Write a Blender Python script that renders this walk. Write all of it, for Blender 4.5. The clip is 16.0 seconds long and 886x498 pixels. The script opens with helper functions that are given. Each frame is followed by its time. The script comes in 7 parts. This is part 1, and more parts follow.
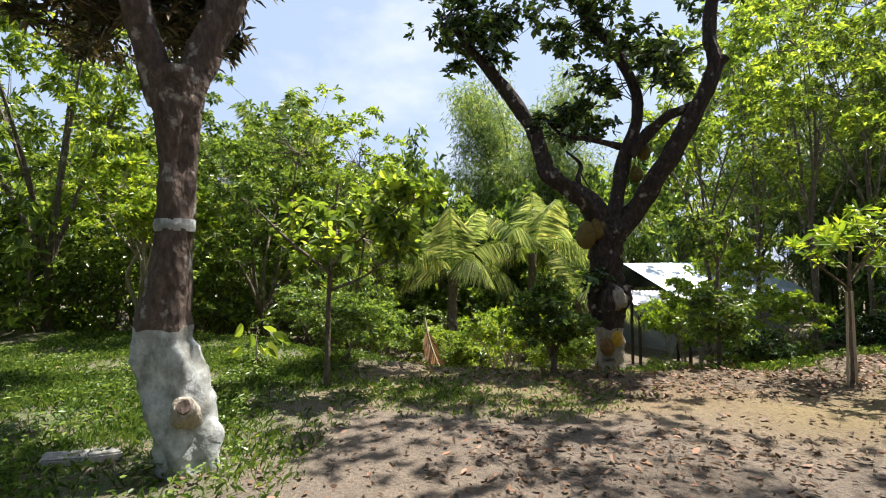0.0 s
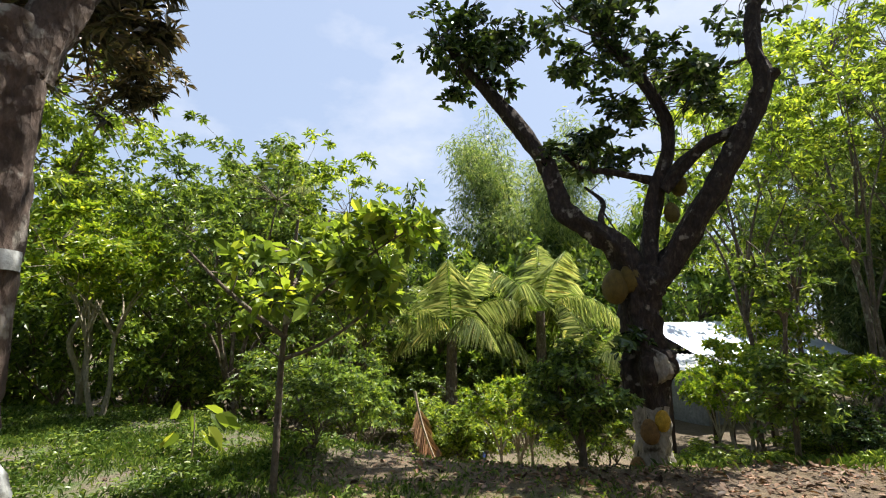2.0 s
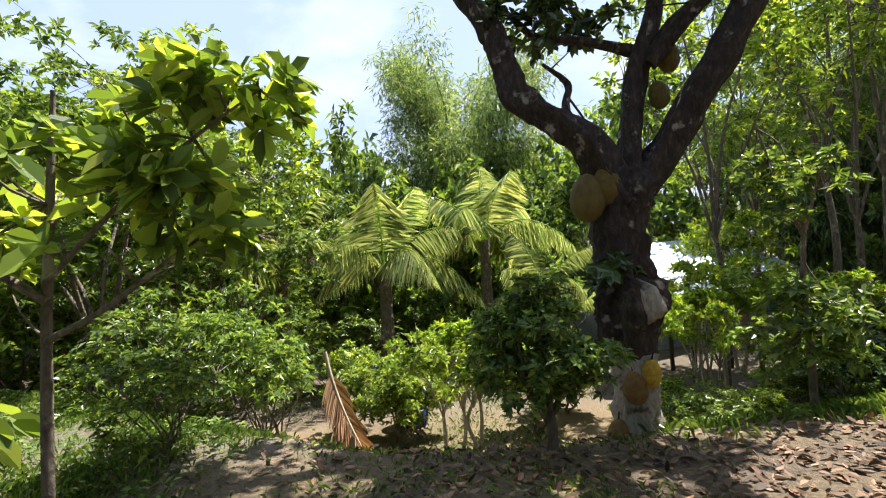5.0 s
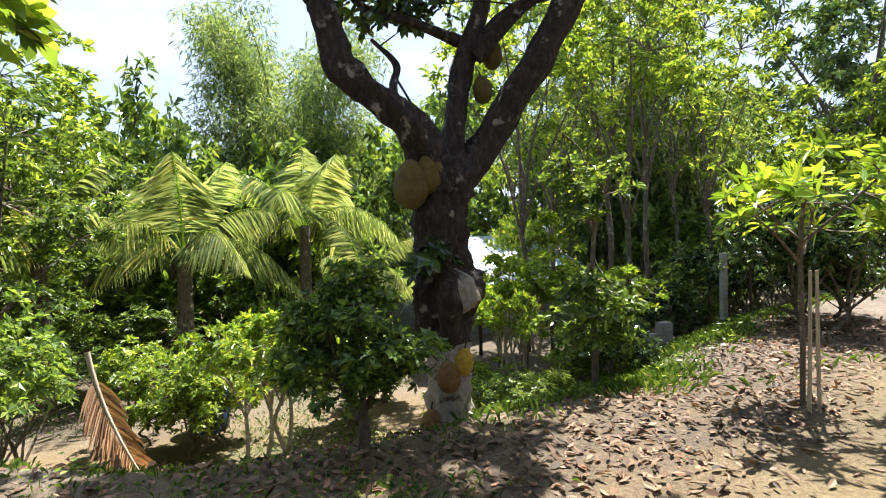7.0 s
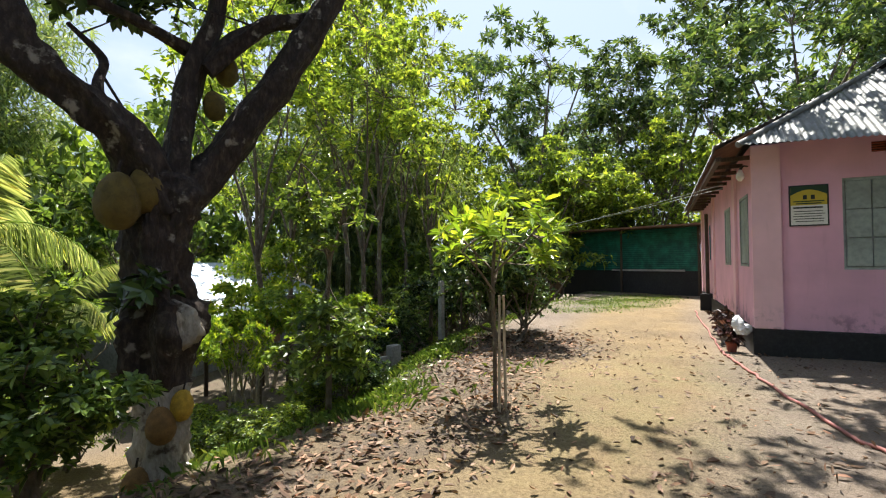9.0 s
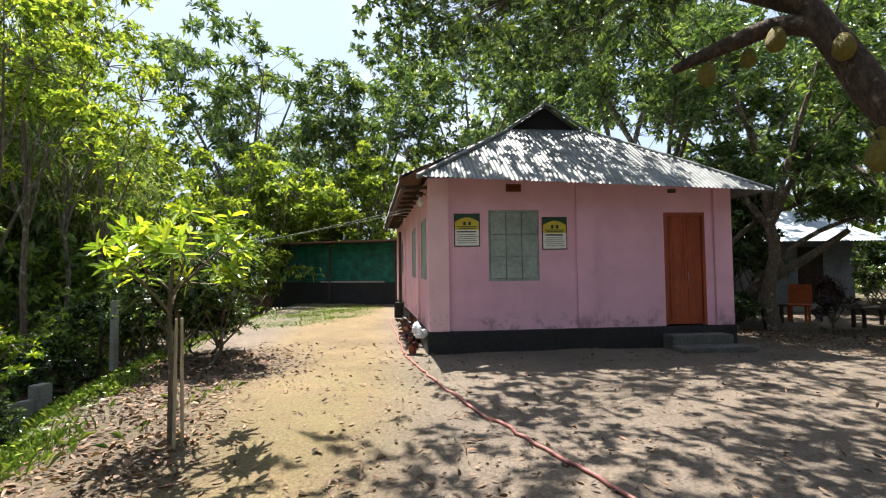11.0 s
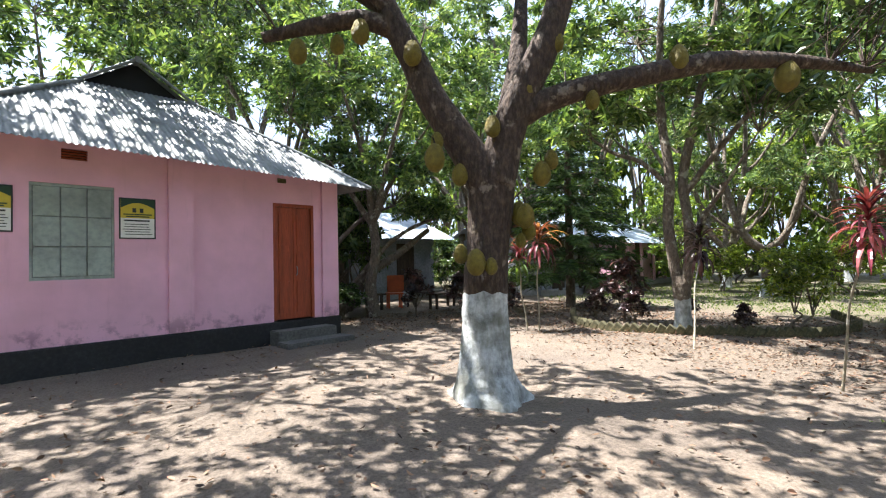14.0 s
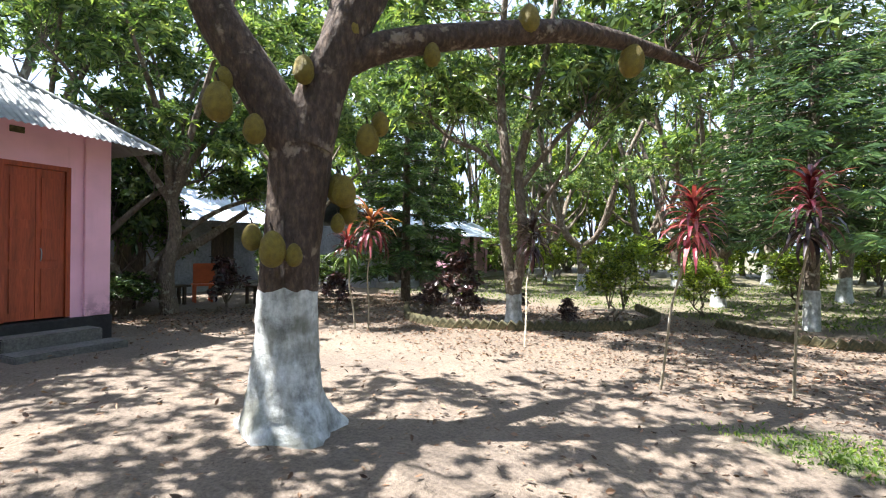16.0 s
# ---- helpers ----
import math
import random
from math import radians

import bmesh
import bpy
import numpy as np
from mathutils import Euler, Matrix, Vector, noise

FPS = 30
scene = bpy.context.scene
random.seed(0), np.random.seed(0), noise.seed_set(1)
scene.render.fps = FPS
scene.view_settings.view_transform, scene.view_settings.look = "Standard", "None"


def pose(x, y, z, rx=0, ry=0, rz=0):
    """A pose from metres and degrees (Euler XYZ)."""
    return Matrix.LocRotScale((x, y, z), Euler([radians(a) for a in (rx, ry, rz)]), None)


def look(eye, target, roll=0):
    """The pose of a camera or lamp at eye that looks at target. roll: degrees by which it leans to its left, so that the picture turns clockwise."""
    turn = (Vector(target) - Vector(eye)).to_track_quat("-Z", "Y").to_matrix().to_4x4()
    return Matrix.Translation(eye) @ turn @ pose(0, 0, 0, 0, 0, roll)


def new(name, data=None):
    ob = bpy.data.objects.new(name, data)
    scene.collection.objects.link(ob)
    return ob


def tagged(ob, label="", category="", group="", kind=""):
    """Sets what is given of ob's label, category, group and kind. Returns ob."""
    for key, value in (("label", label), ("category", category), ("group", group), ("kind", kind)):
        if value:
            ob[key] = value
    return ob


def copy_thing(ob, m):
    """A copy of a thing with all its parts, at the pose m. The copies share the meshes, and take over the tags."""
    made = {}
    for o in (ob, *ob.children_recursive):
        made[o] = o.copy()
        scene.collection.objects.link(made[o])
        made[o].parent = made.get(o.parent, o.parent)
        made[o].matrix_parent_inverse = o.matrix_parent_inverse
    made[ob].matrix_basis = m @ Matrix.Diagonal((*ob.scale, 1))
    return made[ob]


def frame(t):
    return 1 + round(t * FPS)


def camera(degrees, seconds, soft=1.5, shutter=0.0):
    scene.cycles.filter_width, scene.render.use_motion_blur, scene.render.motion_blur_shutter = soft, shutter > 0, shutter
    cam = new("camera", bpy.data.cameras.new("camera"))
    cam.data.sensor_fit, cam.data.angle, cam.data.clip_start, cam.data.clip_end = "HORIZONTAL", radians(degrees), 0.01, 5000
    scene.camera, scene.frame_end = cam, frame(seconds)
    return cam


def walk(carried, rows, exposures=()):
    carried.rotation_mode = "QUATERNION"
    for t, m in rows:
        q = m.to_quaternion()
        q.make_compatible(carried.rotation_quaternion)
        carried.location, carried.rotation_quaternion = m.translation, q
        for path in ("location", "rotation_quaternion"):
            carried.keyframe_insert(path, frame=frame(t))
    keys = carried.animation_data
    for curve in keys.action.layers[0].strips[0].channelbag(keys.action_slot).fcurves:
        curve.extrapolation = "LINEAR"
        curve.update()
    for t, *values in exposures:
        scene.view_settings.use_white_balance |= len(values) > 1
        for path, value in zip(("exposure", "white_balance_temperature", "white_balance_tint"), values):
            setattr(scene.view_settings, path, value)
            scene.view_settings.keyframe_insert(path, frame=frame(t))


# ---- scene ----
cam = camera(84.2, 16.0, 1.15)
PATH = [
    (0, 0.174, 0.059, 1.472, 4.68, 1.83, 0.59),
    (0.5, 0.167, 0.450, 1.500, 5.43, 2.45, -0.06),
    (1, 0.144, 0.795, 1.472, 4.94, 2.86, 0.00),
    (1.5, 0.106, 1.166, 1.475, 4.53, 4.78, 0.69),
    (2, 0.143, 1.516, 1.468, 4.81, 8.79, 0.76),
    (2.5, 0.144, 1.766, 1.491, 4.49, 13.28, 1.21),
    (3, 0.051, 2.098, 1.501, 3.75, 14.37, 2.06),
    (3.5, 0.004, 2.411, 1.456, 3.38, 10.85, 2.92),
    (3.7, 0.030, 2.570, 1.446, 3.04, 9.17, 3.12),
    (5.8, 0.408, 3.545, 1.494, -7.53, -1.69, 2.83),
    (6, 0.417, 3.561, 1.496, -9.50, -1.89, 2.32),
    (6.5, 0.428, 3.576, 1.461, -14.92, -1.62, 1.95),
    (7, 0.401, 3.628, 1.434, -21.94, -1.32, 1.49),
    (7.5, 0.375, 3.661, 1.423, -29.74, -0.68, 1.26),
    (8, 0.421, 3.603, 1.425, -36.33, 0.13, 0.62),
    (8.5, 0.410, 3.606, 1.434, -44.04, 0.95, 0.31),
    (9, 0.410, 3.576, 1.440, -51.62, 1.43, 0.49),
    (9.2, 0.401, 3.556, 1.447, -54.78, 1.51, 0.25),
    (11.3, 0.454, 3.292, 1.507, -88.61, 2.35, 0.79),
    (11.5, 0.484, 3.253, 1.499, -91.60, 2.33, 0.74),
    (12, 0.535, 3.155, 1.497, -99.16, 1.97, 0.49),
    (12.5, 0.576, 3.057, 1.488, -106.62, 1.75, 0.22),
    (13, 0.737, 2.944, 1.489, -113.43, 1.89, 0.44),
    (13.5, 0.908, 2.844, 1.472, -119.26, 1.73, 0.96),
    (14, 1.077, 2.638, 1.455, -124.36, 1.17, 1.12),
    (14.5, 1.193, 2.440, 1.458, -129.55, 0.81, 0.85),
    (15, 1.416, 2.227, 1.446, -135.41, 0.67, 0.42),
    (15.5, 1.564, 2.027, 1.422, -139.83, 0.27, -0.17),
    (16, 1.703, 1.784, 1.436, -142.76, -0.02, -0.69),
]
walk(cam, [(t, pose(x, y, z, 90 + p, r, w)) for t, x, y, z, w, p, r in PATH], [(0.0, 1.33, 6500, 10), (1.5, 1.3, 6500, 10), (2.6, 1.08, 6600, 10), (3.7, 1.1, 6600, 10), (6.0, 1.86, 6250, 11), (8.0, 1.64, 6400, 10), (9.2, 1.44, 6500, 10), (11.5, 1.66, 6450, 10), (13.0, 1.96, 6150, 11), (15.0, 2.38, 6100, 11), (16.0, 2.38, 6100, 11)])

# ---- world, sun, exposure ----
SUN = Vector((0.33, 0.24, 0.91)).normalized()
world = bpy.data.worlds.new("sky")
scene.world = world
world.use_nodes = True
wn, wl = world.node_tree.nodes, world.node_tree.links
wn.clear()
sky = wn.new("ShaderNodeTexSky")
sky.sky_type = "NISHITA"
sky.sun_disc = False
sky.sun_elevation = math.asin(SUN.z)
sky.sun_rotation = math.atan2(SUN.x, SUN.y)
sky.dust_density = 3.0
sky.air_density = 1.2
wtc = wn.new("ShaderNodeTexCoord")
wmap = wn.new("ShaderNodeMapping")
wmap.inputs["Scale"].default_value = (2.2, 2.2, 4.0)
cloud = wn.new("ShaderNodeTexNoise")
cloud.inputs["Scale"].default_value = 1.6
cloud.inputs["Detail"].default_value = 6.0
cloud.inputs["Roughness"].default_value = 0.55
cramp = wn.new("ShaderNodeMapRange")
cramp.inputs["From Min"].default_value = 0.52
cramp.inputs["From Max"].default_value = 0.8
wmix = wn.new("ShaderNodeMix")
wmix.data_type = "RGBA"
wmix.inputs["B"].default_value = (3.1, 3.3, 3.75, 1)
haze = wn.new("ShaderNodeMix")
haze.data_type = "RGBA"
haze.inputs["Factor"].default_value = 0.84
haze.inputs["B"].default_value = (1.75, 2.15, 2.95, 1)
wbg = wn.new("ShaderNodeBackground")
wbg.inputs["Strength"].default_value = 0.128
wout = wn.new("ShaderNodeOutputWorld")
wl.new(wtc.outputs["Generated"], wmap.inputs["Vector"])
wl.new(wmap.outputs["Vector"], cloud.inputs["Vector"])
wl.new(cloud.outputs["Fac"], cramp.inputs["Value"])
wl.new(cramp.outputs["Result"], wmix.inputs["Factor"])
wl.new(sky.outputs["Color"], haze.inputs["A"])
wl.new(haze.outputs["Result"], wmix.inputs["A"])
wl.new(wmix.outputs["Result"], wbg.inputs["Color"])
wl.new(wbg.outputs["Background"], wout.inputs["Surface"])
sun = new("sun", bpy.data.lights.new("sun", "SUN"))
sun.data.energy = 5.0
sun.data.angle = radians(0.55)
sun.data.color = (1.0, 0.95, 0.86)
sun.matrix_world = look(SUN * 60, (0, 0, 0))


# ---- materials ----
def nodes_of(name):
    m = bpy.data.materials.new(name)
    m.use_nodes = True
    nt = m.node_tree
    return m, nt.nodes, nt.links, nt.nodes["Principled BSDF"]


def noise_node(n, l, scale, detail=4.0, rough=0.55, vec=None):
    t = n.new("ShaderNodeTexNoise")
    t.inputs["Scale"].default_value = scale
    t.inputs["Detail"].default_value = detail
    t.inputs["Roughness"].default_value = rough
    if vec is not None:
        l.new(vec, t.inputs["Vector"])
    return t


def ramp_node(n, l, fac, stops):
    r = n.new("ShaderNodeValToRGB")
    e = r.color_ramp.elements
    while len(e) < len(stops):
        e.new(0.5)
    for k, (p, c) in enumerate(stops):
        e[k].position = p
        e[k].color = (*c, 1)
    l.new(fac, r.inputs["Fac"])
    return r


def mix_node(n, l, fac, a, b, kind="MIX"):
    m = n.new("ShaderNodeMix")
    m.data_type = "RGBA"
    m.blend_type = kind
    for key, v in (("Factor", fac), ("A", a), ("B", b)):
        if isinstance(v, (int, float)):
            m.inputs[key].default_value = v
        elif isinstance(v, tuple):
            m.inputs[key].default_value = (*v, 1)
        else:
            l.new(v, m.inputs[key])
    return m.outputs["Result"]


def bump_node(n, l, height, bsdf, strength=0.4, dist=0.02):
    b = n.new("ShaderNodeBump")
    b.inputs["Strength"].default_value = strength
    b.inputs["Distance"].default_value = dist
    l.new(height, b.inputs["Height"])
    l.new(b.outputs["Normal"], bsdf.inputs["Normal"])


def coords(n, kind="Object"):
    return n.new("ShaderNodeTexCoord").outputs[kind]


def two_scale(name, dark, mid, light, fine=18.0, coarse=2.0, rough=0.85, bump=0.4, dist=0.01, metal=0.0, stretch=None):
    """A surface with grain and broad stains between three colours."""
    m, n, l, p = nodes_of(name)
    v = coords(n)
    if stretch:
        mp = n.new("ShaderNodeMapping")
        mp.inputs["Scale"].default_value = stretch
        l.new(v, mp.inputs["Vector"])
        v = mp.outputs["Vector"]
    a = noise_node(n, l, fine, 6.0, 0.65, v)
    b = noise_node(n, l, coarse, 3.0, 0.5, v)
    c1 = ramp_node(n, l, a.outputs["Fac"], [(0.3, dark), (0.52, mid), (0.75, light)])
    c2 = ramp_node(n, l, b.outputs["Fac"], [(0.3, (0.55, 0.55, 0.55)), (0.7, (1.15, 1.15, 1.15))])
    l.new(mix_node(n, l, 0.8, c1.outputs["Color"], c2.outputs["Color"], "MULTIPLY"), p.inputs["Base Color"])
    p.inputs["Roughness"].default_value = rough
    p.inputs["Metallic"].default_value = metal
    bump_node(n, l, a.outputs["Fac"], p, bump, dist)
    return m


def leaf_mat(name, lo, mid, hi, trans=0.35, rough=0.42):
    """Leaves: each one its own shade, light passes through."""
    m, n, l, p = nodes_of(name)
    g = n.new("ShaderNodeNewGeometry")
    # Ramp ends spread to put lit-leaf contrast and glints into the colour.
    r = ramp_node(n, l, g.outputs["Random Per Island"], [(0.0, tuple(c * 0.65 for c in lo)), (0.42, mid), (0.82, tuple(c * 1.15 for c in hi)), (1.0, (hi[0] * 1.55, hi[1] * 1.3, hi[2] * 1.3))])
    o = n.new("ShaderNodeObjectInfo")
    hs = n.new("ShaderNodeHueSaturation")
    mr = n.new("ShaderNodeMapRange")
    mr.inputs["To Min"].default_value = 0.82
    mr.inputs["To Max"].default_value = 1.18
    l.new(o.outputs["Random"], mr.inputs["Value"])
    l.new(mr.outputs["Result"], hs.inputs["Value"])
    nz = noise_node(n, l, 0.9, 2.0, 0.5, g.outputs["Position"])
    c = ramp_node(n, l, nz.outputs["Fac"], [(0.32, (0.78, 0.82, 0.8)), (0.68, (1.18, 1.12, 1.0))])
    l.new(mix_node(n, l, 1.0, r.outputs["Color"], c.outputs["Color"], "MULTIPLY"), hs.inputs["Color"])
    l.new(hs.outputs["Color"], p.inputs["Base Color"])
    p.inputs["Roughness"].default_value = rough * 0.82
    p.inputs["Specular IOR Level"].default_value = 0.5 if rough < 0.6 else 0.3
    t = n.new("ShaderNodeBsdfTranslucent")
    l.new(mix_node(n, l, 1.0, hs.outputs["Color"], (1.7, 1.6, 0.7), "MULTIPLY"), t.inputs["Color"])
    mx = n.new("ShaderNodeMixShader")
    mx.inputs["Fac"].default_value = trans
    l.new(p.outputs["BSDF"], mx.inputs[1])
    l.new(t.outputs["BSDF"], mx.inputs[2])
    l.new(mx.outputs["Shader"], n["Material Output"].inputs["Surface"])
    return m


def bark_mat(name, dark, mid, light, patch, amount=0.56):
    """Bark with furrows and pale lichen patches."""
    m, n, l, p = nodes_of(name)
    v = coords(n)
    mp = n.new("ShaderNodeMapping")
    mp.inputs["Scale"].default_value = (1, 1, 0.45)
    l.new(v, mp.inputs["Vector"])
    a = noise_node(n, l, 22.0, 8.0, 0.7, mp.outputs["Vector"])
    b = noise_node(n, l, 5.5, 5.0, 0.6, v)
    vo = n.new("ShaderNodeTexVoronoi")
    vo.inputs["Scale"].default_value = 26.0
    l.new(mp.outputs["Vector"], vo.inputs["Vector"])
    c1 = ramp_node(n, l, a.outputs["Fac"], [(0.3, dark), (0.5, mid), (0.72, light)])
    msk = ramp_node(n, l, b.outputs["Fac"], [(amount, (0, 0, 0)), (amount + 0.07, (1, 1, 1))])
    l.new(mix_node(n, l, msk.outputs["Color"], c1.outputs["Color"], patch), p.inputs["Base Color"])
    p.inputs["Roughness"].default_value = 0.92
    hsum = n.new("ShaderNodeMath")
    hsum.operation = "ADD"
    l.new(a.outputs["Fac"], hsum.inputs[0])
    l.new(vo.outputs["Distance"], hsum.inputs[1])
    bump_node(n, l, hsum.outputs[0], p, 0.9, 0.02)
    return m


def whitewash_mat():
    m, n, l, p = nodes_of("whitewash")
    v = coords(n)
    a = noise_node(n, l, 9.0, 6.0, 0.65, v)
    b = noise_node(n, l, 2.6, 4.0, 0.6, v)
    c1 = ramp_node(n, l, a.outputs["Fac"], [(0.3, (0.18, 0.19, 0.185)), (0.5, (0.4, 0.42, 0.415)), (0.7, (0.6, 0.615, 0.615))])
    msk = ramp_node(n, l, b.outputs["Fac"], [(0.5, (0, 0, 0)), (0.62, (0.7, 0.7, 0.7))])
    st = n.new("ShaderNodeMapping")
    st.inputs["Scale"].default_value = (8.0, 8.0, 2.6)
    l.new(v, st.inputs["Vector"])
    run = noise_node(n, l, 1.0, 5.0, 0.65, st.outputs["Vector"])
    rm = ramp_node(n, l, run.outputs["Fac"], [(0.36, (0.66, 0.64, 0.6)), (0.6, (1.1, 1.11, 1.14))])
    worn = mix_node(n, l, msk.outputs["Color"], c1.outputs["Color"], (0.17, 0.17, 0.135))
    l.new(mix_node(n, l, 1.0, worn, rm.outputs["Color"], "MULTIPLY"), p.inputs["Base Color"])
    p.inputs["Roughness"].default_value = 0.95
    bump_node(n, l, a.outputs["Fac"], p, 0.7, 0.02)
    return m


def ground_mat():
    m, n, l, p = nodes_of("soil")
    g = n.new("ShaderNodeNewGeometry")
    pos = g.outputs["Position"]
    fine = noise_node(n, l, 34.0, 8.0, 0.7, pos)
    midn = noise_node(n, l, 3.2, 6.0, 0.62, pos)
    broad = noise_node(n, l, 0.55, 4.0, 0.55, pos)
    sand = ramp_node(n, l, fine.outputs["Fac"], [(0.28, (0.115, 0.079, 0.039)), (0.5, (0.218, 0.157, 0.08)), (0.75, (0.315, 0.237, 0.126))])
    grey = ramp_node(n, l, fine.outputs["Fac"], [(0.28, (0.084, 0.067, 0.056)), (0.5, (0.176, 0.145, 0.125)), (0.75, (0.27, 0.23, 0.205))])
    at = n.new("ShaderNodeAttribute")
    at.attribute_name = "zones"
    sep = n.new("ShaderNodeSeparateColor")
    l.new(at.outputs["Color"], sep.inputs["Color"])
    soft = ramp_node(n, l, midn.outputs["Fac"], [(0.4, (0.1, 0.1, 0.1)), (0.6, (1, 1, 1))])
    base = mix_node(n, l, sep.outputs["Blue"], grey.outputs["Color"], sand.outputs["Color"])
    b2 = ramp_node(n, l, broad.outputs["Fac"], [(0.3, (0.72, 0.72, 0.74)), (0.7, (1.12, 1.1, 1.06))])
    base = mix_node(n, l, 1.0, base, b2.outputs["Color"], "MULTIPLY")
    b3 = ramp_node(n, l, midn.outputs["Fac"], [(0.3, (0.8, 0.79, 0.78)), (0.7, (1.1, 1.1, 1.1))])
    base = mix_node(n, l, 1.0, base, b3.outputs["Color"], "MULTIPLY")
    moss = ramp_node(n, l, fine.outputs["Fac"], [(0.3, (0.03, 0.055, 0.014)), (0.7, (0.105, 0.15, 0.036))])
    gm = n.new("ShaderNodeMath")
    gm.operation = "MULTIPLY"
    l.new(sep.outputs["Green"], gm.inputs[0])
    l.new(soft.outputs["Color"], gm.inputs[1])
    base = mix_node(n, l, gm.outputs[0], base, moss.outputs["Color"])
    hum = ramp_node(n, l, fine.outputs["Fac"], [(0.3, (0.045, 0.034, 0.024)), (0.7, (0.16, 0.118, 0.08))])
    hm = n.new("ShaderNodeMath")
    hm.operation = "MULTIPLY"
    cover = ramp_node(n, l, midn.outputs["Fac"], [(0.35, (0.5, 0.5, 0.5)), (0.6, (1, 1, 1))])
    l.new(sep.outputs["Red"], hm.inputs[0])
    l.new(cover.outputs["Color"], hm.inputs[1])
    base = mix_node(n, l, hm.outputs[0], base, hum.outputs["Color"])
    l.new(base, p.inputs["Base Color"])
    p.inputs["Roughness"].default_value = 0.97
    hs = n.new("ShaderNodeMath")
    hs.operation = "MULTIPLY_ADD"
    hs.inputs[1].default_value = 0.5
    l.new(fine.outputs["Fac"], hs.inputs[0])
    l.new(midn.outputs["Fac"], hs.inputs[2])
    bump_node(n, l, hs.outputs[0], p, 0.9, 0.06)
    return m


def plaster_mat(name, col, stain):
    """Painted plaster with broad fading, drips and grime near the foot."""
    m, n, l, p = nodes_of(name)
    v = coords(n)
    a = noise_node(n, l, 45.0, 5.0, 0.6, v)
    b = noise_node(n, l, 1.3, 4.0, 0.6, v)
    mp = n.new("ShaderNodeMapping")
    mp.inputs["Scale"].default_value = (5.0, 5.0, 0.5)
    l.new(v, mp.inputs["Vector"])
    drip = noise_node(n, l, 2.0, 5.0, 0.6, mp.outputs["Vector"])
    c = ramp_node(n, l, b.outputs["Fac"], [(0.3, tuple(k * 0.86 for k in col)), (0.7, tuple(min(1, k * 1.08) for k in col))])
    d = ramp_node(n, l, drip.outputs["Fac"], [(0.58, (0, 0, 0)), (0.78, (0.4, 0.4, 0.4))])
    sep = n.new("ShaderNodeSeparateXYZ")
    l.new(v, sep.inputs["Vector"])
    band = n.new("ShaderNodeMapRange")
    band.inputs["From Min"].default_value = 0.78
    band.inputs["From Max"].default_value = 0.5
    l.new(sep.outputs["Z"], band.inputs["Value"])
    grime = noise_node(n, l, 3.1, 6.0, 0.7, v)
    gr = ramp_node(n, l, grime.outputs["Fac"], [(0.5, (0, 0, 0)), (0.6, (0.6, 0.6, 0.6))])
    gm = n.new("ShaderNodeMath")
    gm.operation = "MULTIPLY"
    l.new(band.outputs["Result"], gm.inputs[0])
    l.new(gr.outputs["Color"], gm.inputs[1])
    faded = mix_node(n, l, d.outputs["Color"], c.outputs["Color"], stain)
    l.new(mix_node(n, l, gm.outputs[0], faded, tuple(k * 0.35 for k in stain)), p.inputs["Base Color"])
    p.inputs["Roughness"].default_value = 0.82
    bump_node(n, l, a.outputs["Fac"], p, 0.18, 0.004)
    return m


def tin_mat(name, lo, mid, hi, rust=(0.16, 0.09, 0.05), rust_at=0.62, metal=0.6, rough=0.42):
    m, n, l, p = nodes_of(name)
    v = coords(n)
    a = noise_node(n, l, 3.0, 6.0, 0.65, v)
    b = noise_node(n, l, 11.0, 6.0, 0.7, v)
    c = ramp_node(n, l, a.outputs["Fac"], [(0.3, lo), (0.5, mid), (0.7, hi)])
    r = ramp_node(n, l, b.outputs["Fac"], [(rust_at, (0, 0, 0)), (rust_at + 0.12, (0.8, 0.8, 0.8))])
    l.new(mix_node(n, l, r.outputs["Color"], c.outputs["Color"], rust), p.inputs["Base Color"])
    p.inputs["Metallic"].default_value = metal
    p.inputs["Roughness"].default_value = rough
    bump_node(n, l, b.outputs["Fac"], p, 0.12, 0.004)
    return m


def plain(name, col, rough=0.6, metal=0.0, var=0.18):
    """A near-plain surface with slight fading and grain."""
    m, n, l, p = nodes_of(name)
    v = coords(n)
    a = noise_node(n, l, 7.0, 6.0, 0.65, v)
    c = ramp_node(n, l, a.outputs["Fac"], [(0.3, tuple(k * (1 - var) for k in col)), (0.7, tuple(min(1, k * (1 + var)) for k in col))])
    l.new(c.outputs["Color"], p.inputs["Base Color"])
    p.inputs["Roughness"].default_value = rough
    p.inputs["Metallic"].default_value = metal
    bump_node(n, l, a.outputs["Fac"], p, 0.1, 0.004)
    return m


SOIL = ground_mat()
BARK_DARK = bark_mat("bark_dark", (0.01, 0.007, 0.006), (0.03, 0.02, 0.016), (0.09, 0.063, 0.05), (0.25, 0.22, 0.19), 0.6)
BARK_GREY = bark_mat("bark_grey", (0.05, 0.04, 0.03), (0.13, 0.1, 0.075), (0.22, 0.18, 0.135), (0.3, 0.28, 0.22), 0.57)
BARK_BROWN = bark_mat("bark_brown", (0.014, 0.009, 0.007), (0.05, 0.032, 0.023), (0.12, 0.08, 0.056), (0.19, 0.15, 0.115), 0.6)
BARK_PALE = bark_mat("bark_pale", (0.16, 0.14, 0.1), (0.3, 0.26, 0.19), (0.42, 0.37, 0.28), (0.5, 0.47, 0.4), 0.6)
BARK_RED = bark_mat("bark_red", (0.03, 0.02, 0.016), (0.085, 0.058, 0.045), (0.17, 0.122, 0.095), (0.3, 0.27, 0.235), 0.56)
WHITEWASH = whitewash_mat()
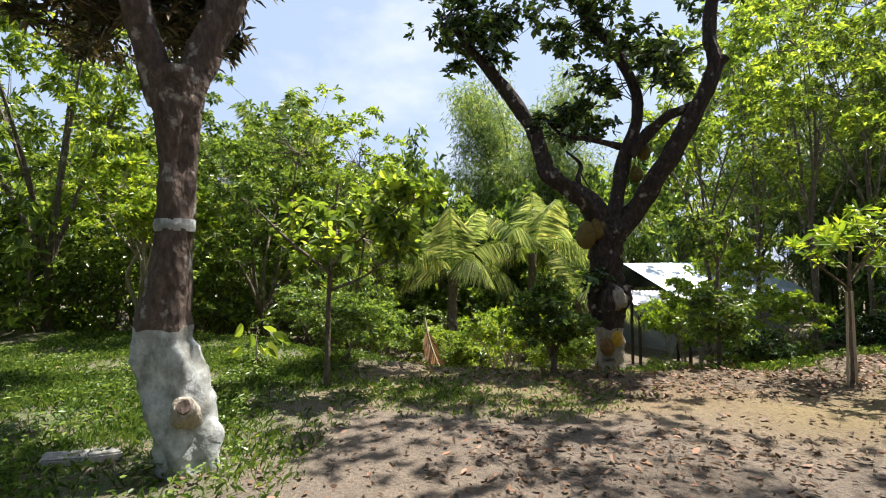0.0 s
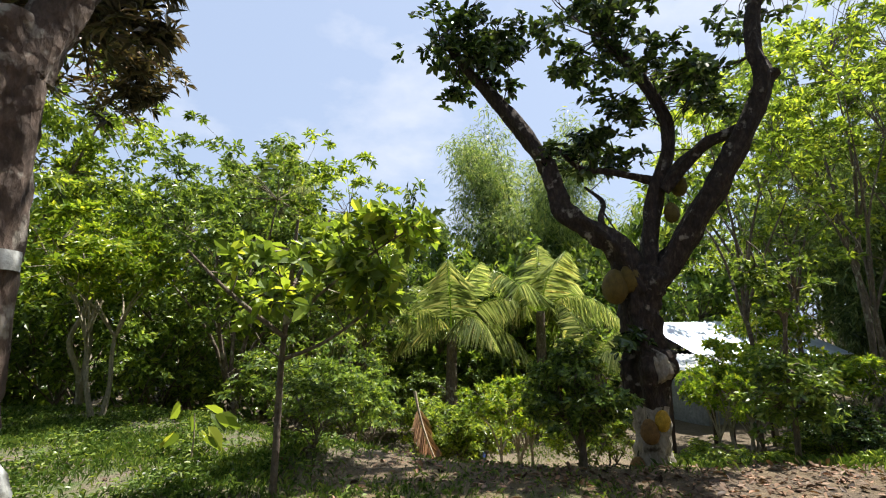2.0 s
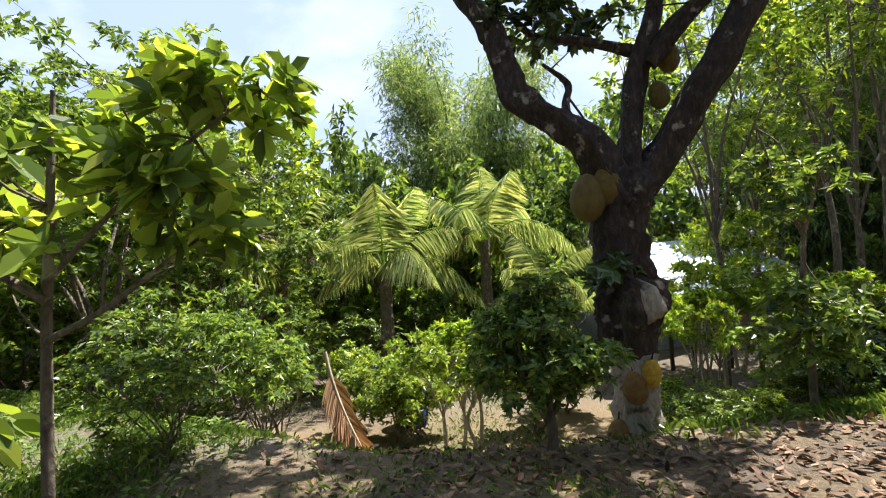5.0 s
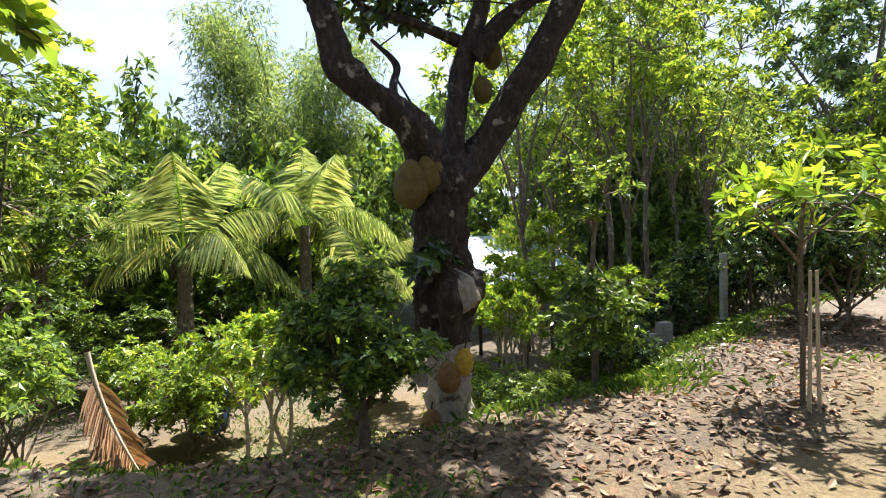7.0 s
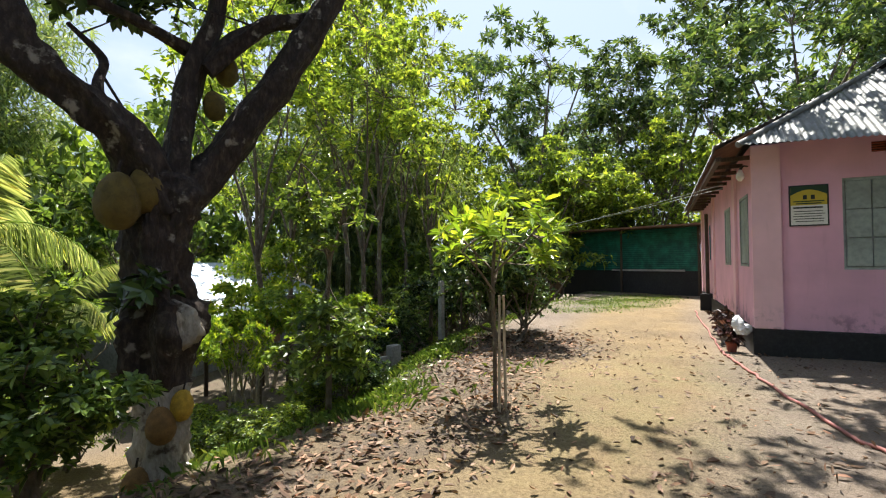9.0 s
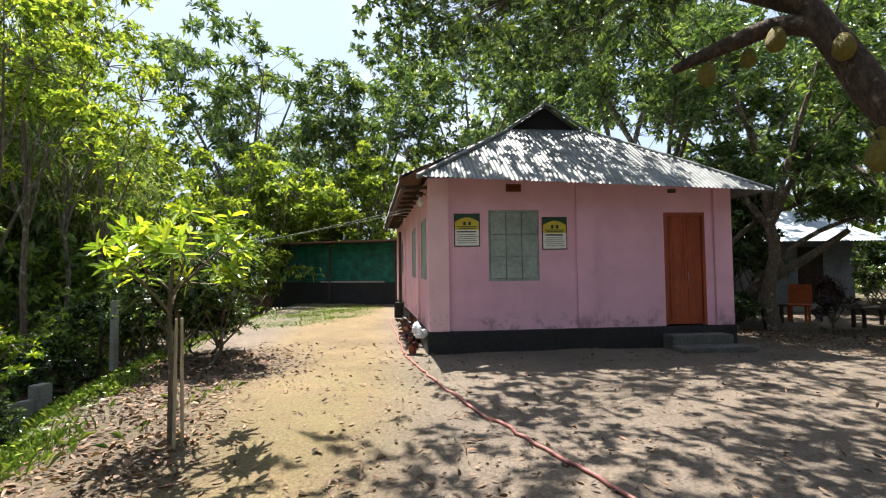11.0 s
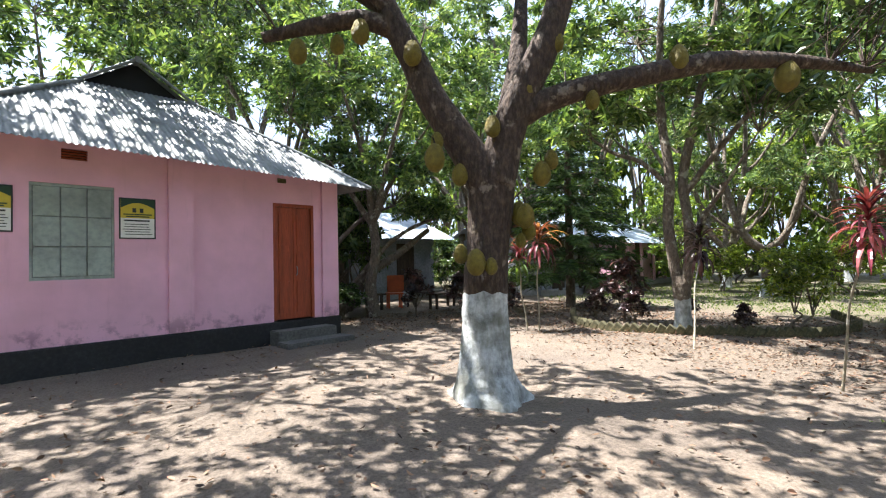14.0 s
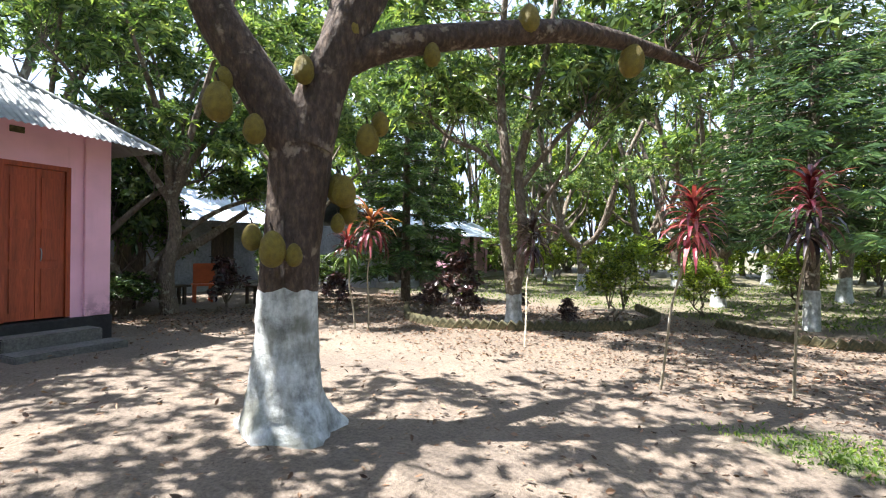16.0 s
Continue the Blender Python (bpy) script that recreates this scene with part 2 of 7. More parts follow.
OLD_PAINT = bark_mat("old_paint", (0.2, 0.17, 0.13), (0.33, 0.29, 0.235), (0.46, 0.42, 0.36), (0.1, 0.075, 0.055), 0.58)
LEAF_JACK = leaf_mat("leaf_jackfruit", (0.022, 0.044, 0.018), (0.039, 0.075, 0.027), (0.085, 0.138, 0.044), 0.22, 0.32)
LEAF_MANGO = leaf_mat("leaf_mango", (0.036, 0.073, 0.03), (0.07, 0.13, 0.05), (0.15, 0.22, 0.085), 0.34, 0.34)
LEAF_BRIGHT = leaf_mat("leaf_bright", (0.07, 0.118, 0.028), (0.13, 0.203, 0.042), (0.24, 0.32, 0.06), 0.5, 0.42)
LEAF_LIME = leaf_mat("leaf_lime", (0.1, 0.18, 0.025), (0.17, 0.28, 0.035), (0.28, 0.36, 0.05), 0.42, 0.42)
LEAF_MID = leaf_mat("leaf_mid", (0.053, 0.095, 0.026), (0.1, 0.168, 0.044), (0.182, 0.265, 0.066), 0.44, 0.4)
LEAF_BAMBOO = leaf_mat("leaf_bamboo", (0.085, 0.14, 0.06), (0.14, 0.215, 0.095), (0.225, 0.3, 0.145), 0.42, 0.5)
LEAF_PALM = leaf_mat("leaf_palm", (0.15, 0.22, 0.1), (0.27, 0.35, 0.18), (0.45, 0.5, 0.33), 0.42, 0.3)
LEAF_BRONZE = leaf_mat("leaf_bronze", (0.022, 0.024, 0.014), (0.055, 0.048, 0.03), (0.12, 0.095, 0.06), 0.2, 0.36)
LEAF_DARK = leaf_mat("leaf_dark", (0.021, 0.046, 0.021), (0.039, 0.081, 0.033), (0.072, 0.126, 0.046), 0.2, 0.4)
LEAF_RED = leaf_mat("leaf_red", (0.05, 0.012, 0.022), (0.15, 0.02, 0.04), (0.32, 0.1, 0.12), 0.3, 0.35)
LEAF_ORANGE = leaf_mat("leaf_orange", (0.07, 0.03, 0.025), (0.2, 0.06, 0.04), (0.36, 0.2, 0.09), 0.3, 0.35)
LEAF_PURPLE = leaf_mat("leaf_purple", (0.016, 0.011, 0.013), (0.036, 0.02, 0.024), (0.075, 0.036, 0.038), 0.14, 0.35)
LEAF_DEAD = leaf_mat("leaf_dead", (0.042, 0.025, 0.018), (0.12, 0.07, 0.046), (0.225, 0.145, 0.1), 0.08, 0.75)
FROND_DEAD = leaf_mat("frond_dead", (0.14, 0.075, 0.045), (0.26, 0.15, 0.09), (0.36, 0.24, 0.15), 0.15, 0.7)
GRASS = leaf_mat("grass_blade", (0.045, 0.095, 0.02), (0.083, 0.155, 0.032), (0.155, 0.225, 0.06), 0.32, 0.5)
FRUIT = two_scale("jackfruit_skin", (0.11, 0.082, 0.007), (0.2, 0.15, 0.012), (0.28, 0.22, 0.022), 60.0, 4.0, 0.7, 1.0, 0.012)
FRUIT_OLIVE = two_scale("jackfruit_skin_olive", (0.085, 0.056, 0.008), (0.155, 0.105, 0.016), (0.225, 0.165, 0.03), 60.0, 4.0, 0.75, 1.0, 0.012)
FRUIT_RIPE = two_scale("jackfruit_skin_ripe", (0.42, 0.24, 0.02), (0.62, 0.38, 0.03), (0.72, 0.5, 0.08), 60.0, 4.0, 0.7, 1.0, 0.012)
FRUIT_BROWN = two_scale("jackfruit_skin_brown", (0.12, 0.06, 0.015), (0.24, 0.125, 0.03), (0.34, 0.2, 0.06), 60.0, 4.0, 0.75, 1.0, 0.012)
PINK = plaster_mat("pink_plaster", (0.76, 0.435, 0.55), (0.54, 0.3, 0.37))
PINK_PALE = plaster_mat("pale_pink_plaster", (0.8, 0.52, 0.57), (0.55, 0.36, 0.38))
BLACK = two_scale("black_paint", (0.01, 0.01, 0.011), (0.018, 0.018, 0.02), (0.035, 0.035, 0.035), 20.0, 2.0, 0.75, 0.3, 0.004)
ROOF_TIN = tin_mat("roof_tin", (0.12, 0.125, 0.125), (0.19, 0.2, 0.2), (0.28, 0.29, 0.29), (0.09, 0.07, 0.06), 0.56, 0.25, 0.6)
BRIGHT_TIN = tin_mat("bright_tin", (0.34, 0.4, 0.48), (0.46, 0.53, 0.62), (0.6, 0.66, 0.72), (0.4, 0.33, 0.28), 0.68, 0.5, 0.45)
GREEN_TIN = tin_mat("green_tin", (0.0, 0.035, 0.03), (0.003, 0.085, 0.06), (0.01, 0.16, 0.11), (0.03, 0.06, 0.12), 0.66, 0.1, 0.45)
GREY_TIN = tin_mat("grey_tin", (0.16, 0.18, 0.2), (0.25, 0.28, 0.3), (0.36, 0.39, 0.4), (0.14, 0.09, 0.06), 0.6, 0.3, 0.55)
RUST_TIN = tin_mat("rust_tin", (0.1, 0.05, 0.03), (0.17, 0.085, 0.05), (0.24, 0.13, 0.08), (0.05, 0.03, 0.025), 0.55, 0.2, 0.7)
GREY_WALL = two_scale("grey_wall", (0.17, 0.18, 0.19), (0.27, 0.28, 0.3), (0.36, 0.37, 0.38), 14.0, 1.5, 0.9, 0.2, 0.004)
SHUTTER = two_scale("shutter_paint", (0.25, 0.3, 0.28), (0.32, 0.375, 0.345), (0.38, 0.43, 0.4), 16.0, 2.0, 0.55, 0.12, 0.003)
DOOR_RED = two_scale("red_door_paint", (0.22, 0.032, 0.012), (0.33, 0.055, 0.018), (0.41, 0.08, 0.028), 10.0, 2.0, 0.45, 0.15, 0.003, 0.0, (6, 6, 0.6))
DARK_WOOD = two_scale("dark_wood", (0.03, 0.02, 0.014), (0.065, 0.043, 0.028), (0.12, 0.08, 0.05), 12.0, 2.0, 0.8, 0.4, 0.005, 0.0, (5, 5, 0.7))
STAKE_WOOD = two_scale("stake_wood", (0.32, 0.26, 0.18), (0.5, 0.41, 0.29), (0.62, 0.53, 0.4), 24.0, 3.0, 0.85, 0.4, 0.004, 0.0, (4, 4, 0.5))
DARK_CEMENT = two_scale("dark_cement", (0.07, 0.068, 0.064), (0.13, 0.125, 0.115), (0.2, 0.19, 0.175), 26.0, 2.5, 0.9, 0.4, 0.008)
CEMENT = two_scale("cement", (0.22, 0.21, 0.195), (0.33, 0.32, 0.3), (0.43, 0.42, 0.39), 30.0, 2.5, 0.92, 0.35, 0.006)
BRICK = two_scale("mossy_brick", (0.035, 0.04, 0.018), (0.085, 0.075, 0.035), (0.2, 0.145, 0.075), 16.0, 5.0, 0.95, 0.6, 0.01)
HOSE = plain("red_hose", (0.3, 0.115, 0.1), 0.6, 0.0, 0.3)
CLAY = plain("red_clay", (0.32, 0.09, 0.06), 0.8)
ORANGE = plain("orange_plastic", (0.5, 0.09, 0.02), 0.5)
YELLOW = plain("poster_yellow", (0.55, 0.43, 0.04), 0.6, 0.0, 0.1)
PAPER = plain("poster_white", (0.75, 0.75, 0.72), 0.6, 0.0, 0.05)
INK = plain("poster_ink", (0.02, 0.025, 0.025), 0.6, 0.0, 0.1)
PGREEN = plain("poster_green", (0.015, 0.05, 0.025), 0.6, 0.0, 0.1)
# Near-black: paints the shade inside gable and vent; also on the post base.
DARK = plain("dark_void", (0.012, 0.012, 0.013), 0.9)
TEAL = plain("teal_cloth", (0.05, 0.3, 0.3), 0.8)
BULB = plain("bulb_white", (0.8, 0.8, 0.78), 0.3, 0.0, 0.03)
WIRE = plain("wire_grey", (0.3, 0.33, 0.3), 0.5)
PLASTIC_WHITE = plain("white_sheet", (0.75, 0.76, 0.78), 0.5, 0.0, 0.1)
BLUE = plain("blue_plastic", (0.02, 0.06, 0.25), 0.5)


# ---- geometry helpers ----
class Geo:
    """Gathers vertices and faces for one mesh."""

    def __init__(self):
        self.v, self.f, self.n = [], {}, 0

    def add(self, v, *faces):
        v = np.asarray(v, float).reshape(-1, 3)
        for f in faces:
            f = np.asarray(f, int)
            if len(f):
                self.f.setdefault(f.shape[1], []).append(f + self.n)
        self.v.append(v)
        self.n += len(v)
        return self

    def box(self, lo, hi, m=None):
        x0, y0, z0 = lo
        x1, y1, z1 = hi
        v = np.array([(x0, y0, z0), (x1, y0, z0), (x1, y1, z0), (x0, y1, z0), (x0, y0, z1), (x1, y0, z1), (x1, y1, z1), (x0, y1, z1)], float)
        if m is not None:
            v = np.array([m @ Vector(q) for q in v])
        return self.add(v, [(0, 3, 2, 1), (4, 5, 6, 7), (0, 1, 5, 4), (1, 2, 6, 5), (2, 3, 7, 6), (3, 0, 4, 7)])

    def mesh(self, name, smooth=False):
        me = bpy.data.meshes.new(name)
        v = np.concatenate(self.v)
        used = np.zeros(len(v), bool)
        for fs in self.f.values():
            for f in fs:
                used[f.ravel()] = True
        remap = np.cumsum(used) - 1
        v = v[used]
        me.vertices.add(len(v))
        me.vertices.foreach_set("co", v.ravel())
        loops, starts, totals, at = [], [], [], 0
        for k, fs in self.f.items():
            f = np.concatenate(fs)
            loops.append(remap[f.ravel()])
            starts.append(at + np.arange(len(f)) * k)
            totals.append(np.full(len(f), k))
            at += f.size
        loops = np.concatenate(loops)
        me.loops.add(len(loops))
        me.loops.foreach_set("vertex_index", loops)
        starts = np.concatenate(starts)
        me.polygons.add(len(starts))
        me.polygons.foreach_set("loop_start", starts)
        me.polygons.foreach_set("loop_total", np.concatenate(totals))
        me.polygons.foreach_set("use_smooth", np.full(len(starts), bool(smooth)))
        me.update(calc_edges=True)
        me.validate()
        return me


def part(name, geo, material, parent=None, label="", smooth=False, bevel=0.0):
    """One mesh object out of a Geo or a mesh, under a thing or a part."""
    me = geo.mesh(name, smooth) if isinstance(geo, Geo) else geo
    if name == "wall":
        bm = bmesh.new()
        bm.from_mesh(me)
        bmesh.ops.remove_doubles(bm, verts=bm.verts, dist=1e-4)
        bm.to_mesh(me)
        bm.free()
    if bevel:
        bm = bmesh.new()
        bm.from_mesh(me)
        bmesh.ops.bevel(bm, geom=list(bm.edges), offset=bevel, segments=2, affect="EDGES", clamp_overlap=True)
        bm.to_mesh(me)
        bm.free()
    if material and not me.materials:
        me.materials.append(material)
    ob = new(name, me)
    ob.parent = parent
    if label:
        ob["label"] = label
    return ob


def thing(name, m, label, category, group="", kind=""):
    ob = new(name)
    ob.empty_display_size = 0.1
    ob.matrix_basis = m
    return tagged(ob, label, category, group, kind)


def smooth_line(pts, per=4):
    """A Catmull-Rom line through the points."""
    p = np.asarray(pts, float)
    p = np.vstack([2 * p[0] - p[1], p, 2 * p[-1] - p[-2]])
    out = []
    for k in range(1, len(p) - 2):
        for s in np.arange(per) / per:
            a, b, c, d = p[k - 1], p[k], p[k + 1], p[k + 2]
            out.append(0.5 * (2 * b + (c - a) * s + (2 * a - 5 * b + 4 * c - d) * s ** 2 + (3 * b - a - 3 * c + d) * s ** 3))
    out.append(p[-2])
    return np.array(out)


def tube(geo, pts, radii, sides=8, rough=0.0, rng=None, per=3, caps=True):
    """A tapered round limb through the points."""
    line = smooth_line(np.column_stack([np.asarray(pts, float), radii]), per)
    c, r = line[:, :3], np.maximum(line[:, 3], 0.002)
    d = np.gradient(c, axis=0)
    d /= np.linalg.norm(d, axis=1)[:, None] + 1e-9
    ref = np.array([0.0, 1.0, 0.0]) if abs(d[:, 1]).max() < 0.9 else np.array([1.0, 0.0, 0.0])
    if abs(d @ ref).max() > 0.97:
        ref = np.array([0.57, 0.57, 0.57])
    s = np.cross(d, ref)
    s /= np.linalg.norm(s, axis=1)[:, None] + 1e-9
    u = np.cross(s, d)
    a = np.arange(sides) / sides * 2 * np.pi
    k = len(c)
    rad = np.repeat(r[:, None], sides, 1)
    if rough and rng is not None:
        q = np.arange(k)[:, None]
        for _ in range(4):
            rad = rad * (1 + rough * 0.5 * np.sin(a[None] * rng.integers(1, 6) + q * rng.uniform(-0.45, 0.45) * 3 / per + rng.uniform(0, 6.3)))
        grain = rng.standard_normal(rad.shape)
        grain = (grain + np.roll(grain, 1, 0) + np.roll(grain, -1, 0) + 0.5 * np.roll(grain, 1, 1)) / 2.2
        rad = rad * (1 + rough * 0.4 * grain)
    v = c[:, None] + rad[..., None] * (np.cos(a)[None, :, None] * s[:, None] + np.sin(a)[None, :, None] * u[:, None])
    i = np.arange(k - 1)[:, None] * sides
    j = np.arange(sides)[None]
    jn = (j + 1) % sides
    f = np.stack([i + j, i + jn, i + sides + jn, i + sides + j], -1).reshape(-1, 4)
    geo.add(v.reshape(-1, 3), f)
    if caps:
        for ring, flip in ((0, True), (k - 1, False)):
            o = np.vstack([v[ring], c[ring]])
            tri = np.stack([np.arange(sides), (np.arange(sides) + 1) % sides, np.full(sides, sides)], -1)
            geo.add(o, tri[:, ::-1] if flip else tri)
    return line


def unit(v):
    return v / (np.linalg.norm(v, axis=-1, keepdims=True) + 1e-9)


def leaves(geo, base, direction, side, length, width, fold=0.25, droop=0.15, fine=False):
    """Many folded leaf blades: a base, a way and a side for each."""
    n = len(base)
    if not n:
        return
    d = unit(direction)
    s = unit(side - d * (side * d).sum(1, keepdims=True))
    up = np.cross(s, d)
    up *= np.where(up[:, 2:3] < 0, -1, 1)
    L = np.broadcast_to(np.asarray(length, float), (n,))[:, None]
    W = np.broadcast_to(np.asarray(width, float), (n,))[:, None]
    tip = base + d * L - np.array([0, 0, 1.0]) * (droop * L)
    if fine:
        def at(a, w, h):
            return base + d * L * a + s * W * w + up * (W * abs(w) * fold * 2) - np.array([0, 0, 1.0]) * (droop * L * a * a) + up * h * L
        v = np.stack([base, at(0.28, 0.4, 0), at(0.66, 0.46, 0), tip, at(0.66, -0.46, 0), at(0.28, -0.4, 0)], 1)
        q = np.array([(0, 1, 2, 3), (0, 3, 4, 5)])
        f = (np.arange(n)[:, None, None] * 6 + q[None]).reshape(-1, 4)
    else:
        mid = base + d * L * 0.5 + up * W * fold
        v = np.stack([base, mid + s * W * 0.5, tip, mid - s * W * 0.5], 1)
        q = np.array([(0, 1, 2), (0, 2, 3)])
        f = (np.arange(n)[:, None, None] * 4 + q[None]).reshape(-1, 3)
    geo.add(v.reshape(-1, 3), f)


def sphere_dirs(rng, n):
    return unit(rng.standard_normal((n, 3)))


def clump_centres(rng, ellipsoid, n, shell=0.45, floor=-0.75):
    cx, cy, cz, rx, ry, rz = ellipsoid
    d = sphere_dirs(rng, n * 3)
    d = d[d[:, 2] > floor][:n]
    r = rng.uniform(shell, 1.08, (len(d), 1))
    return np.array([cx, cy, cz]) + d * r * np.array([rx, ry, rz])


def foliage(geo, rng, centres, radius, per, length, width, fine=False, droop=0.25, outward=0.55, spread=0.75, flat=0.6, whorl=7):
    """Leaf clumps round the given centres; the leaves stand in whorls at the twig ends, or singly."""
    k = len(centres)
    n = int(k * per / max(whorl, 1))
    idx = rng.integers(0, k, n)
    d = sphere_dirs(rng, n)
    if whorl:
        d[:, 2] = np.where(rng.uniform(0, 1, n) < 0.6, abs(d[:, 2]), d[:, 2])
    r = radius * rng.uniform(0.6, 1.3, k)[idx]
    p = centres[idx] + d * (r * rng.uniform(0.15, 1.0, n) ** 0.5)[:, None] * np.array([1, 1, flat])
    if not whorl:
        way = d * outward + sphere_dirs(rng, n) * spread * np.array([1, 1, 0.6]) + np.array([0, 0, -droop])
        side = np.cross(way, np.array([0, 0, 1.0]) + sphere_dirs(rng, n) * 0.6)
    else:
        axis = unit(d * outward + sphere_dirs(rng, n) * 0.4 + np.array([0, 0, 0.5]))
        u = unit(np.cross(axis, sphere_dirs(rng, n)))
        w = np.cross(axis, u)
        turn = (np.arange(whorl) * 2.4)[None] + rng.normal(0, 0.3, (n, whorl))
        open_ = rng.uniform(0.55, 1.5, (n, whorl))
        way = axis[:, None] * np.cos(open_)[..., None] + (u[:, None] * np.cos(turn)[..., None] + w[:, None] * np.sin(turn)[..., None]) * np.sin(open_)[..., None]
        side = np.cross(np.repeat(axis[:, None], whorl, 1), way)
        p = (p[:, None] - axis[:, None] * (rng.uniform(0, 0.45, (n, whorl)) * length)[..., None]).reshape(-1, 3)
        way = way.reshape(-1, 3) + np.array([0, 0, -droop])
        side = side.reshape(-1, 3) + rng.normal(0, 0.15, (n * whorl, 3))
    n = len(p)
    ln = length * rng.uniform(0.65, 1.25, n)
    leaves(geo, p, way, side, ln, width * ln / length * rng.uniform(0.85, 1.15, n), 0.22, 0.12, fine)


def twig_lines(geo, rng, starts, centres, r0=0.018, sides=3):
    """A thin bent twig from the nearest start to each clump."""
    s = np.asarray(starts, float)
    for c in centres:
        a = s[np.argmin(np.linalg.norm(s - c, axis=1) + rng.uniform(0, 0.5, len(s)))]
        m = (a + c) / 2 + rng.normal(0, 0.12, 3) * np.linalg.norm(c - a) * 0.6
        ln = np.linalg.norm(c - a)
        tube(geo, [a, m, c], [r0 * min(0.5 + 0.5 * ln, 1.1), r0 * 0.6, r0 * 0.25], sides, per=2, caps=False)


# ---- ground ----
CREST_X = [-60, -12, -5, -2.5, 0, 1.5, 4, 5.7, 8, 14, 25, 60]
CREST_Y = [14, 11, 10, 8.2, 6.9, 6.7, 6.75, 7.6, 8.6, 10.2, 12.5, 22]


def below_crest(x, y):
    return y - np.interp(x, CREST_X, CREST_Y)


def ground_z(x, y):
    x, y = np.asarray(x, float), np.asarray(y, float)
    d = np.clip(below_crest(x, y) / np.interp(x, [0.8, 2.2], [2.5, 3.6]), 0, 1)
    z = -1.3 * d * d * (3 - 2 * d)
    yard = np.clip((x - 2.5) / 2.5, 0, 1) * 0.08 * (1 - d)
    bumps = 0.02 * np.sin(1.7 * x + 0.4 * y) * np.sin(1.3 * y - 0.6 * x + 1) + 0.012 * np.sin(4.1 * x + 2) * np.sin(3.7 * y + 1)
    return z + yard + bumps


def zone(x, y, cx, cy, rx, ry):
    return np.clip(1.6 - 1.3 * np.hypot((x - cx) / rx, (y - cy) / ry), 0, 1)


def grass_mask(x, y):
    d = below_crest(x, y)
    g = np.clip((-1.0 - x) / 1.2, 0, 1) * np.clip((y + 3) / 2, 0, 1) * np.clip((2.5 - d) / 2, 0, 1)
    g = np.maximum(g, np.clip(1.5 - abs(d - 1.0) / 0.75, 0, 1) * np.clip((x - 2.0) / 0.6, 0, 1))
    g = np.maximum(g, 0.6 * np.clip((d - 2.0) / 1.5, 0, 1) * np.clip(np.sin(1.1 * x + 0.5) + np.sin(0.9 * y + x * 0.4) + 0.6, 0, 1))
    g = np.maximum(g, zone(x, y, 0.2, 5.8, 1.5, 1.0) * 0.75)
    g = np.maximum(g, np.clip((y - 12) / 1.5, 0, 1) * 0.9)
    g = np.maximum(g, zone(x, y, 16.5, 9.0, 4.0, 1.5) * 0.9)
    g = np.maximum(g, zone(x, y, 0.2, 7.4, 1.9, 0.9) * 0.18)
    g = np.maximum(g, zone(x, y, 0.2, 9.4, 2.4, 0.9) * 0.85)
    g = np.maximum(g, zone(x, y, 5.5, 5.2, 3.2, 1.5) * 0.22)
    g = np.maximum(g, zone(x, y, 1.3, -2.75, 1.0, 0.38))
    g = np.maximum(g, np.clip((-9.0 - y) / 1.5, 0, 1) * 0.85)
    far = np.hypot(x - 4, y - 2)
    return np.maximum(g, np.clip((far - 17) / 5, 0, 1))


def litter_mask(x, y):
    d = below_crest(x, y)
    r = np.clip(1.4 - abs(d + 0.45) / 0.85, 0, 1) * np.clip((x - 0.6) / 1.0, 0, 1) * np.clip((9.5 - x) / 2, 0, 1)
    r = np.maximum(r, zone(x, y, 7.4, 7.4, 1.8, 1.3))
    r = np.maximum(r, zone(x, y, 0.0, 6.9, 2.4, 1.0) * 0.7)
    r = np.maximum(r, np.clip((-2.4 - y) / 2, 0, 1) * 0.6 * np.clip((x + 2) / 2, 0, 1))
    r = np.maximum(r, np.clip((x - 8.0) / 2.0, 0, 1) * np.clip((-1.0 - y) / 1.0, 0, 1) * 0.7)
    r = np.maximum(r, np.clip((d - 2.5) / 2, 0, 1) * np.where((x < -3) | (y > 12.5), 1.0, 0.5))
    r = np.maximum(r, zone(x, y, 1.8, 3.6, 3.4, 2.0) * 0.3)
    return np.maximum(r, 0.13)


def sandy_mask(x, y):
    path = np.clip(1.5 - abs(y - np.interp(x, [3, 6, 10, 15, 22], [5.4, 5.6, 6.6, 7.8, 9.0])) / 1.1, 0, 1) * np.clip((x - 1.5) / 2, 0, 1)
    return np.clip(np.maximum(path, np.maximum(zone(x, y, 1.4, 6.2, 3.6, 1.3), np.clip(below_crest(x, y) - 1.2, 0, 1) * np.clip((12.5 - y) / 1.5, 0, 1) * np.clip((5 - abs(x)) / 2, 0, 1))) + 0.2, 0, 1)


def axis(lo, hi, step):
    a = np.arange(lo, hi + 1e-6, step)
    far = np.array([1.0, 3, 6, 10, 16, 25, 40, 70, 120, 220, 400, 800, 1500])
    return np.concatenate([lo - far[::-1], a, hi + far])


gx, gy = axis(-12, 24, 0.16), axis(-18, 22, 0.16)
X, Y = np.meshgrid(gx, gy, indexing="ij")
Z = ground_z(X, Y)
ni, nj = X.shape
ii = np.arange(ni - 1)[:, None] * nj
jj = np.arange(nj - 1)[None]
gg = Geo().add(np.stack([X, Y, Z], -1), np.stack([ii + jj, ii + nj + jj, ii + nj + jj + 1, ii + jj + 1], -1).reshape(-1, 4))
gme = gg.mesh("ground", True)
zc = gme.color_attributes.new("zones", "FLOAT_COLOR", "POINT")
zone_rgba = np.stack([litter_mask(X, Y), grass_mask(X, Y), sandy_mask(X, Y), np.ones_like(X)], -1)
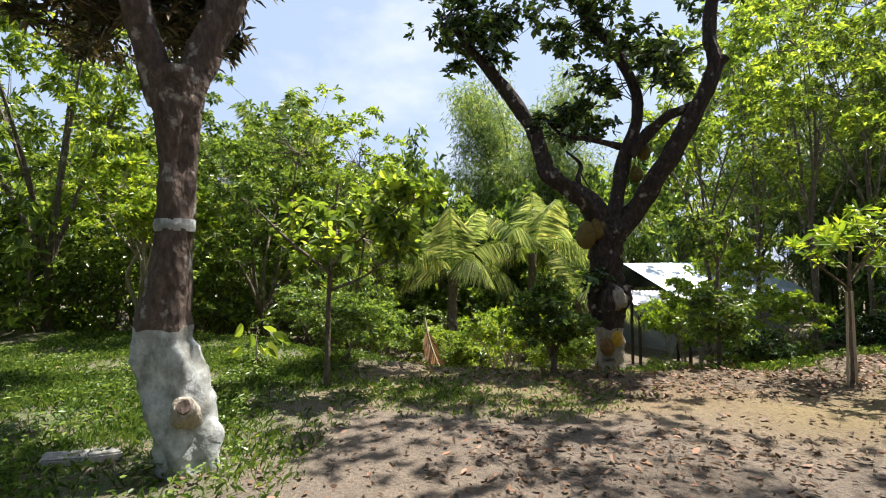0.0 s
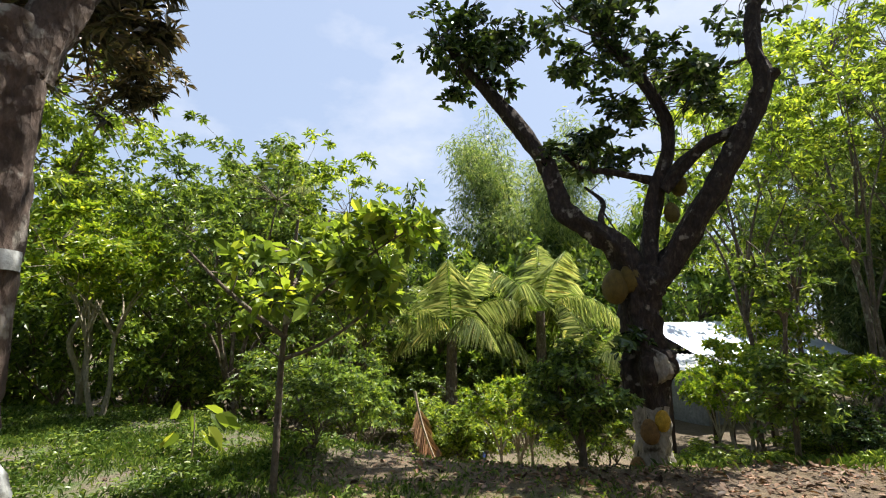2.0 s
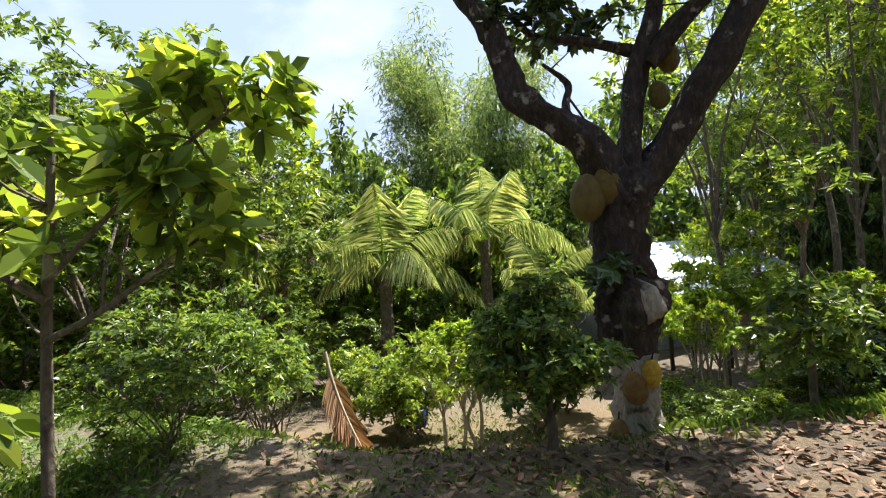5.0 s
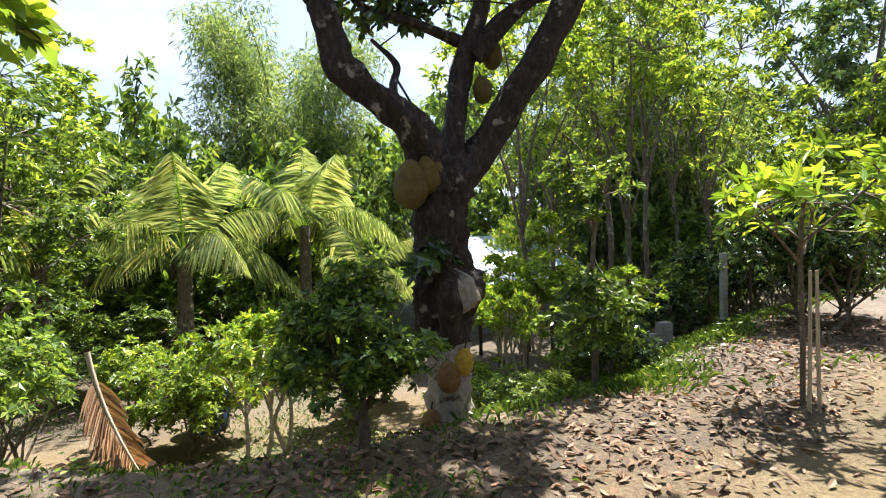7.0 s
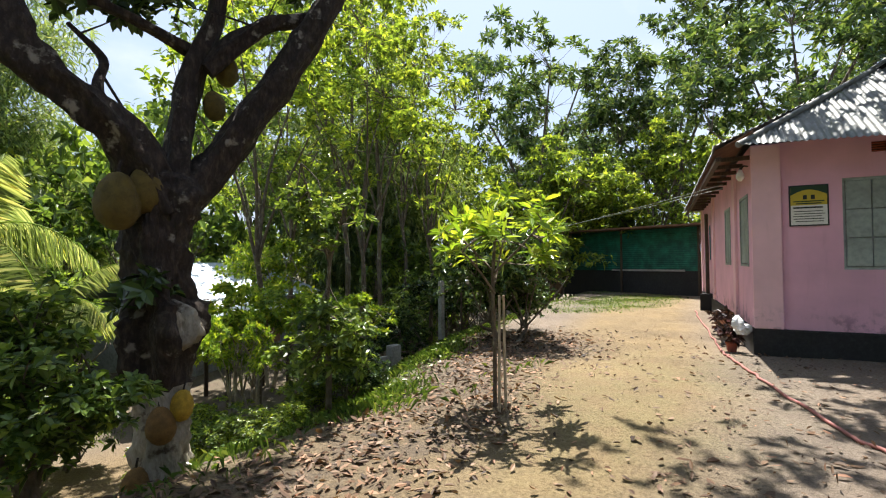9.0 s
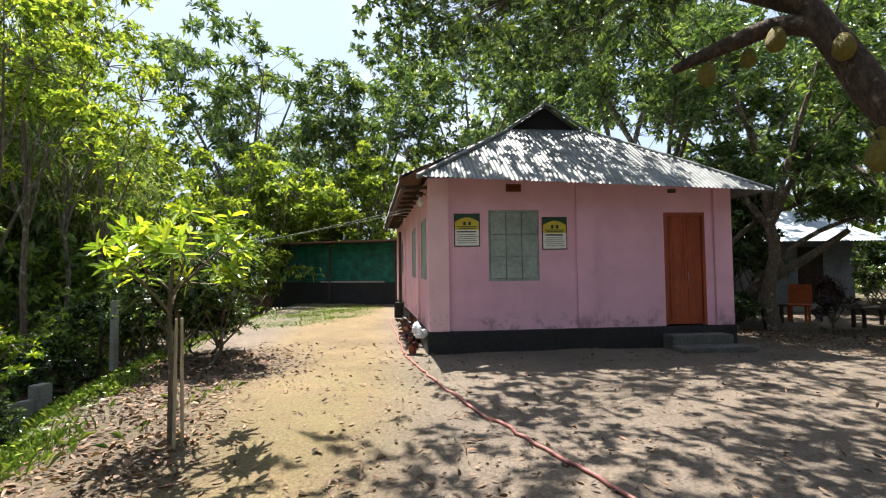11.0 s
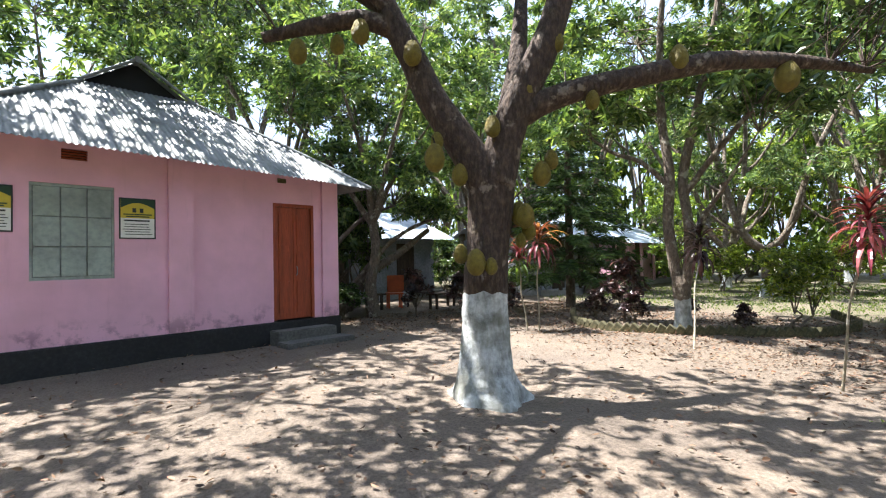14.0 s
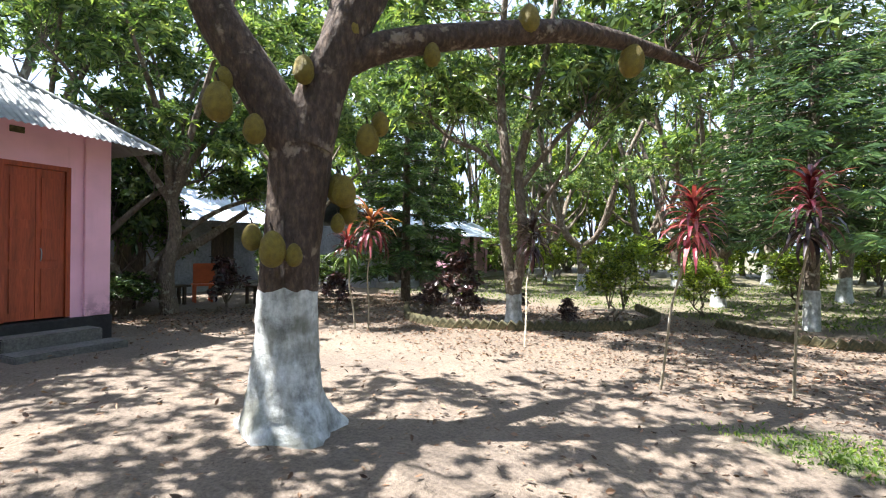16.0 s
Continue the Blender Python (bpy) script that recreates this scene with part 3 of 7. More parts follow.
zc.data.foreach_set("color", zone_rgba.astype(np.float32).ravel())
ground = tagged(part("ground", gme, SOIL), "bare sandy yard soil with moss and leaf litter", "ground", kind="structure")


def on_ground(x, y, dz=0.0):
    return (x, y, float(ground_z(x, y)) + dz)


# ---- the pink house ----
def wall_with_holes(geo, length, z0, z1, y0, y1, holes):
    """A straight wall along x with openings (x0, x1, z0, z1) cut through it."""
    xs = sorted({0.0, length, *[h[0] for h in holes], *[h[1] for h in holes]})
    for a, b in zip(xs, xs[1:]):
        cuts = sorted((h[2], h[3]) for h in holes if h[0] <= a and b <= h[1])
        zs, low = [], z0
        for c, d in cuts:
            zs.append((low, c))
            low = d
        zs.append((low, z1))
        for c, d in zs:
            if d - c > 1e-4:
                geo.box((a, y0, c), (b, y1, d))


def corrugated(geo, foot_a, foot_b, top, pitch=0.078, depth=0.011, rows=5):
    """Ribbed sheet over the foot line a-b; top(s) gives the upper end of the rib at s, 0 to 1."""
    a, b = Vector(foot_a), Vector(foot_b)
    length = (b - a).length
    n = int(length / pitch) * 4
    ups = (b - a).cross(Vector(top(0.5)) - (a + b) / 2).normalized()
    if ups.z < 0:
        ups = -ups
    v = []
    for k in range(n + 1):
        s = k / n
        lo, hi = a.lerp(b, s), Vector(top(s))
        off = ups * (depth * math.sin(k / 4 * 2 * math.pi))
        v += [tuple(lo.lerp(hi, r / rows) + off) for r in range(rows + 1)]
    w = rows + 1
    f = [(k * w + r, (k + 1) * w + r, (k + 1) * w + r + 1, k * w + r + 1) for k in range(n) for r in range(rows)]
    geo.add(v, f)


def pink_house():
    L, D, T = 5.46, 9.2, 0.14
    H = 3.06
    h = thing("house", pose(8.75, 4.46, 0.02, 0, 0, -78.6), "pink plastered single-storey house with a grey corrugated hip roof", "house")
    walls = Geo()
    wall_with_holes(walls, L, 0.42, H, 0, T, [(1.04, 1.94, 1.26, 2.5), (4.23, 5.01, 0.42, 2.45), (1.36, 1.64, 2.82, 2.96)])
    part("wall", walls, PINK, h, "front wall of faded pink plaster")
    side = Geo()
    for a, b, z0, z1 in ((T, 0.35, 0.42, H), (0.35, 1.15, 0.42, 1.3), (0.35, 1.15, 2.4, H), (1.15, 2.4, 0.42, H), (2.4, 3.2, 0.42, 1.3), (2.4, 3.2, 2.4, H), (3.2, D, 0.42, H)):
        side.box((0, a, z0), (T, b, z1))
    part("wall", side, PINK, h, "pink plastered side wall")
    part("wall", Geo().box((L - T, T, 0.42), (L, D, H)), PINK, h)
    part("wall", Geo().box((T, D - T, 0.42), (L - T, D, H)), PINK, h)
    part("plinth", Geo().box((-0.03, -0.09, -0.12), (L + 0.05, D + 0.03, 0.42)), BLACK, h, "black-painted plinth", bevel=0.012)
    for x0, x1 in ((-0.012, 0.34), (2.6, 2.95), (5.16, L + 0.035)):
        part("pilaster", Geo().box((x0, -0.07 if x0 < 0 else -0.055, 0.424), (x1, 0.0, H - 0.03)), PINK_PALE if x0 < 0 else PINK, h, bevel=0.006)
    for y0 in (1.5, 5.3, 8.8):
        part("pilaster", Geo().box((-0.045, y0, 0.424), (0.0, y0 + 0.3, H - 0.03)), PINK_PALE, h, bevel=0.006)
    # window with three by three steel panels
    win = part("window", Geo().box((1.04, 0.02, 1.26), (1.94, 0.06, 1.3)).box((1.04, 0.02, 2.46), (1.94, 0.06, 2.5)).box((1.04, 0.02, 1.3), (1.07, 0.06, 2.46)).box((1.91, 0.02, 1.3), (1.94, 0.06, 2.46)), SHUTTER, h, "closed grey-green steel window")
    for k in range(3):
        xa = 1.073 + 0.28 * k
        for r in range(3):
            za = 1.303 + r * 0.386
            part("panel", Geo().box((xa + 0.005, 0.008, za + 0.005), (xa + 0.272, 0.03, za + 0.379)), SHUTTER, win, bevel=0.004)
    part("panel", Geo().box((1.07, 0.035, 1.3), (1.91, 0.045, 2.46)), GREY_WALL, win)
    for y0 in (0.35, 2.4):
        w2 = part("window", Geo().box((-0.012, y0, 1.3), (0.02, y0 + 0.8, 1.34)).box((-0.012, y0, 2.36), (0.02, y0 + 0.8, 2.4)).box((-0.012, y0, 1.34), (0.02, y0 + 0.04, 2.36)).box((-0.012, y0 + 0.76, 1.34), (0.02, y0 + 0.8, 2.36)), SHUTTER, h, "closed grey-green side window")
        for k in range(2):
            part("panel", Geo().box((0.0, y0 + 0.045 + 0.357 * k, 1.345), (0.02, y0 + 0.397 + 0.357 * k, 2.355)), SHUTTER, w2, bevel=0.004)
    # door
    door = part("door", Geo().box((4.23, 0.0, 0.44), (4.285, 0.09, 2.45)).box((4.955, 0.0, 0.44), (5.01, 0.09, 2.45)).box((4.285, 0.0, 2.39), (4.955, 0.09, 2.45)), DOOR_RED, h, "closed red-brown painted wooden door")
    for k in range(2):
        leaf = part("door_leaf", Geo().box((4.288 + 0.334 * k, 0.03, 0.445), (4.618 + 0.334 * k, 0.06, 2.388)), DOOR_RED, door, bevel=0.003)
        for z0, z1 in ((0.55, 1.1), (1.2, 1.62), (1.72, 2.28)):
            part("panel", Geo().box((4.338 + 0.334 * k, 0.018, z0), (4.568 + 0.334 * k, 0.031, z1)), DOOR_RED, leaf, bevel=0.008)
    hg = Geo()
    tube(hg, [(4.66, -0.005, 1.2), (4.66, -0.03, 1.24), (4.66, -0.03, 1.32), (4.66, -0.005, 1.36)], [0.007] * 4, 8)
    part("handle", hg, GREY_TIN, door, "small steel door handle", True)
    # steps
    part("step", Geo().box((4.1, -0.42, -0.1), (5.2, -0.093, 0.3)), DARK_CEMENT, h, "worn dark cement step", bevel=0.015)
    part("step", Geo().box((4.05, -0.82, -0.1), (5.3, -0.423, 0.15)), DARK_CEMENT, h, "worn dark cement step", bevel=0.015)
    # ventilators
    for x0, z0 in ((1.36, 2.82),):
        # Near-black sheet behind the slats paints the shade of the hole.
        v = part("ventilator", Geo().box((x0, 0.05, z0), (x0 + 0.28, 0.07, z0 + 0.14)), DARK, h, "small louvred wall vent")
        for r in range(4):
            part("slat", Geo().box((x0, 0.0, z0 + 0.008 + 0.034 * r), (x0 + 0.28, 0.05, z0 + 0.022 + 0.034 * r)), DOOR_RED, v)
    for x0 in (2.8, 4.4):
        part("vent_cap", Geo().box((x0 - 0.08, -0.01, 2.8), (x0 + 0.08, 0.0, 2.88)), BRICK, h, bevel=0.004)
    # hip roof with a small gable at the top
    e = 0.55
    gy0, gz, rx = 1.7, 4.42, 2.73
    gl, gr = 1.95, 3.55
    rz = 4.93
    x0, x1, y0, y1 = -0.2, L + 0.45, -e, D + e

    def eave_z(x):
        return 2.98 - 0.21 * (x - x0) / (x1 - x0)

    def front_top(s):
        x = x0 + (x1 - x0) * s
        if x < gl:
            k = (x - x0) / (gl - x0)
        elif x > gr:
            k = (x1 - x) / (x1 - gr)
        else:
            k = 1.0
        return (x, y0 + (gy0 - y0) * k, eave_z(x) + (gz - eave_z(x)) * k)

    roof = Geo()
    corrugated(roof, (x0, y0, eave_z(x0)), (x1, y0, eave_z(x1)), front_top)
    roof_ob = part("roof", roof, ROOF_TIN, h, "weathered grey corrugated iron front roof slope", True)

    def back_top(s):
        x, y, z = front_top(s)
        return (x, D - y, z)

    rb = Geo()
    corrugated(rb, (x0, y1, eave_z(x0)), (x1, y1, eave_z(x1)), back_top, rows=2)
    part("roof_slope", rb, ROOF_TIN, roof_ob, "", True)
    for xe, xr in ((x0 - 0.3, gl), (x1, gr)):
        def side_top(s, xe=xe, xr=xr):
            y = y0 + (y1 - y0) * s
            k = min(1.0, (y - y0) / (gy0 - y0), (y1 - y) / (gy0 - y0))
            if k < 1:
                return (xe + (xr - xe) * k, y, eave_z(xe) + (gz - eave_z(xe)) * k)
            return (rx, y, rz)
        rs = Geo()
        corrugated(rs, (xe, y0, eave_z(xe)), (xe, y1, eave_z(xe)), side_top, rows=4)
        part("roof_slope", rs, ROOF_TIN, roof_ob, "", True)
    # Closed near-black panel: the gable opening's shade is put into its colour.
    part("gable", Geo().add([(gl - 0.05, gy0 + 0.12, gz - 0.03), (gr + 0.05, gy0 + 0.12, gz - 0.03), (rx, gy0 + 0.12, rz + 0.02), (gl - 0.05, gy0 + 0.16, gz - 0.03), (gr + 0.05, gy0 + 0.16, gz - 0.03), (rx, gy0 + 0.16, rz + 0.02)], [(0, 1, 2), (5, 4, 3)], [(0, 3, 4, 1), (1, 4, 5, 2), (2, 5, 3, 0)]), DARK, h, "dark open gable under the ridge")
    for xa in (gl - 0.2, gr + 0.2):
        bg = Geo()
        tube(bg, [(xa, gy0 - 0.05, gz - 0.1), ((xa + rx) / 2, gy0 - 0.05, (gz + rz) / 2 - 0.03), (rx, gy0 - 0.05, rz + 0.04)], [0.03, 0.03, 0.03], 6)
        part("gable_board", bg, ROOF_TIN, h, "", True)
    for a, b in (((x0, y0, eave_z(x0)), (gl, gy0, gz)), ((x1, y0, eave_z(x1)), (gr, gy0, gz))):
        cg = Geo()
        tube(cg, [a, ((a[0] + b[0]) / 2, (a[1] + b[1]) / 2, (a[2] + b[2]) / 2 + 0.01), b], [0.045, 0.045, 0.045], 8)
        part("hip_cap", cg, ROOF_TIN, roof_ob, "", True)
    rg = Geo()
    tube(rg, [(rx, gy0 - 0.1, rz + 0.02), (rx, D / 2, rz + 0.02), (rx, D - gy0, rz + 0.02)], [0.06] * 3, 8)
    part("ridge_cap", rg, ROOF_TIN, roof_ob, "", True)
    # eaves: wooden rafters and fascia
    part("eave_beam", Geo().box((-0.46, -0.3, 2.82), (-0.39, D, 2.878)), DARK_WOOD, h, "dark wooden eave beam")
    part("eave_lining", Geo().add([(-0.47, -0.4, 2.96), (0.0, -0.4, 3.2), (0.0, D, 3.2), (-0.47, D, 2.96), (-0.47, -0.4, 2.945), (0.0, -0.4, 3.185), (0.0, D, 3.185), (-0.47, D, 2.945)], [(0, 1, 2, 3), (7, 6, 5, 4), (0, 4, 5, 1), (1, 5, 6, 2), (2, 6, 7, 3), (3, 7, 4, 0)]), RUST_TIN, h, "brown weathered lining under the side eave")
    part("ceiling_board", Geo().box((T, T, H - 0.02), (L - T, D - T, H)), DARK_WOOD, h)
    for k in range(13):
        y = 0.1 + k * 0.68
        part("rafter", Geo().box((-0.44, y, 2.88), (0.0, y + 0.05, 2.94)), DARK_WOOD, h)
    # the plan is a little out of square: the side walls splay
    done = set()
    for ob in [h, *h.children_recursive]:
        if ob.data and ob.data.name not in done:
            done.add(ob.data.name)
            for v in ob.data.vertices:
                v.co.x -= 0.054 * max(v.co.y, 0.0)
    return h


house = pink_house()
HM = house.matrix_basis.copy()


def poster(m, seed):
    rng = random.Random(seed)
    p = thing("poster", m, "framed yellow and white election-style poster with unreadable print", "poster", "posters on the house wall")
    part("frame", Geo().box((0, -0.012, 0), (0.45, 0.0, 0.57)), INK, p, "thin black frame")
    part("sheet", Geo().box((0.018, -0.015, 0.018), (0.432, -0.012, 0.29)), PAPER, p, "white lower half")
    part("sheet", Geo().box((0.018, -0.015, 0.29), (0.432, -0.012, 0.552)), YELLOW, p, "yellow upper half")
    arch = Geo()
    pts = [(0.018 + 0.0345 * k, 0.43 + 0.075 * math.sin(math.pi * k / 12)) for k in range(13)]
    v = [(x, -0.017, z) for x, z in pts] + [(x, -0.017, 0.552) for x, z in pts]
    arch.add(v, [(k, k + 1, k + 14, k + 13) for k in range(12)])
    part("header", arch, PGREEN, p, "dark green arched header")
    for x in (0.16, 0.25):
        part("emblem", Geo().box((x, -0.018, 0.37), (x + 0.045, -0.0155, 0.43)), INK, p)
    for z, a, b in ((0.335, 0.05, 0.4), (0.305, 0.08, 0.37)):
        part("print_line", Geo().box((a, -0.018, z), (b, -0.0155, z + 0.016)), PGREEN, p)
    for z in (0.245, 0.2, 0.165, 0.13, 0.095, 0.06):
        a = 0.04 + rng.random() * 0.03
        part("print_line", Geo().box((a, -0.0175, z), (0.41 - rng.random() * 0.05, -0.0155, z + (0.022 if z > 0.22 else 0.01))), INK, p)


poster(HM @ pose(0.44, -0.001, 1.865), 3)
poster(HM @ pose(1.99, -0.001, 1.80), 5)

lamp = thing("wall_lamp", HM @ pose(-0.03, 0.12, 2.62), "white bulb lamp under the eave", "lamp")
lg = Geo()
tube(lg, [(-0.1, 0, 0.12), (-0.1, 0, 0.1), (-0.1, 0, 0.05), (-0.1, 0, 0.0), (-0.1, 0, -0.05)], [0.018, 0.03, 0.05, 0.055, 0.02], 12)
part("bulb", lg, BULB, lamp, "", True)
lh = Geo()
tube(lh, [(0.0, 0, 0.16), (-0.06, 0, 0.17), (-0.1, 0, 0.12)], [0.012, 0.012, 0.02], 8)
part("holder", lh, DARK_WOOD, lamp, "", True)


# ---- trees ----
def grow(name, label, category, at, limbs, crown, leafage, bark=BARK_GREY, leaf=LEAF_MID, paint=0.0, group="", seed=1, rough=0.1, sides=14, twigs=True, bark_low=None, twig=0.013, roots=0.0):
    """A tree: limbs are (points, radii) from its foot, the first is the trunk; crown is a list of ellipsoids with clump counts;
    leafage is (clump radius, leaves a clump, leaf length, leaf width, fine)."""
    rng = np.random.default_rng(seed)
    t = thing(name, Matrix.Translation(at), label, category, group)
    ends = []
    for k, (pts, radii) in enumerate(limbs):
        pts = np.array(pts, float)
        if k == 0 and paint:
            whole = Geo()
            tube(whole, pts, radii, sides + 8, rough, rng, 9, False)
            cols = whole.v[0].reshape(-1, sides + 8, 3)
            lev = cols[:, :, 2].mean(1)
            aa = np.arange(sides + 8) / (sides + 8) * 2 * np.pi
            ridge = np.maximum(0, np.cos(2.5 * aa + seed)) ** 2 + 0.5 * np.maximum(0, np.cos(4 * aa + 1)) ** 3 - 0.3
            swell = 1 + roots * ridge[None] * np.clip(1 - lev / 0.42, 0, 1)[:, None] ** 1.6
            mid = cols.mean(1, keepdims=True)
            cols = mid + (cols - mid) * np.dstack([swell, swell, np.ones_like(swell)])
            edge = paint + 0.012 * np.sin(aa * 3 + seed) + 0.012 * np.sin(aa * 7 + 2) + 0.008 * np.sin(aa * 11)
            rim = np.stack([np.column_stack([np.interp(edge[j], cols[:, j, 2], cols[:, j, i]) for i in range(3)])[0] for j in range(sides + 8)])
            below, above = cols[lev < paint - 0.035], cols[lev > paint + 0.035]
            for nm, stack, mt, lb in (("painted_base", np.concatenate([below, rim[None]]), bark_low or WHITEWASH, "whitewashed lower trunk"), ("trunk", np.concatenate([rim[None], above]), bark, "")):
                i = np.arange(len(stack) - 1)[:, None] * (sides + 8)
                j = np.arange(sides + 8)[None]
                jn = (j + 1) % (sides + 8)
                part(nm, Geo().add(stack.reshape(-1, 3), np.stack([i + j, i + jn, i + sides + 8 + jn, i + sides + 8 + j], -1).reshape(-1, 4)), mt, t, lb, True)
        else:
            g = Geo()
            line = tube(g, pts, radii, max(6, sides - 2 * (k > 0)), rough, rng, 7 if sides > 16 else 4)
            part("trunk" if k == 0 else "limb", g, bark, t, "", True)
            ends += [line[j, :3] for j in range(len(line) // 2, len(line), 4 if sides > 16 else 2)]
    if not ends:
        ends = [np.array(limbs[0][0][-1], float)]
    cs = np.concatenate([clump_centres(rng, c[:6], c[6]) for c in crown])
    if twigs:
        tg = Geo()
        twig_lines(tg, rng, ends, cs, twig)
        tagged(part("branchwork", tg, bark, t, "", True), kind="stuff")
    fg = Geo()
    rad, per, ln, wd, fine = leafage
    foliage(fg, rng, cs, rad, per, ln, wd, fine)
    tagged(part("crown", fg, leaf, t), kind="stuff")
    return t


# whitewashed tree beside the start of the path
first_tree = grow("mango_tree", "forked grey-barked tree with a whitewashed knobbly base", "tree", on_ground(-2.12, 3.52, -0.05),
     [([(0.12, 0.02, -0.1), (0.1, 0.0, 0.25), (0.04, 0.0, 0.6), (-0.05, 0.0, 1.0), (-0.01, 0, 1.4), (0.02, 0, 1.85), (0.02, 0, 2.3), (0.02, -0.02, 2.75), (0.02, -0.03, 3.0)], [0.2, 0.185, 0.2, 0.195, 0.15, 0.126, 0.126, 0.15, 0.15]),
      ([(-0.05, -0.04, 2.75), (-0.14, -0.1, 3.2), (-0.25, -0.15, 3.7), (-0.6, 0.1, 4.6), (-1.0, 0.3, 5.4)], [0.11, 0.1, 0.1, 0.08, 0.05]),
      ([(0.08, 0.02, 2.75), (0.18, 0.1, 3.2), (0.32, 0.18, 3.6), (0.5, 0.2, 4.5), (0.9, 0.5, 5.6)], [0.12, 0.115, 0.12, 0.09, 0.05]),
      ([(-0.35, -0.1, 3.9), (-0.8, 0.7, 4.0), (-1.3, 1.1, 4.05), (-1.9, 1.5, 3.95)], [0.06, 0.045, 0.035, 0.02]),
      ([(-0.6, 0.1, 4.6), (-1.2, 1.2, 4.9), (-1.9, 2.2, 5.0), (-2.6, 3.2, 5.1)], [0.06, 0.045, 0.03, 0.012])],
     [(-0.4, 0.4, 5.9, 2.5, 2.2, 1.0, 120), (-0.65, 1.3, 3.95, 0.4, 0.4, 0.4, 14), (-1.2, 0.5, 4.3, 0.7, 0.6, 0.35, 18), (-0.9, 1.5, 4.6, 0.8, 0.6, 0.4, 22), (-2.0, 0.9, 4.3, 0.9, 0.8, 0.5, 24), (-1.9, -1.6, 5.0, 1.6, 1.5, 0.8, 36), (-2.5, 3.1, 5.0, 1.1, 1.0, 0.8, 40)],
     (0.34, 105, 0.16, 0.045, False), BARK_RED, LEAF_BRONZE, 1.1, seed=11, rough=0.17, sides=20, roots=0.16)

ring = Geo()
tube(ring, [(0.02, 0, 1.8), (0.02, 0, 1.84), (0.02, 0, 1.89)], [0.138, 0.14, 0.136], 20, 0.05, np.random.default_rng(8))
part("paint_ring", ring, WHITEWASH, first_tree, "pale painted ring", True)

stub = Geo()
tube(stub, [(0.13, -0.05, 0.44), (0.2, -0.15, 0.52), (0.24, -0.22, 0.57), (0.25, -0.245, 0.585)], [0.11, 0.095, 0.08, 0.062], 16, 0.16, np.random.default_rng(16), 5)
part("branch_stub", stub, OLD_PAINT, first_tree, "sawn branch stub with bare bark showing", True)
scar = Geo()
tube(scar, [(0.25, -0.242, 0.583), (0.256, -0.258, 0.592)], [0.05, 0.046], 14, 0.1, np.random.default_rng(17), 2)
part("cut_face", scar, BARK_RED, first_tree, "dark reddish cut face", True)

# old jackfruit tree at the edge of the bank
TA = on_ground(2.1, 7.75, -0.05)
za = TA[2]


def rel(o, pts):
    return [(x - o[0], y - o[1], z - o[2]) for x, y, z in pts]


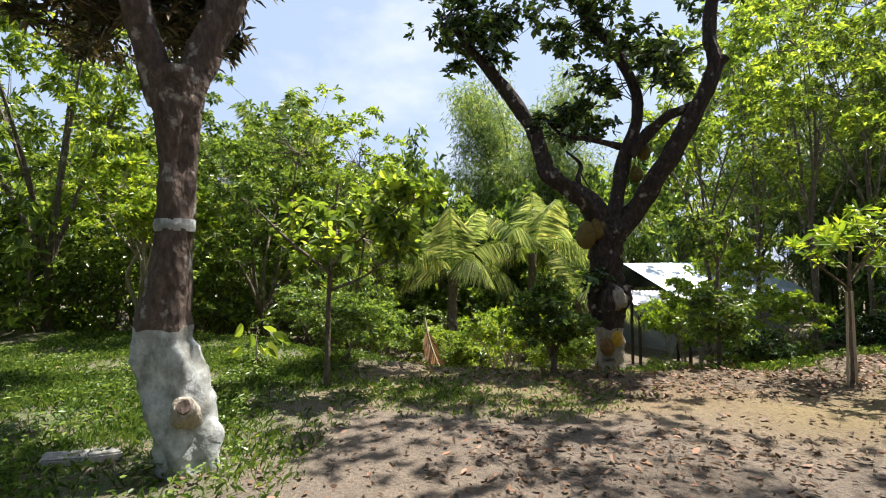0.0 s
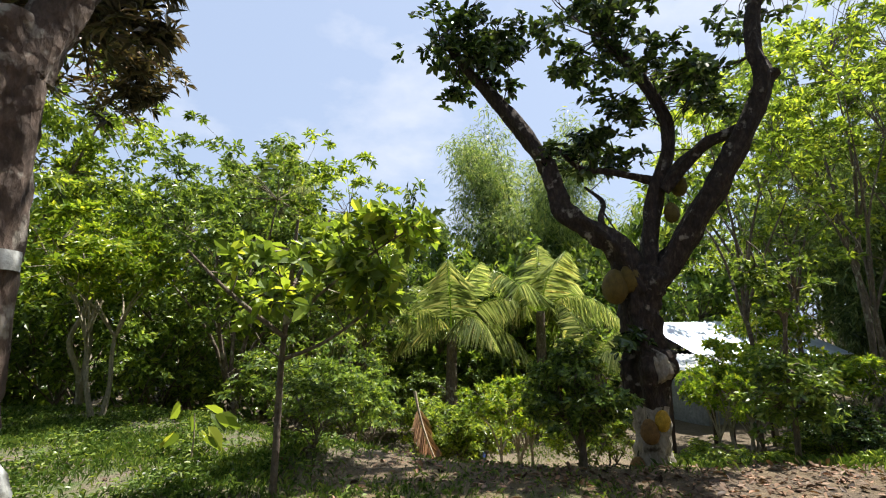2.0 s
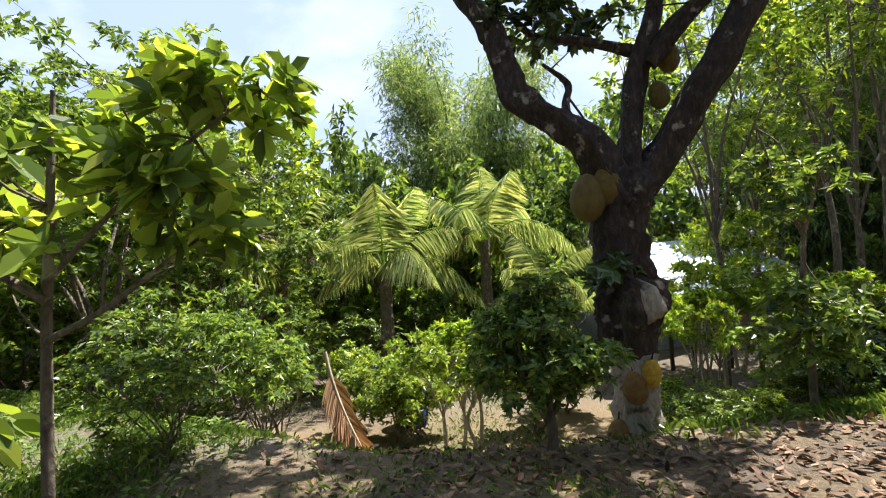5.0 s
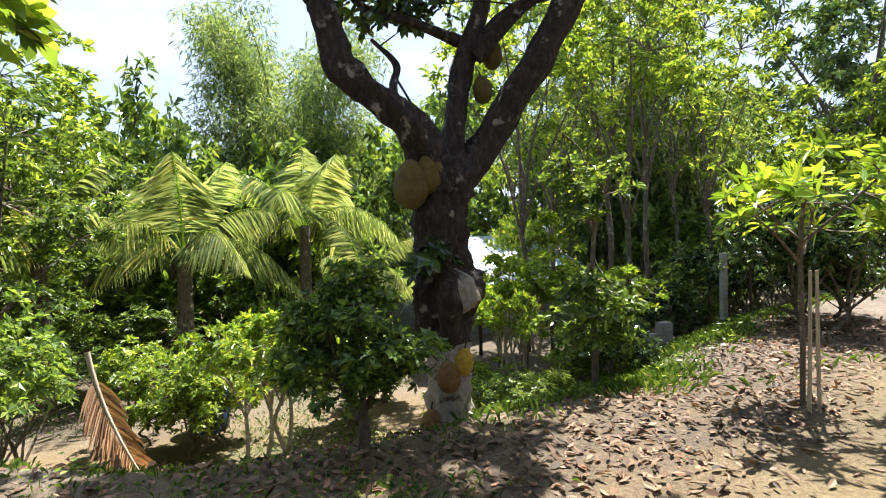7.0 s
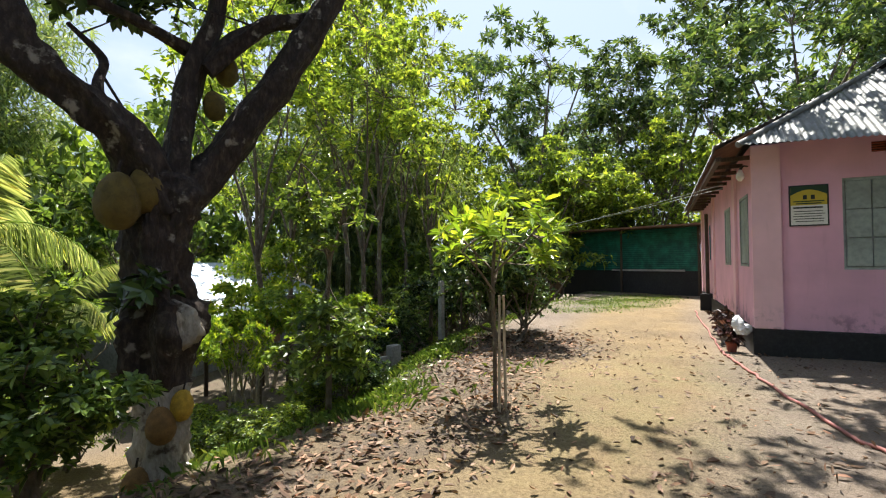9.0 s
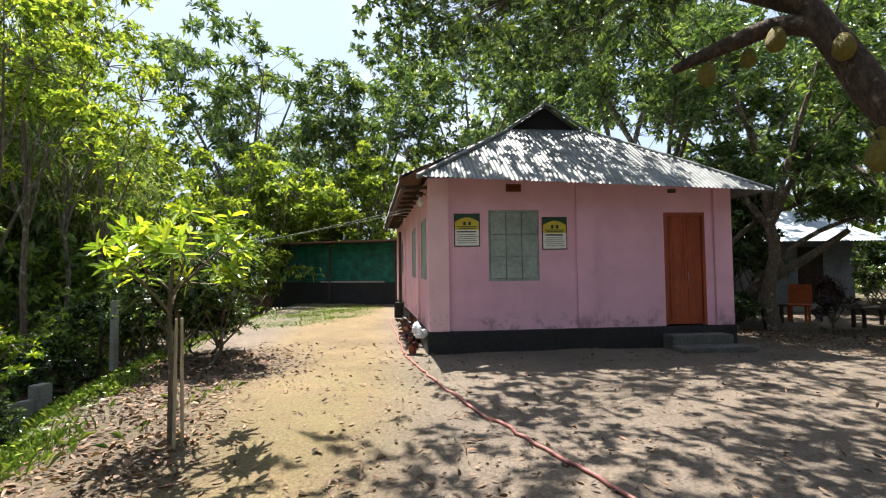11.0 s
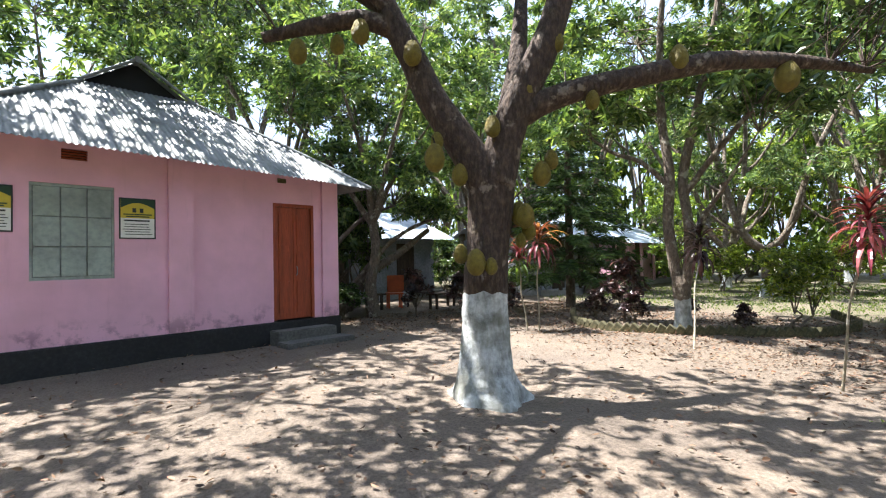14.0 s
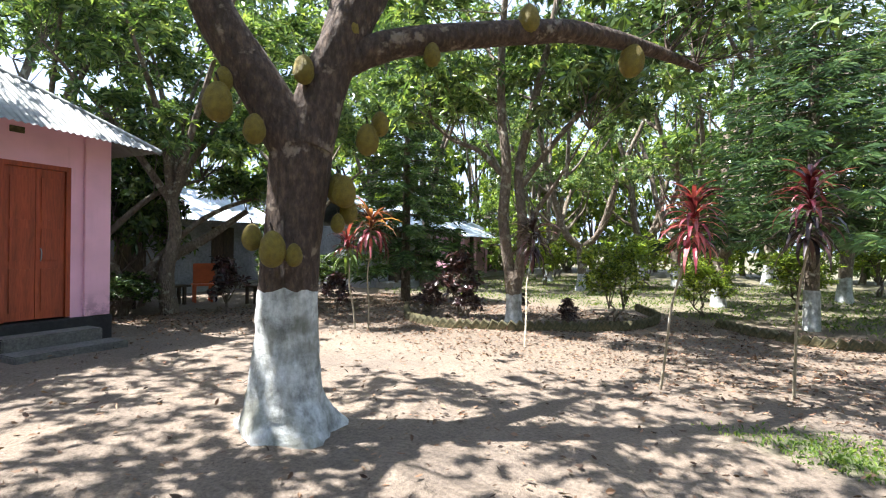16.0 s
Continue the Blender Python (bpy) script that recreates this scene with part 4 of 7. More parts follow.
old_tree = grow("jackfruit_tree", "gnarled dark jackfruit tree with lichen patches and a pale painted foot", "tree", TA,
     [(rel(TA, [(2.08, 7.72, za - 0.1), (2.08, 7.72, 0.0), (2.08, 7.72, 0.5), (2.06, 7.72, 0.95), (2.05, 7.74, 1.2), (2.05, 7.76, 1.6), (2.12, 7.78, 1.95), (2.15, 7.82, 2.15)]), [0.24, 0.2, 0.195, 0.245, 0.185, 0.185, 0.21, 0.15]),
      (rel(TA, [(2.08, 7.78, 1.85), (1.82, 7.75, 2.35), (1.5, 7.8, 2.66), (1.2, 7.85, 2.9), (1.08, 7.9, 3.3), (0.98, 7.92, 3.65), (0.6, 7.98, 4.25), (0.1, 8.05, 4.9), (-0.4, 8.1, 5.6)]), [0.15, 0.132, 0.125, 0.115, 0.11, 0.1, 0.085, 0.06, 0.03]),
      (rel(TA, [(2.18, 7.85, 1.95), (2.26, 7.9, 2.5), (2.38, 7.95, 3.1), (2.6, 7.95, 3.7), (2.6, 8.0, 4.25), (2.25, 8.1, 5.0), (1.85, 8.2, 5.6)]), [0.13, 0.112, 0.098, 0.085, 0.075, 0.055, 0.03]),
      (rel(TA, [(2.22, 7.8, 1.85), (2.6, 7.75, 2.4), (2.95, 7.55, 3.05), (3.28, 7.35, 3.7), (3.48, 7.22, 4.25), (3.44, 7.26, 4.8), (3.6, 7.3, 5.6), (3.9, 7.5, 6.3)]), [0.145, 0.13, 0.12, 0.115, 0.108, 0.09, 0.065, 0.03]),
      (rel(TA, [(2.5, 7.9, 3.15), (2.92, 7.7, 3.62), (3.3, 7.5, 3.78)]), [0.08, 0.075, 0.07]),
      (rel(TA, [(3.4, 7.3, 4.1), (3.62, 7.15, 4.35)]), [0.08, 0.05]),
      (rel(TA, [(2.4, 7.95, 3.3), (1.9, 8.0, 3.45), (1.5, 8.1, 3.55), (1.2, 8.2, 3.9)]), [0.05, 0.04, 0.03, 0.02]),
      (rel(TA, [(1.95, 7.8, 2.3), (1.7, 7.95, 2.75), (1.75, 8.05, 3.05), (1.55, 8.15, 3.3)]), [0.05, 0.035, 0.03, 0.015])],
     [(*rel(TA, [(1.3, 8.1, 5.5)])[0], 1.4, 1.1, 0.7, 34), (*rel(TA, [(2.6, 8.1, 4.6)])[0], 0.95, 0.8, 0.8, 30), (*rel(TA, [(2.0, 8.1, 6.6)])[0], 2.5, 1.8, 0.8, 40), (*rel(TA, [(1.7, 8.2, 3.7)])[0], 0.7, 0.5, 0.4, 14), (*rel(TA, [(1.86, 7.55, 1.2)])[0], 0.1, 0.08, 0.2, 2), (*rel(TA, [(0.0, 8.1, 5.2)])[0], 0.8, 0.6, 0.8, 24), (*rel(TA, [(4.2, 7.8, 6.0)])[0], 1.0, 1.2, 0.9, 12)],
     (0.28, 56, 0.13, 0.065, True), BARK_DARK, LEAF_JACK, 0.62 - za - 0.12, seed=21, rough=0.3, sides=20, bark_low=OLD_PAINT)

knob = Geo()
tube(knob, [(2.06, 7.66, 0.78), (2.1, 7.56, 0.86), (2.13, 7.53, 0.95), (2.12, 7.56, 1.04), (2.08, 7.66, 1.12)], [0.04, 0.09, 0.11, 0.085, 0.04], 18, 0.5, np.random.default_rng(14), 5)
knob_ob = part("bark_knob", knob, OLD_PAINT, old_tree, "pale broken bark knob", True)
knob_ob.matrix_basis = Matrix.Translation(tuple(-c for c in TA))

# whitewashed jackfruit tree in the yard, laden with fruit
TB = on_ground(4.9, -0.48, -0.03)
grow("jackfruit_tree", "large brown jackfruit tree laden with fruit, whitewashed to waist height", "tree", TB,
     [([(0, 0.0, -0.1), (-0.02, 0.02, 0.08), (-0.02, 0.02, 0.3), (-0.01, 0.0, 0.7), (0, 0, 1.05), (-0.02, -0.03, 1.6), (-0.05, -0.06, 2.1), (-0.08, -0.08, 2.45)], [0.4, 0.34, 0.27, 0.235, 0.225, 0.215, 0.23, 0.19]),
      (rel(TB, [(4.85, -0.5, 2.2), (5.0, -0.28, 2.65), (5.14, -0.05, 3.05), (5.25, 0.1, 3.45), (5.36, 0.27, 3.86), (5.6, 0.5, 4.6), (6.0, 0.9, 5.6)]), [0.2, 0.17, 0.15, 0.14, 0.12, 0.09, 0.04]),
      (rel(TB, [(5.33, 0.22, 3.75), (5.5, 0.55, 3.85), (5.68, 0.9, 3.78), (5.9, 1.4, 3.62)]), [0.1, 0.09, 0.08, 0.05]),
      (rel(TB, [(4.8, -0.55, 2.2), (4.72, -0.66, 2.7), (4.6, -0.78, 3.1), (4.46, -0.92, 3.5), (4.36, -1.05, 3.95), (4.2, -1.3, 5.0), (3.9, -1.5, 6.0)]), [0.21, 0.18, 0.165, 0.15, 0.13, 0.09, 0.04]),
      (rel(TB, [(4.66, -0.72, 2.85), (4.4, -1.0, 3.02), (4.05, -1.35, 3.12), (3.6, -1.78, 3.2), (3.25, -2.15, 3.24), (2.9, -2.85, 3.25), (2.6, -3.5, 3.2)]), [0.13, 0.115, 0.105, 0.095, 0.085, 0.06, 0.03]),
      # Three limbs invented to carry the crown lobes set overhead for shade.
      (rel(TB, [(5.4, 0.35, 3.95), (6.3, 1.4, 4.9), (7.4, 2.3, 5.6), (8.8, 3.2, 6.1)]), [0.06, 0.042, 0.03, 0.012]),
      (rel(TB, [(5.36, 0.3, 3.9), (5.4, 2.0, 5.4), (5.1, 3.6, 6.3), (4.6, 5.4, 6.9)]), [0.06, 0.042, 0.03, 0.012]),
      (rel(TB, [(5.7, 0.7, 4.8), (7.5, 0.8, 5.6), (9.2, 1.0, 6.2), (11.0, 1.3, 6.6)]), [0.05, 0.04, 0.03, 0.012]),
      (rel(TB, [(4.82, -0.6, 2.4), (4.9, -0.85, 3.0), (5.0, -1.1, 3.7), (5.3, -1.5, 5.0)]), [0.14, 0.12, 0.1, 0.05])],
     # Last five lobes added high up to cast shade on roof and yard.
     [(*rel(TB, [(5.6, 0.6, 5.6)])[0], 2.4, 2.2, 1.0, 85), (*rel(TB, [(4.0, -1.6, 5.8)])[0], 2.6, 2.2, 1.0, 85), (*rel(TB, [(6.0, 2.2, 4.6)])[0], 1.1, 1.4, 0.5, 34), (*rel(TB, [(2.4, -3.8, 3.9)])[0], 1.0, 1.0, 0.8, 34), (*rel(TB, [(8.6, 3.2, 6.0)])[0], 2.8, 2.7, 0.7, 125), (*rel(TB, [(4.7, 5.3, 6.9)])[0], 2.7, 1.7, 0.5, 62), (*rel(TB, [(11.0, 1.4, 6.6)])[0], 2.4, 2.2, 0.8, 85), (*rel(TB, [(10.6, 4.2, 6.9)])[0], 2.4, 1.8, 0.6, 60), (*rel(TB, [(2.5, 6.0, 7.0)])[0], 1.6, 1.3, 0.4, 32)],
     (0.54, 38, 0.14, 0.07, False), BARK_BROWN, LEAF_JACK, 1.08, seed=31, rough=0.045, sides=26, twig=0.007, roots=0.42)


# ---- jackfruits ----
def jackfruit(material, label, name="jackfruit"):
    rng = np.random.default_rng(7)
    f = thing(name, Matrix(), label, "fruit")
    g = Geo()
    nu, nv = 20, 14
    v = []
    for j in range(nv + 1):
        th = math.pi * j / nv
        for i in range(nu):
            ph = 2 * math.pi * i / nu
            r = 1 + 0.05 * math.sin(3 * ph + 1) * math.sin(th) + 0.035 * rng.standard_normal()
            v.append((0.5 * r * math.sin(th) * math.cos(ph) * (1 - 0.12 * math.cos(th)), 0.5 * r * math.sin(th) * math.sin(ph) * (1 - 0.12 * math.cos(th)), -0.72 + 0.72 * math.cos(th)))
    fc = [(j * nu + i, (j + 1) * nu + i, (j + 1) * nu + (i + 1) % nu, j * nu + (i + 1) % nu) for j in range(nv) for i in range(nu)]
    g.add(v, fc)
    part("body", g, material, f, "", True)
    s = Geo()
    tube(s, [(0, 0, -0.03), (0.03, 0.02, 0.12), (0.1, 0.04, 0.3)], [0.05, 0.04, 0.04], 7)
    part("stalk", s, BARK_DARK, f, "", True)
    return f


proto = {}


def hang(kind, x, y, z, size, turn=0, tilt=0, group="jackfruits on the trees"):
    """A fruit whose middle is at x, y, z and that is about size wide."""
    size *= 0.88 if y < 3 else 1.0
    mats = {"olive": (FRUIT_OLIVE, "dull olive jackfruit hanging from the dark tree"), "green": (FRUIT, "olive-green spiky jackfruit hanging from the tree"), "ripe": (FRUIT_RIPE, "ripe golden-yellow jackfruit low on the trunk"), "brown": (FRUIT_BROWN, "brown overripe jackfruit low on the trunk")}
    m = pose(x, y, z, tilt, 0, turn) @ Matrix.Diagonal((size, size, size, 1)) @ Matrix.Translation((0, 0, 0.72))
    if kind not in proto:
        proto[kind] = jackfruit(*mats[kind])
        proto[kind].matrix_basis = m
        return tagged(proto[kind], group=group)
    src = proto[kind]
    c = copy_thing(src, Matrix())
    c.matrix_basis = m
    return c


hang("olive", 1.74, 7.66, 1.9, 0.3, 10)
hang("olive", 1.92, 7.68, 2.0, 0.25, 80)
hang("olive", 2.72, 7.95, 3.22, 0.2, 30, 5)
hang("olive", 2.58, 7.92, 2.86, 0.19, 70, -6)
hang("ripe", 2.12, 7.48, 0.36, 0.17, 20, 8)
hang("brown", 1.98, 7.5, 0.24, 0.2, 50, -4)
hang("brown", 1.86, 7.62, -0.2, 0.2, 20)
for x, y, z, s, a in ((4.62, -0.15, 1.42, 0.2, 0), (4.78, -0.1, 1.5, 0.15, 40), (4.56, -0.28, 1.38, 0.13, 80), (4.55, -0.72, 1.86, 0.2, 20), (4.72, -0.8, 1.9, 0.2, 60), (4.62, -0.82, 1.72, 0.16, 110), (4.6, -0.7, 1.62, 0.12, 10),
                      (4.8, -0.12, 2.25, 0.17, 15), (4.95, 0.06, 2.42, 0.22, 55), (5.0, 0.0, 2.6, 0.14, 0), (4.66, -0.42, 2.72, 0.17, 30), (4.5, -0.9, 2.28, 0.2, 75), (4.46, -1.0, 2.42, 0.16, 5), (4.5, -0.75, 3.1, 0.14, 0), (4.34, -0.98, 3.55, 0.17, 40),
                      (3.55, -1.75, 3.28, 0.2, 0), (3.0, -2.6, 3.1, 0.24, 60), (5.1, 0.2, 3.45, 0.2, 10), (5.4, 0.6, 3.68, 0.2, 50), (5.62, 0.75, 3.6, 0.16, 20), (5.75, 1.1, 3.5, 0.2, 70), (5.2, -0.1, 3.1, 0.13, 0), (4.1, -1.2, 2.95, 0.15, 0)):
    hang("green", x, y, z, s, a)


# ---- wood and garden round the place: a few kinds, each copied ----
def tree_kind(name, label, category, height, bole, spread, leafage, bark, leaf, seed, clumps, limbs=5, r0=0.16, paint=0.0, group="", low=0.5, stems=1):
    rng = np.random.default_rng(seed)
    ls = []
    for s in range(stems):
        off = np.clip(rng.normal(0, 0.2, 2), -0.22, 0.22) if stems > 1 else np.zeros(2)
        top = np.array([off[0] * 1.6, off[1] * 1.6, bole])
        ls.append(([(off[0] * 0.3, off[1] * 0.3, -0.15), (off[0] + rng.normal(0, 0.05), off[1] + rng.normal(0, 0.05), bole * 0.35), (off[0] * 1.3 + rng.normal(0, 0.1), off[1] * 1.3 + rng.normal(0, 0.1), bole * 0.7), tuple(top)], [r0 * 1.35, r0, r0 * 0.9, r0 * 0.75]))
        for k in range(limbs):
            a = 2 * math.pi * (k + rng.uniform(-0.3, 0.3)) / limbs
            rr = spread * rng.uniform(0.45, 0.8)
            zz = bole + (height - bole) * rng.uniform(0.35, 0.85)
            mid = top + np.array([math.cos(a) * rr * 0.35, math.sin(a) * rr * 0.35, (zz - bole) * 0.45]) + rng.normal(0, 0.1, 3)
            ls.append(([tuple(top - np.array([0, 0, 0.12])), tuple(mid), (top[0] + math.cos(a) * rr, top[1] + math.sin(a) * rr, zz)], [r0 * 0.6, r0 * 0.42, r0 * 0.15]))
    cz = (bole + height) / 2 + 0.2
    if name == "mango_tree":
        cz += 0.12 * height
    crown = [(0, 0, cz, spread, spread, (height - bole) * (low - 0.1 * (name == "mango_tree")), int(clumps * 0.7))]
    if bole < 0.2:
        crown.append((0, 0, 0.35, spread * 0.95, spread * 0.95, 0.35, clumps // 3))
    for k in range(3):
        a = rng.uniform(0, 6.3)
        crown.append((math.cos(a) * spread * 0.6, math.sin(a) * spread * 0.6, cz + rng.uniform(-0.2, 0.35) * (height - bole), spread * 0.5, spread * 0.5, (height - bole) * 0.25, int(clumps * 0.1)))
    return grow(name, label, category, (0, 0, 0), ls, crown, leafage, bark, leaf, paint, group, seed, 0.08, 10 if paint else 8)


def place(src, x, y, turn=0, size=1.0, tall=1.0, first=[], dz=0.0):
    m = pose(x, y, float(ground_z(x, y)) - 0.02 + dz, 0, 0, turn) @ Matrix.Diagonal((size, size, size * tall, 1))
    if src.name not in first:
        first.append(src.name)
        src.matrix_basis = m
        return src
    c = copy_thing(src, Matrix())
    c.matrix_basis = m
    return c


mango = tree_kind("mango_tree", "tall dark green mango tree with spreading limbs", "tree", 9.5, 3.0, 3.6, (0.52, 78, 0.25, 0.08, False), BARK_GREY, LEAF_MANGO, 101, 130, 6, 0.17, group="mango trees round the yard")


def orchard_kind(seed, forks, height=9.0):
    """A mango grown for its limbs: a short bole that forks low into long bowed limbs which fork again."""
    rng = np.random.default_rng(seed)
    bole = rng.uniform(1.3, 1.8)
    ls = [([(0, 0, -0.12), (0.02, 0.0, 0.2), (0.05, 0.03, 0.7), (0.02, 0.06, bole)], [0.24, 0.18, 0.16, 0.17])]
    tips = []
    for k in range(forks):
        a = 2 * math.pi * (k + rng.uniform(-0.25, 0.25)) / forks
        out = np.array([math.cos(a), math.sin(a), 0])
        swing = np.array([-math.sin(a), math.cos(a), 0]) * rng.uniform(-0.5, 0.5)
        reach, top = rng.uniform(1.7, 2.9), height * rng.uniform(0.62, 0.85)
        p = [np.array([0.02, 0.06, bole - 0.15]), out * reach * 0.25 + swing * 0.5 + [0, 0, bole + 0.5], out * reach * 0.5 + swing + [0, 0, bole + (top - bole) * 0.42], out * reach * 0.8 + swing * 0.6 + [0, 0, bole + (top - bole) * 0.72], out * reach + [0, 0, top]]
        ls.append((p, [0.12, 0.1, 0.085, 0.06, 0.025]))
        tips.append(p[4])
        for q in (1, 2, 3):
            b = a + rng.uniform(0.5, 1.3) * (-1) ** q
            o2 = np.array([math.cos(b), math.sin(b), 0]) * rng.uniform(0.8, 1.5)
            e = p[q] + o2 + [0, 0, rng.uniform(1.0, 2.0)]
            ls.append(([p[q] + [0, 0, -0.05], p[q] + o2 * 0.4 + [0, 0, 0.25], p[q] + o2 * 0.8 + [0, 0, 0.8], e], [0.06, 0.05, 0.035, 0.015]))
            tips.append(e)
    crown = [(*t[:2], t[2] + 0.35, 0.9, 0.9, 0.45, 9) for t in tips] + [(0, 0, height * 0.86, 2.6, 2.6, 1.2, 30)]
    return grow("mango_tree", "orchard mango tree with long bowed limbs and a whitewashed foot", "tree", (0, 0, 0), ls, crown, (0.42, 52, 0.2, 0.065, False), BARK_GREY, LEAF_MANGO, 0.62, "whitewashed orchard trees", seed, 0.08, 10)


orchard = orchard_kind(102, 4)
orchard_tall = orchard_kind(114, 3, 10.0)
slim = tree_kind("young_tree", "slender tree with bright green pinnate foliage", "tree", 8.5, 3.0, 1.9, (0.36, 60, 0.16, 0.062, False), BARK_GREY, LEAF_BRIGHT, 103, 60, 5, 0.06, group="slender trees below the bank", low=0.62)
broad = tree_kind("leafy_tree", "broad bright green leafy tree", "tree", 7.6, 1.6, 3.0, (0.43, 80, 0.2, 0.08, False), BARK_GREY, LEAF_BRIGHT, 104, 125, 6, 0.12, group="leafy trees below the bank", low=0.6)
midtree = tree_kind("leafy_tree", "mid-green leafy tree with a rounded crown", "tree", 7.0, 1.2, 2.6, (0.39, 85, 0.165, 0.068, False), BARK_GREY, LEAF_MID, 105, 120, 6, 0.1, group="leafy trees below the bank", low=0.62)
limetree = tree_kind("young_tree", "small tree with yellow-green spreading leaves on pale stems", "tree", 3.3, 1.6, 1.3, (0.24, 60, 0.15, 0.06, False), BARK_PALE, LEAF_LIME, 106, 60, 5, 0.045, group="small bright trees", stems=2)
shrub = tree_kind("shrub", "dense dark green shrub", "shrub", 1.9, 0.35, 1.0, (0.29, 56, 0.125, 0.054, False), BARK_GREY, LEAF_MID, 107, 60, 5, 0.03, group="shrubs below the bank", stems=2, low=0.62)
darkshrub = tree_kind("shrub", "low dark glossy shrub", "shrub", 1.7, 0.4, 0.95, (0.28, 75, 0.13, 0.055, False), BARK_GREY, LEAF_JACK, 108, 70, 5, 0.03, group="dark shrubs", stems=3, low=0.62)
brightshrub = tree_kind("shrub", "light green leafy shrub", "shrub", 2.0, 0.5, 0.85, (0.26, 70, 0.12, 0.05, False), BARK_GREY, LEAF_BRIGHT, 109, 65, 4, 0.03, group="light shrubs", stems=2, low=0.62)

far_shrub = tree_kind("shrub", "dark shrub in the undergrowth at the garden's edge", "shrub", 1.9, 0.1, 1.0, (0.32, 27, 0.19, 0.085, False), BARK_GREY, LEAF_MID, 110, 44, 3, 0.03, group="undergrowth round the garden", stems=1, low=0.72)
far_mango = tree_kind("mango_tree", "distant dark green mango tree closing the view", "tree", 9.5, 2.6, 3.7, (0.6, 56, 0.33, 0.11, False), BARK_GREY, LEAF_MANGO, 111, 100, 5, 0.17, group="distant trees")
far_mid = tree_kind("leafy_tree", "distant mid-green leafy tree behind the garden", "tree", 7.0, 1.0, 2.7, (0.46, 46, 0.24, 0.1, False), BARK_GREY, LEAF_MID, 113, 90, 5, 0.1, group="distant trees", low=0.64)
far_broad = tree_kind("leafy_tree", "distant bright green leafy tree closing the view", "tree", 7.6, 1.4, 3.1, (0.5, 60, 0.28, 0.11, False), BARK_GREY, LEAF_BRIGHT, 112, 100, 5, 0.12, group="distant trees", low=0.62)

S = random.Random(5)


def row(src, spots, far=None):
    """Places a kind at each spot; beyond the garden its plainer cousin stands in."""
    for x, y, size, tall in spots:
        away = math.hypot(x - 1.5, y - 2) > 15.5
        place(far if far and away else src, x, y, S.uniform(0, 360), size, tall)


row(broad, [(-5.0, 15.2, 0.95, 1.0), (-12.5, 15.5, 0.9, 0.88), (-10.4, 11.2, 1.0, 1.1), (17, 15.5, 0.9, 1.0), (20.5, 13.5, 0.95, 0.95), (24.5, 12.5, 0.8, 0.8), (-14, 9, 1.0, 1.0)], far_broad)
row(midtree, [(-7.4, 14.0, 1.0, 1.0), (-5.1, 11.5, 0.85, 1.0), (-11, 19, 1.1, 1.0), (-3.6, 13.3, 0.8, 0.95), (-16, 12, 1.2, 1.2), (11, 21, 1.3, 1.4), (16.5, 20.5, 1.3, 1.3), (25, 11.5, 0.9, 0.95), (1.5, 24, 1.0, 0.9), (-3.5, 20, 0.9, 0.8)], far_mid)
row(slim, [(5.2, 11.6, 0.95, 1.0), (6.9, 10.7, 0.85, 1.05), (8.2, 12.8, 1.1, 1.15), (10.2, 13.6, 1.1, 1.2), (12.4, 14.8, 1.1, 1.2), (7.9, 14.5, 1.0, 1.1), (9.6, 11.3, 0.8, 1.15)])
row(mango, [(27.5, 12.5, 0.95, 1.1), (23, 4.5, 1.1, 1.1), (20, -1.5, 1.15, 1.15), (17.5, -9.5, 1.0, 1.15), (24, -8, 1.2, 1.2), (28, 10, 1.2, 1.15), (26, 17, 1.3, 1.2), (13, -12, 0.9, 1.1), (14.2, -1.2, 0.8, 1.15), (11.5, -5.6, 0.62, 0.95), (11.9, -2.7, 0.78, 1.0), (20, -16, 1.2, 1.2), (-8, 4.5, 1.0, 1.0), (-9, -3, 1.1, 1.1), (-8, -10, 1.1, 1.1), (-5, -3.2, 0.85, 1.0), (30, 0, 1.3, 1.3)], far_mango)
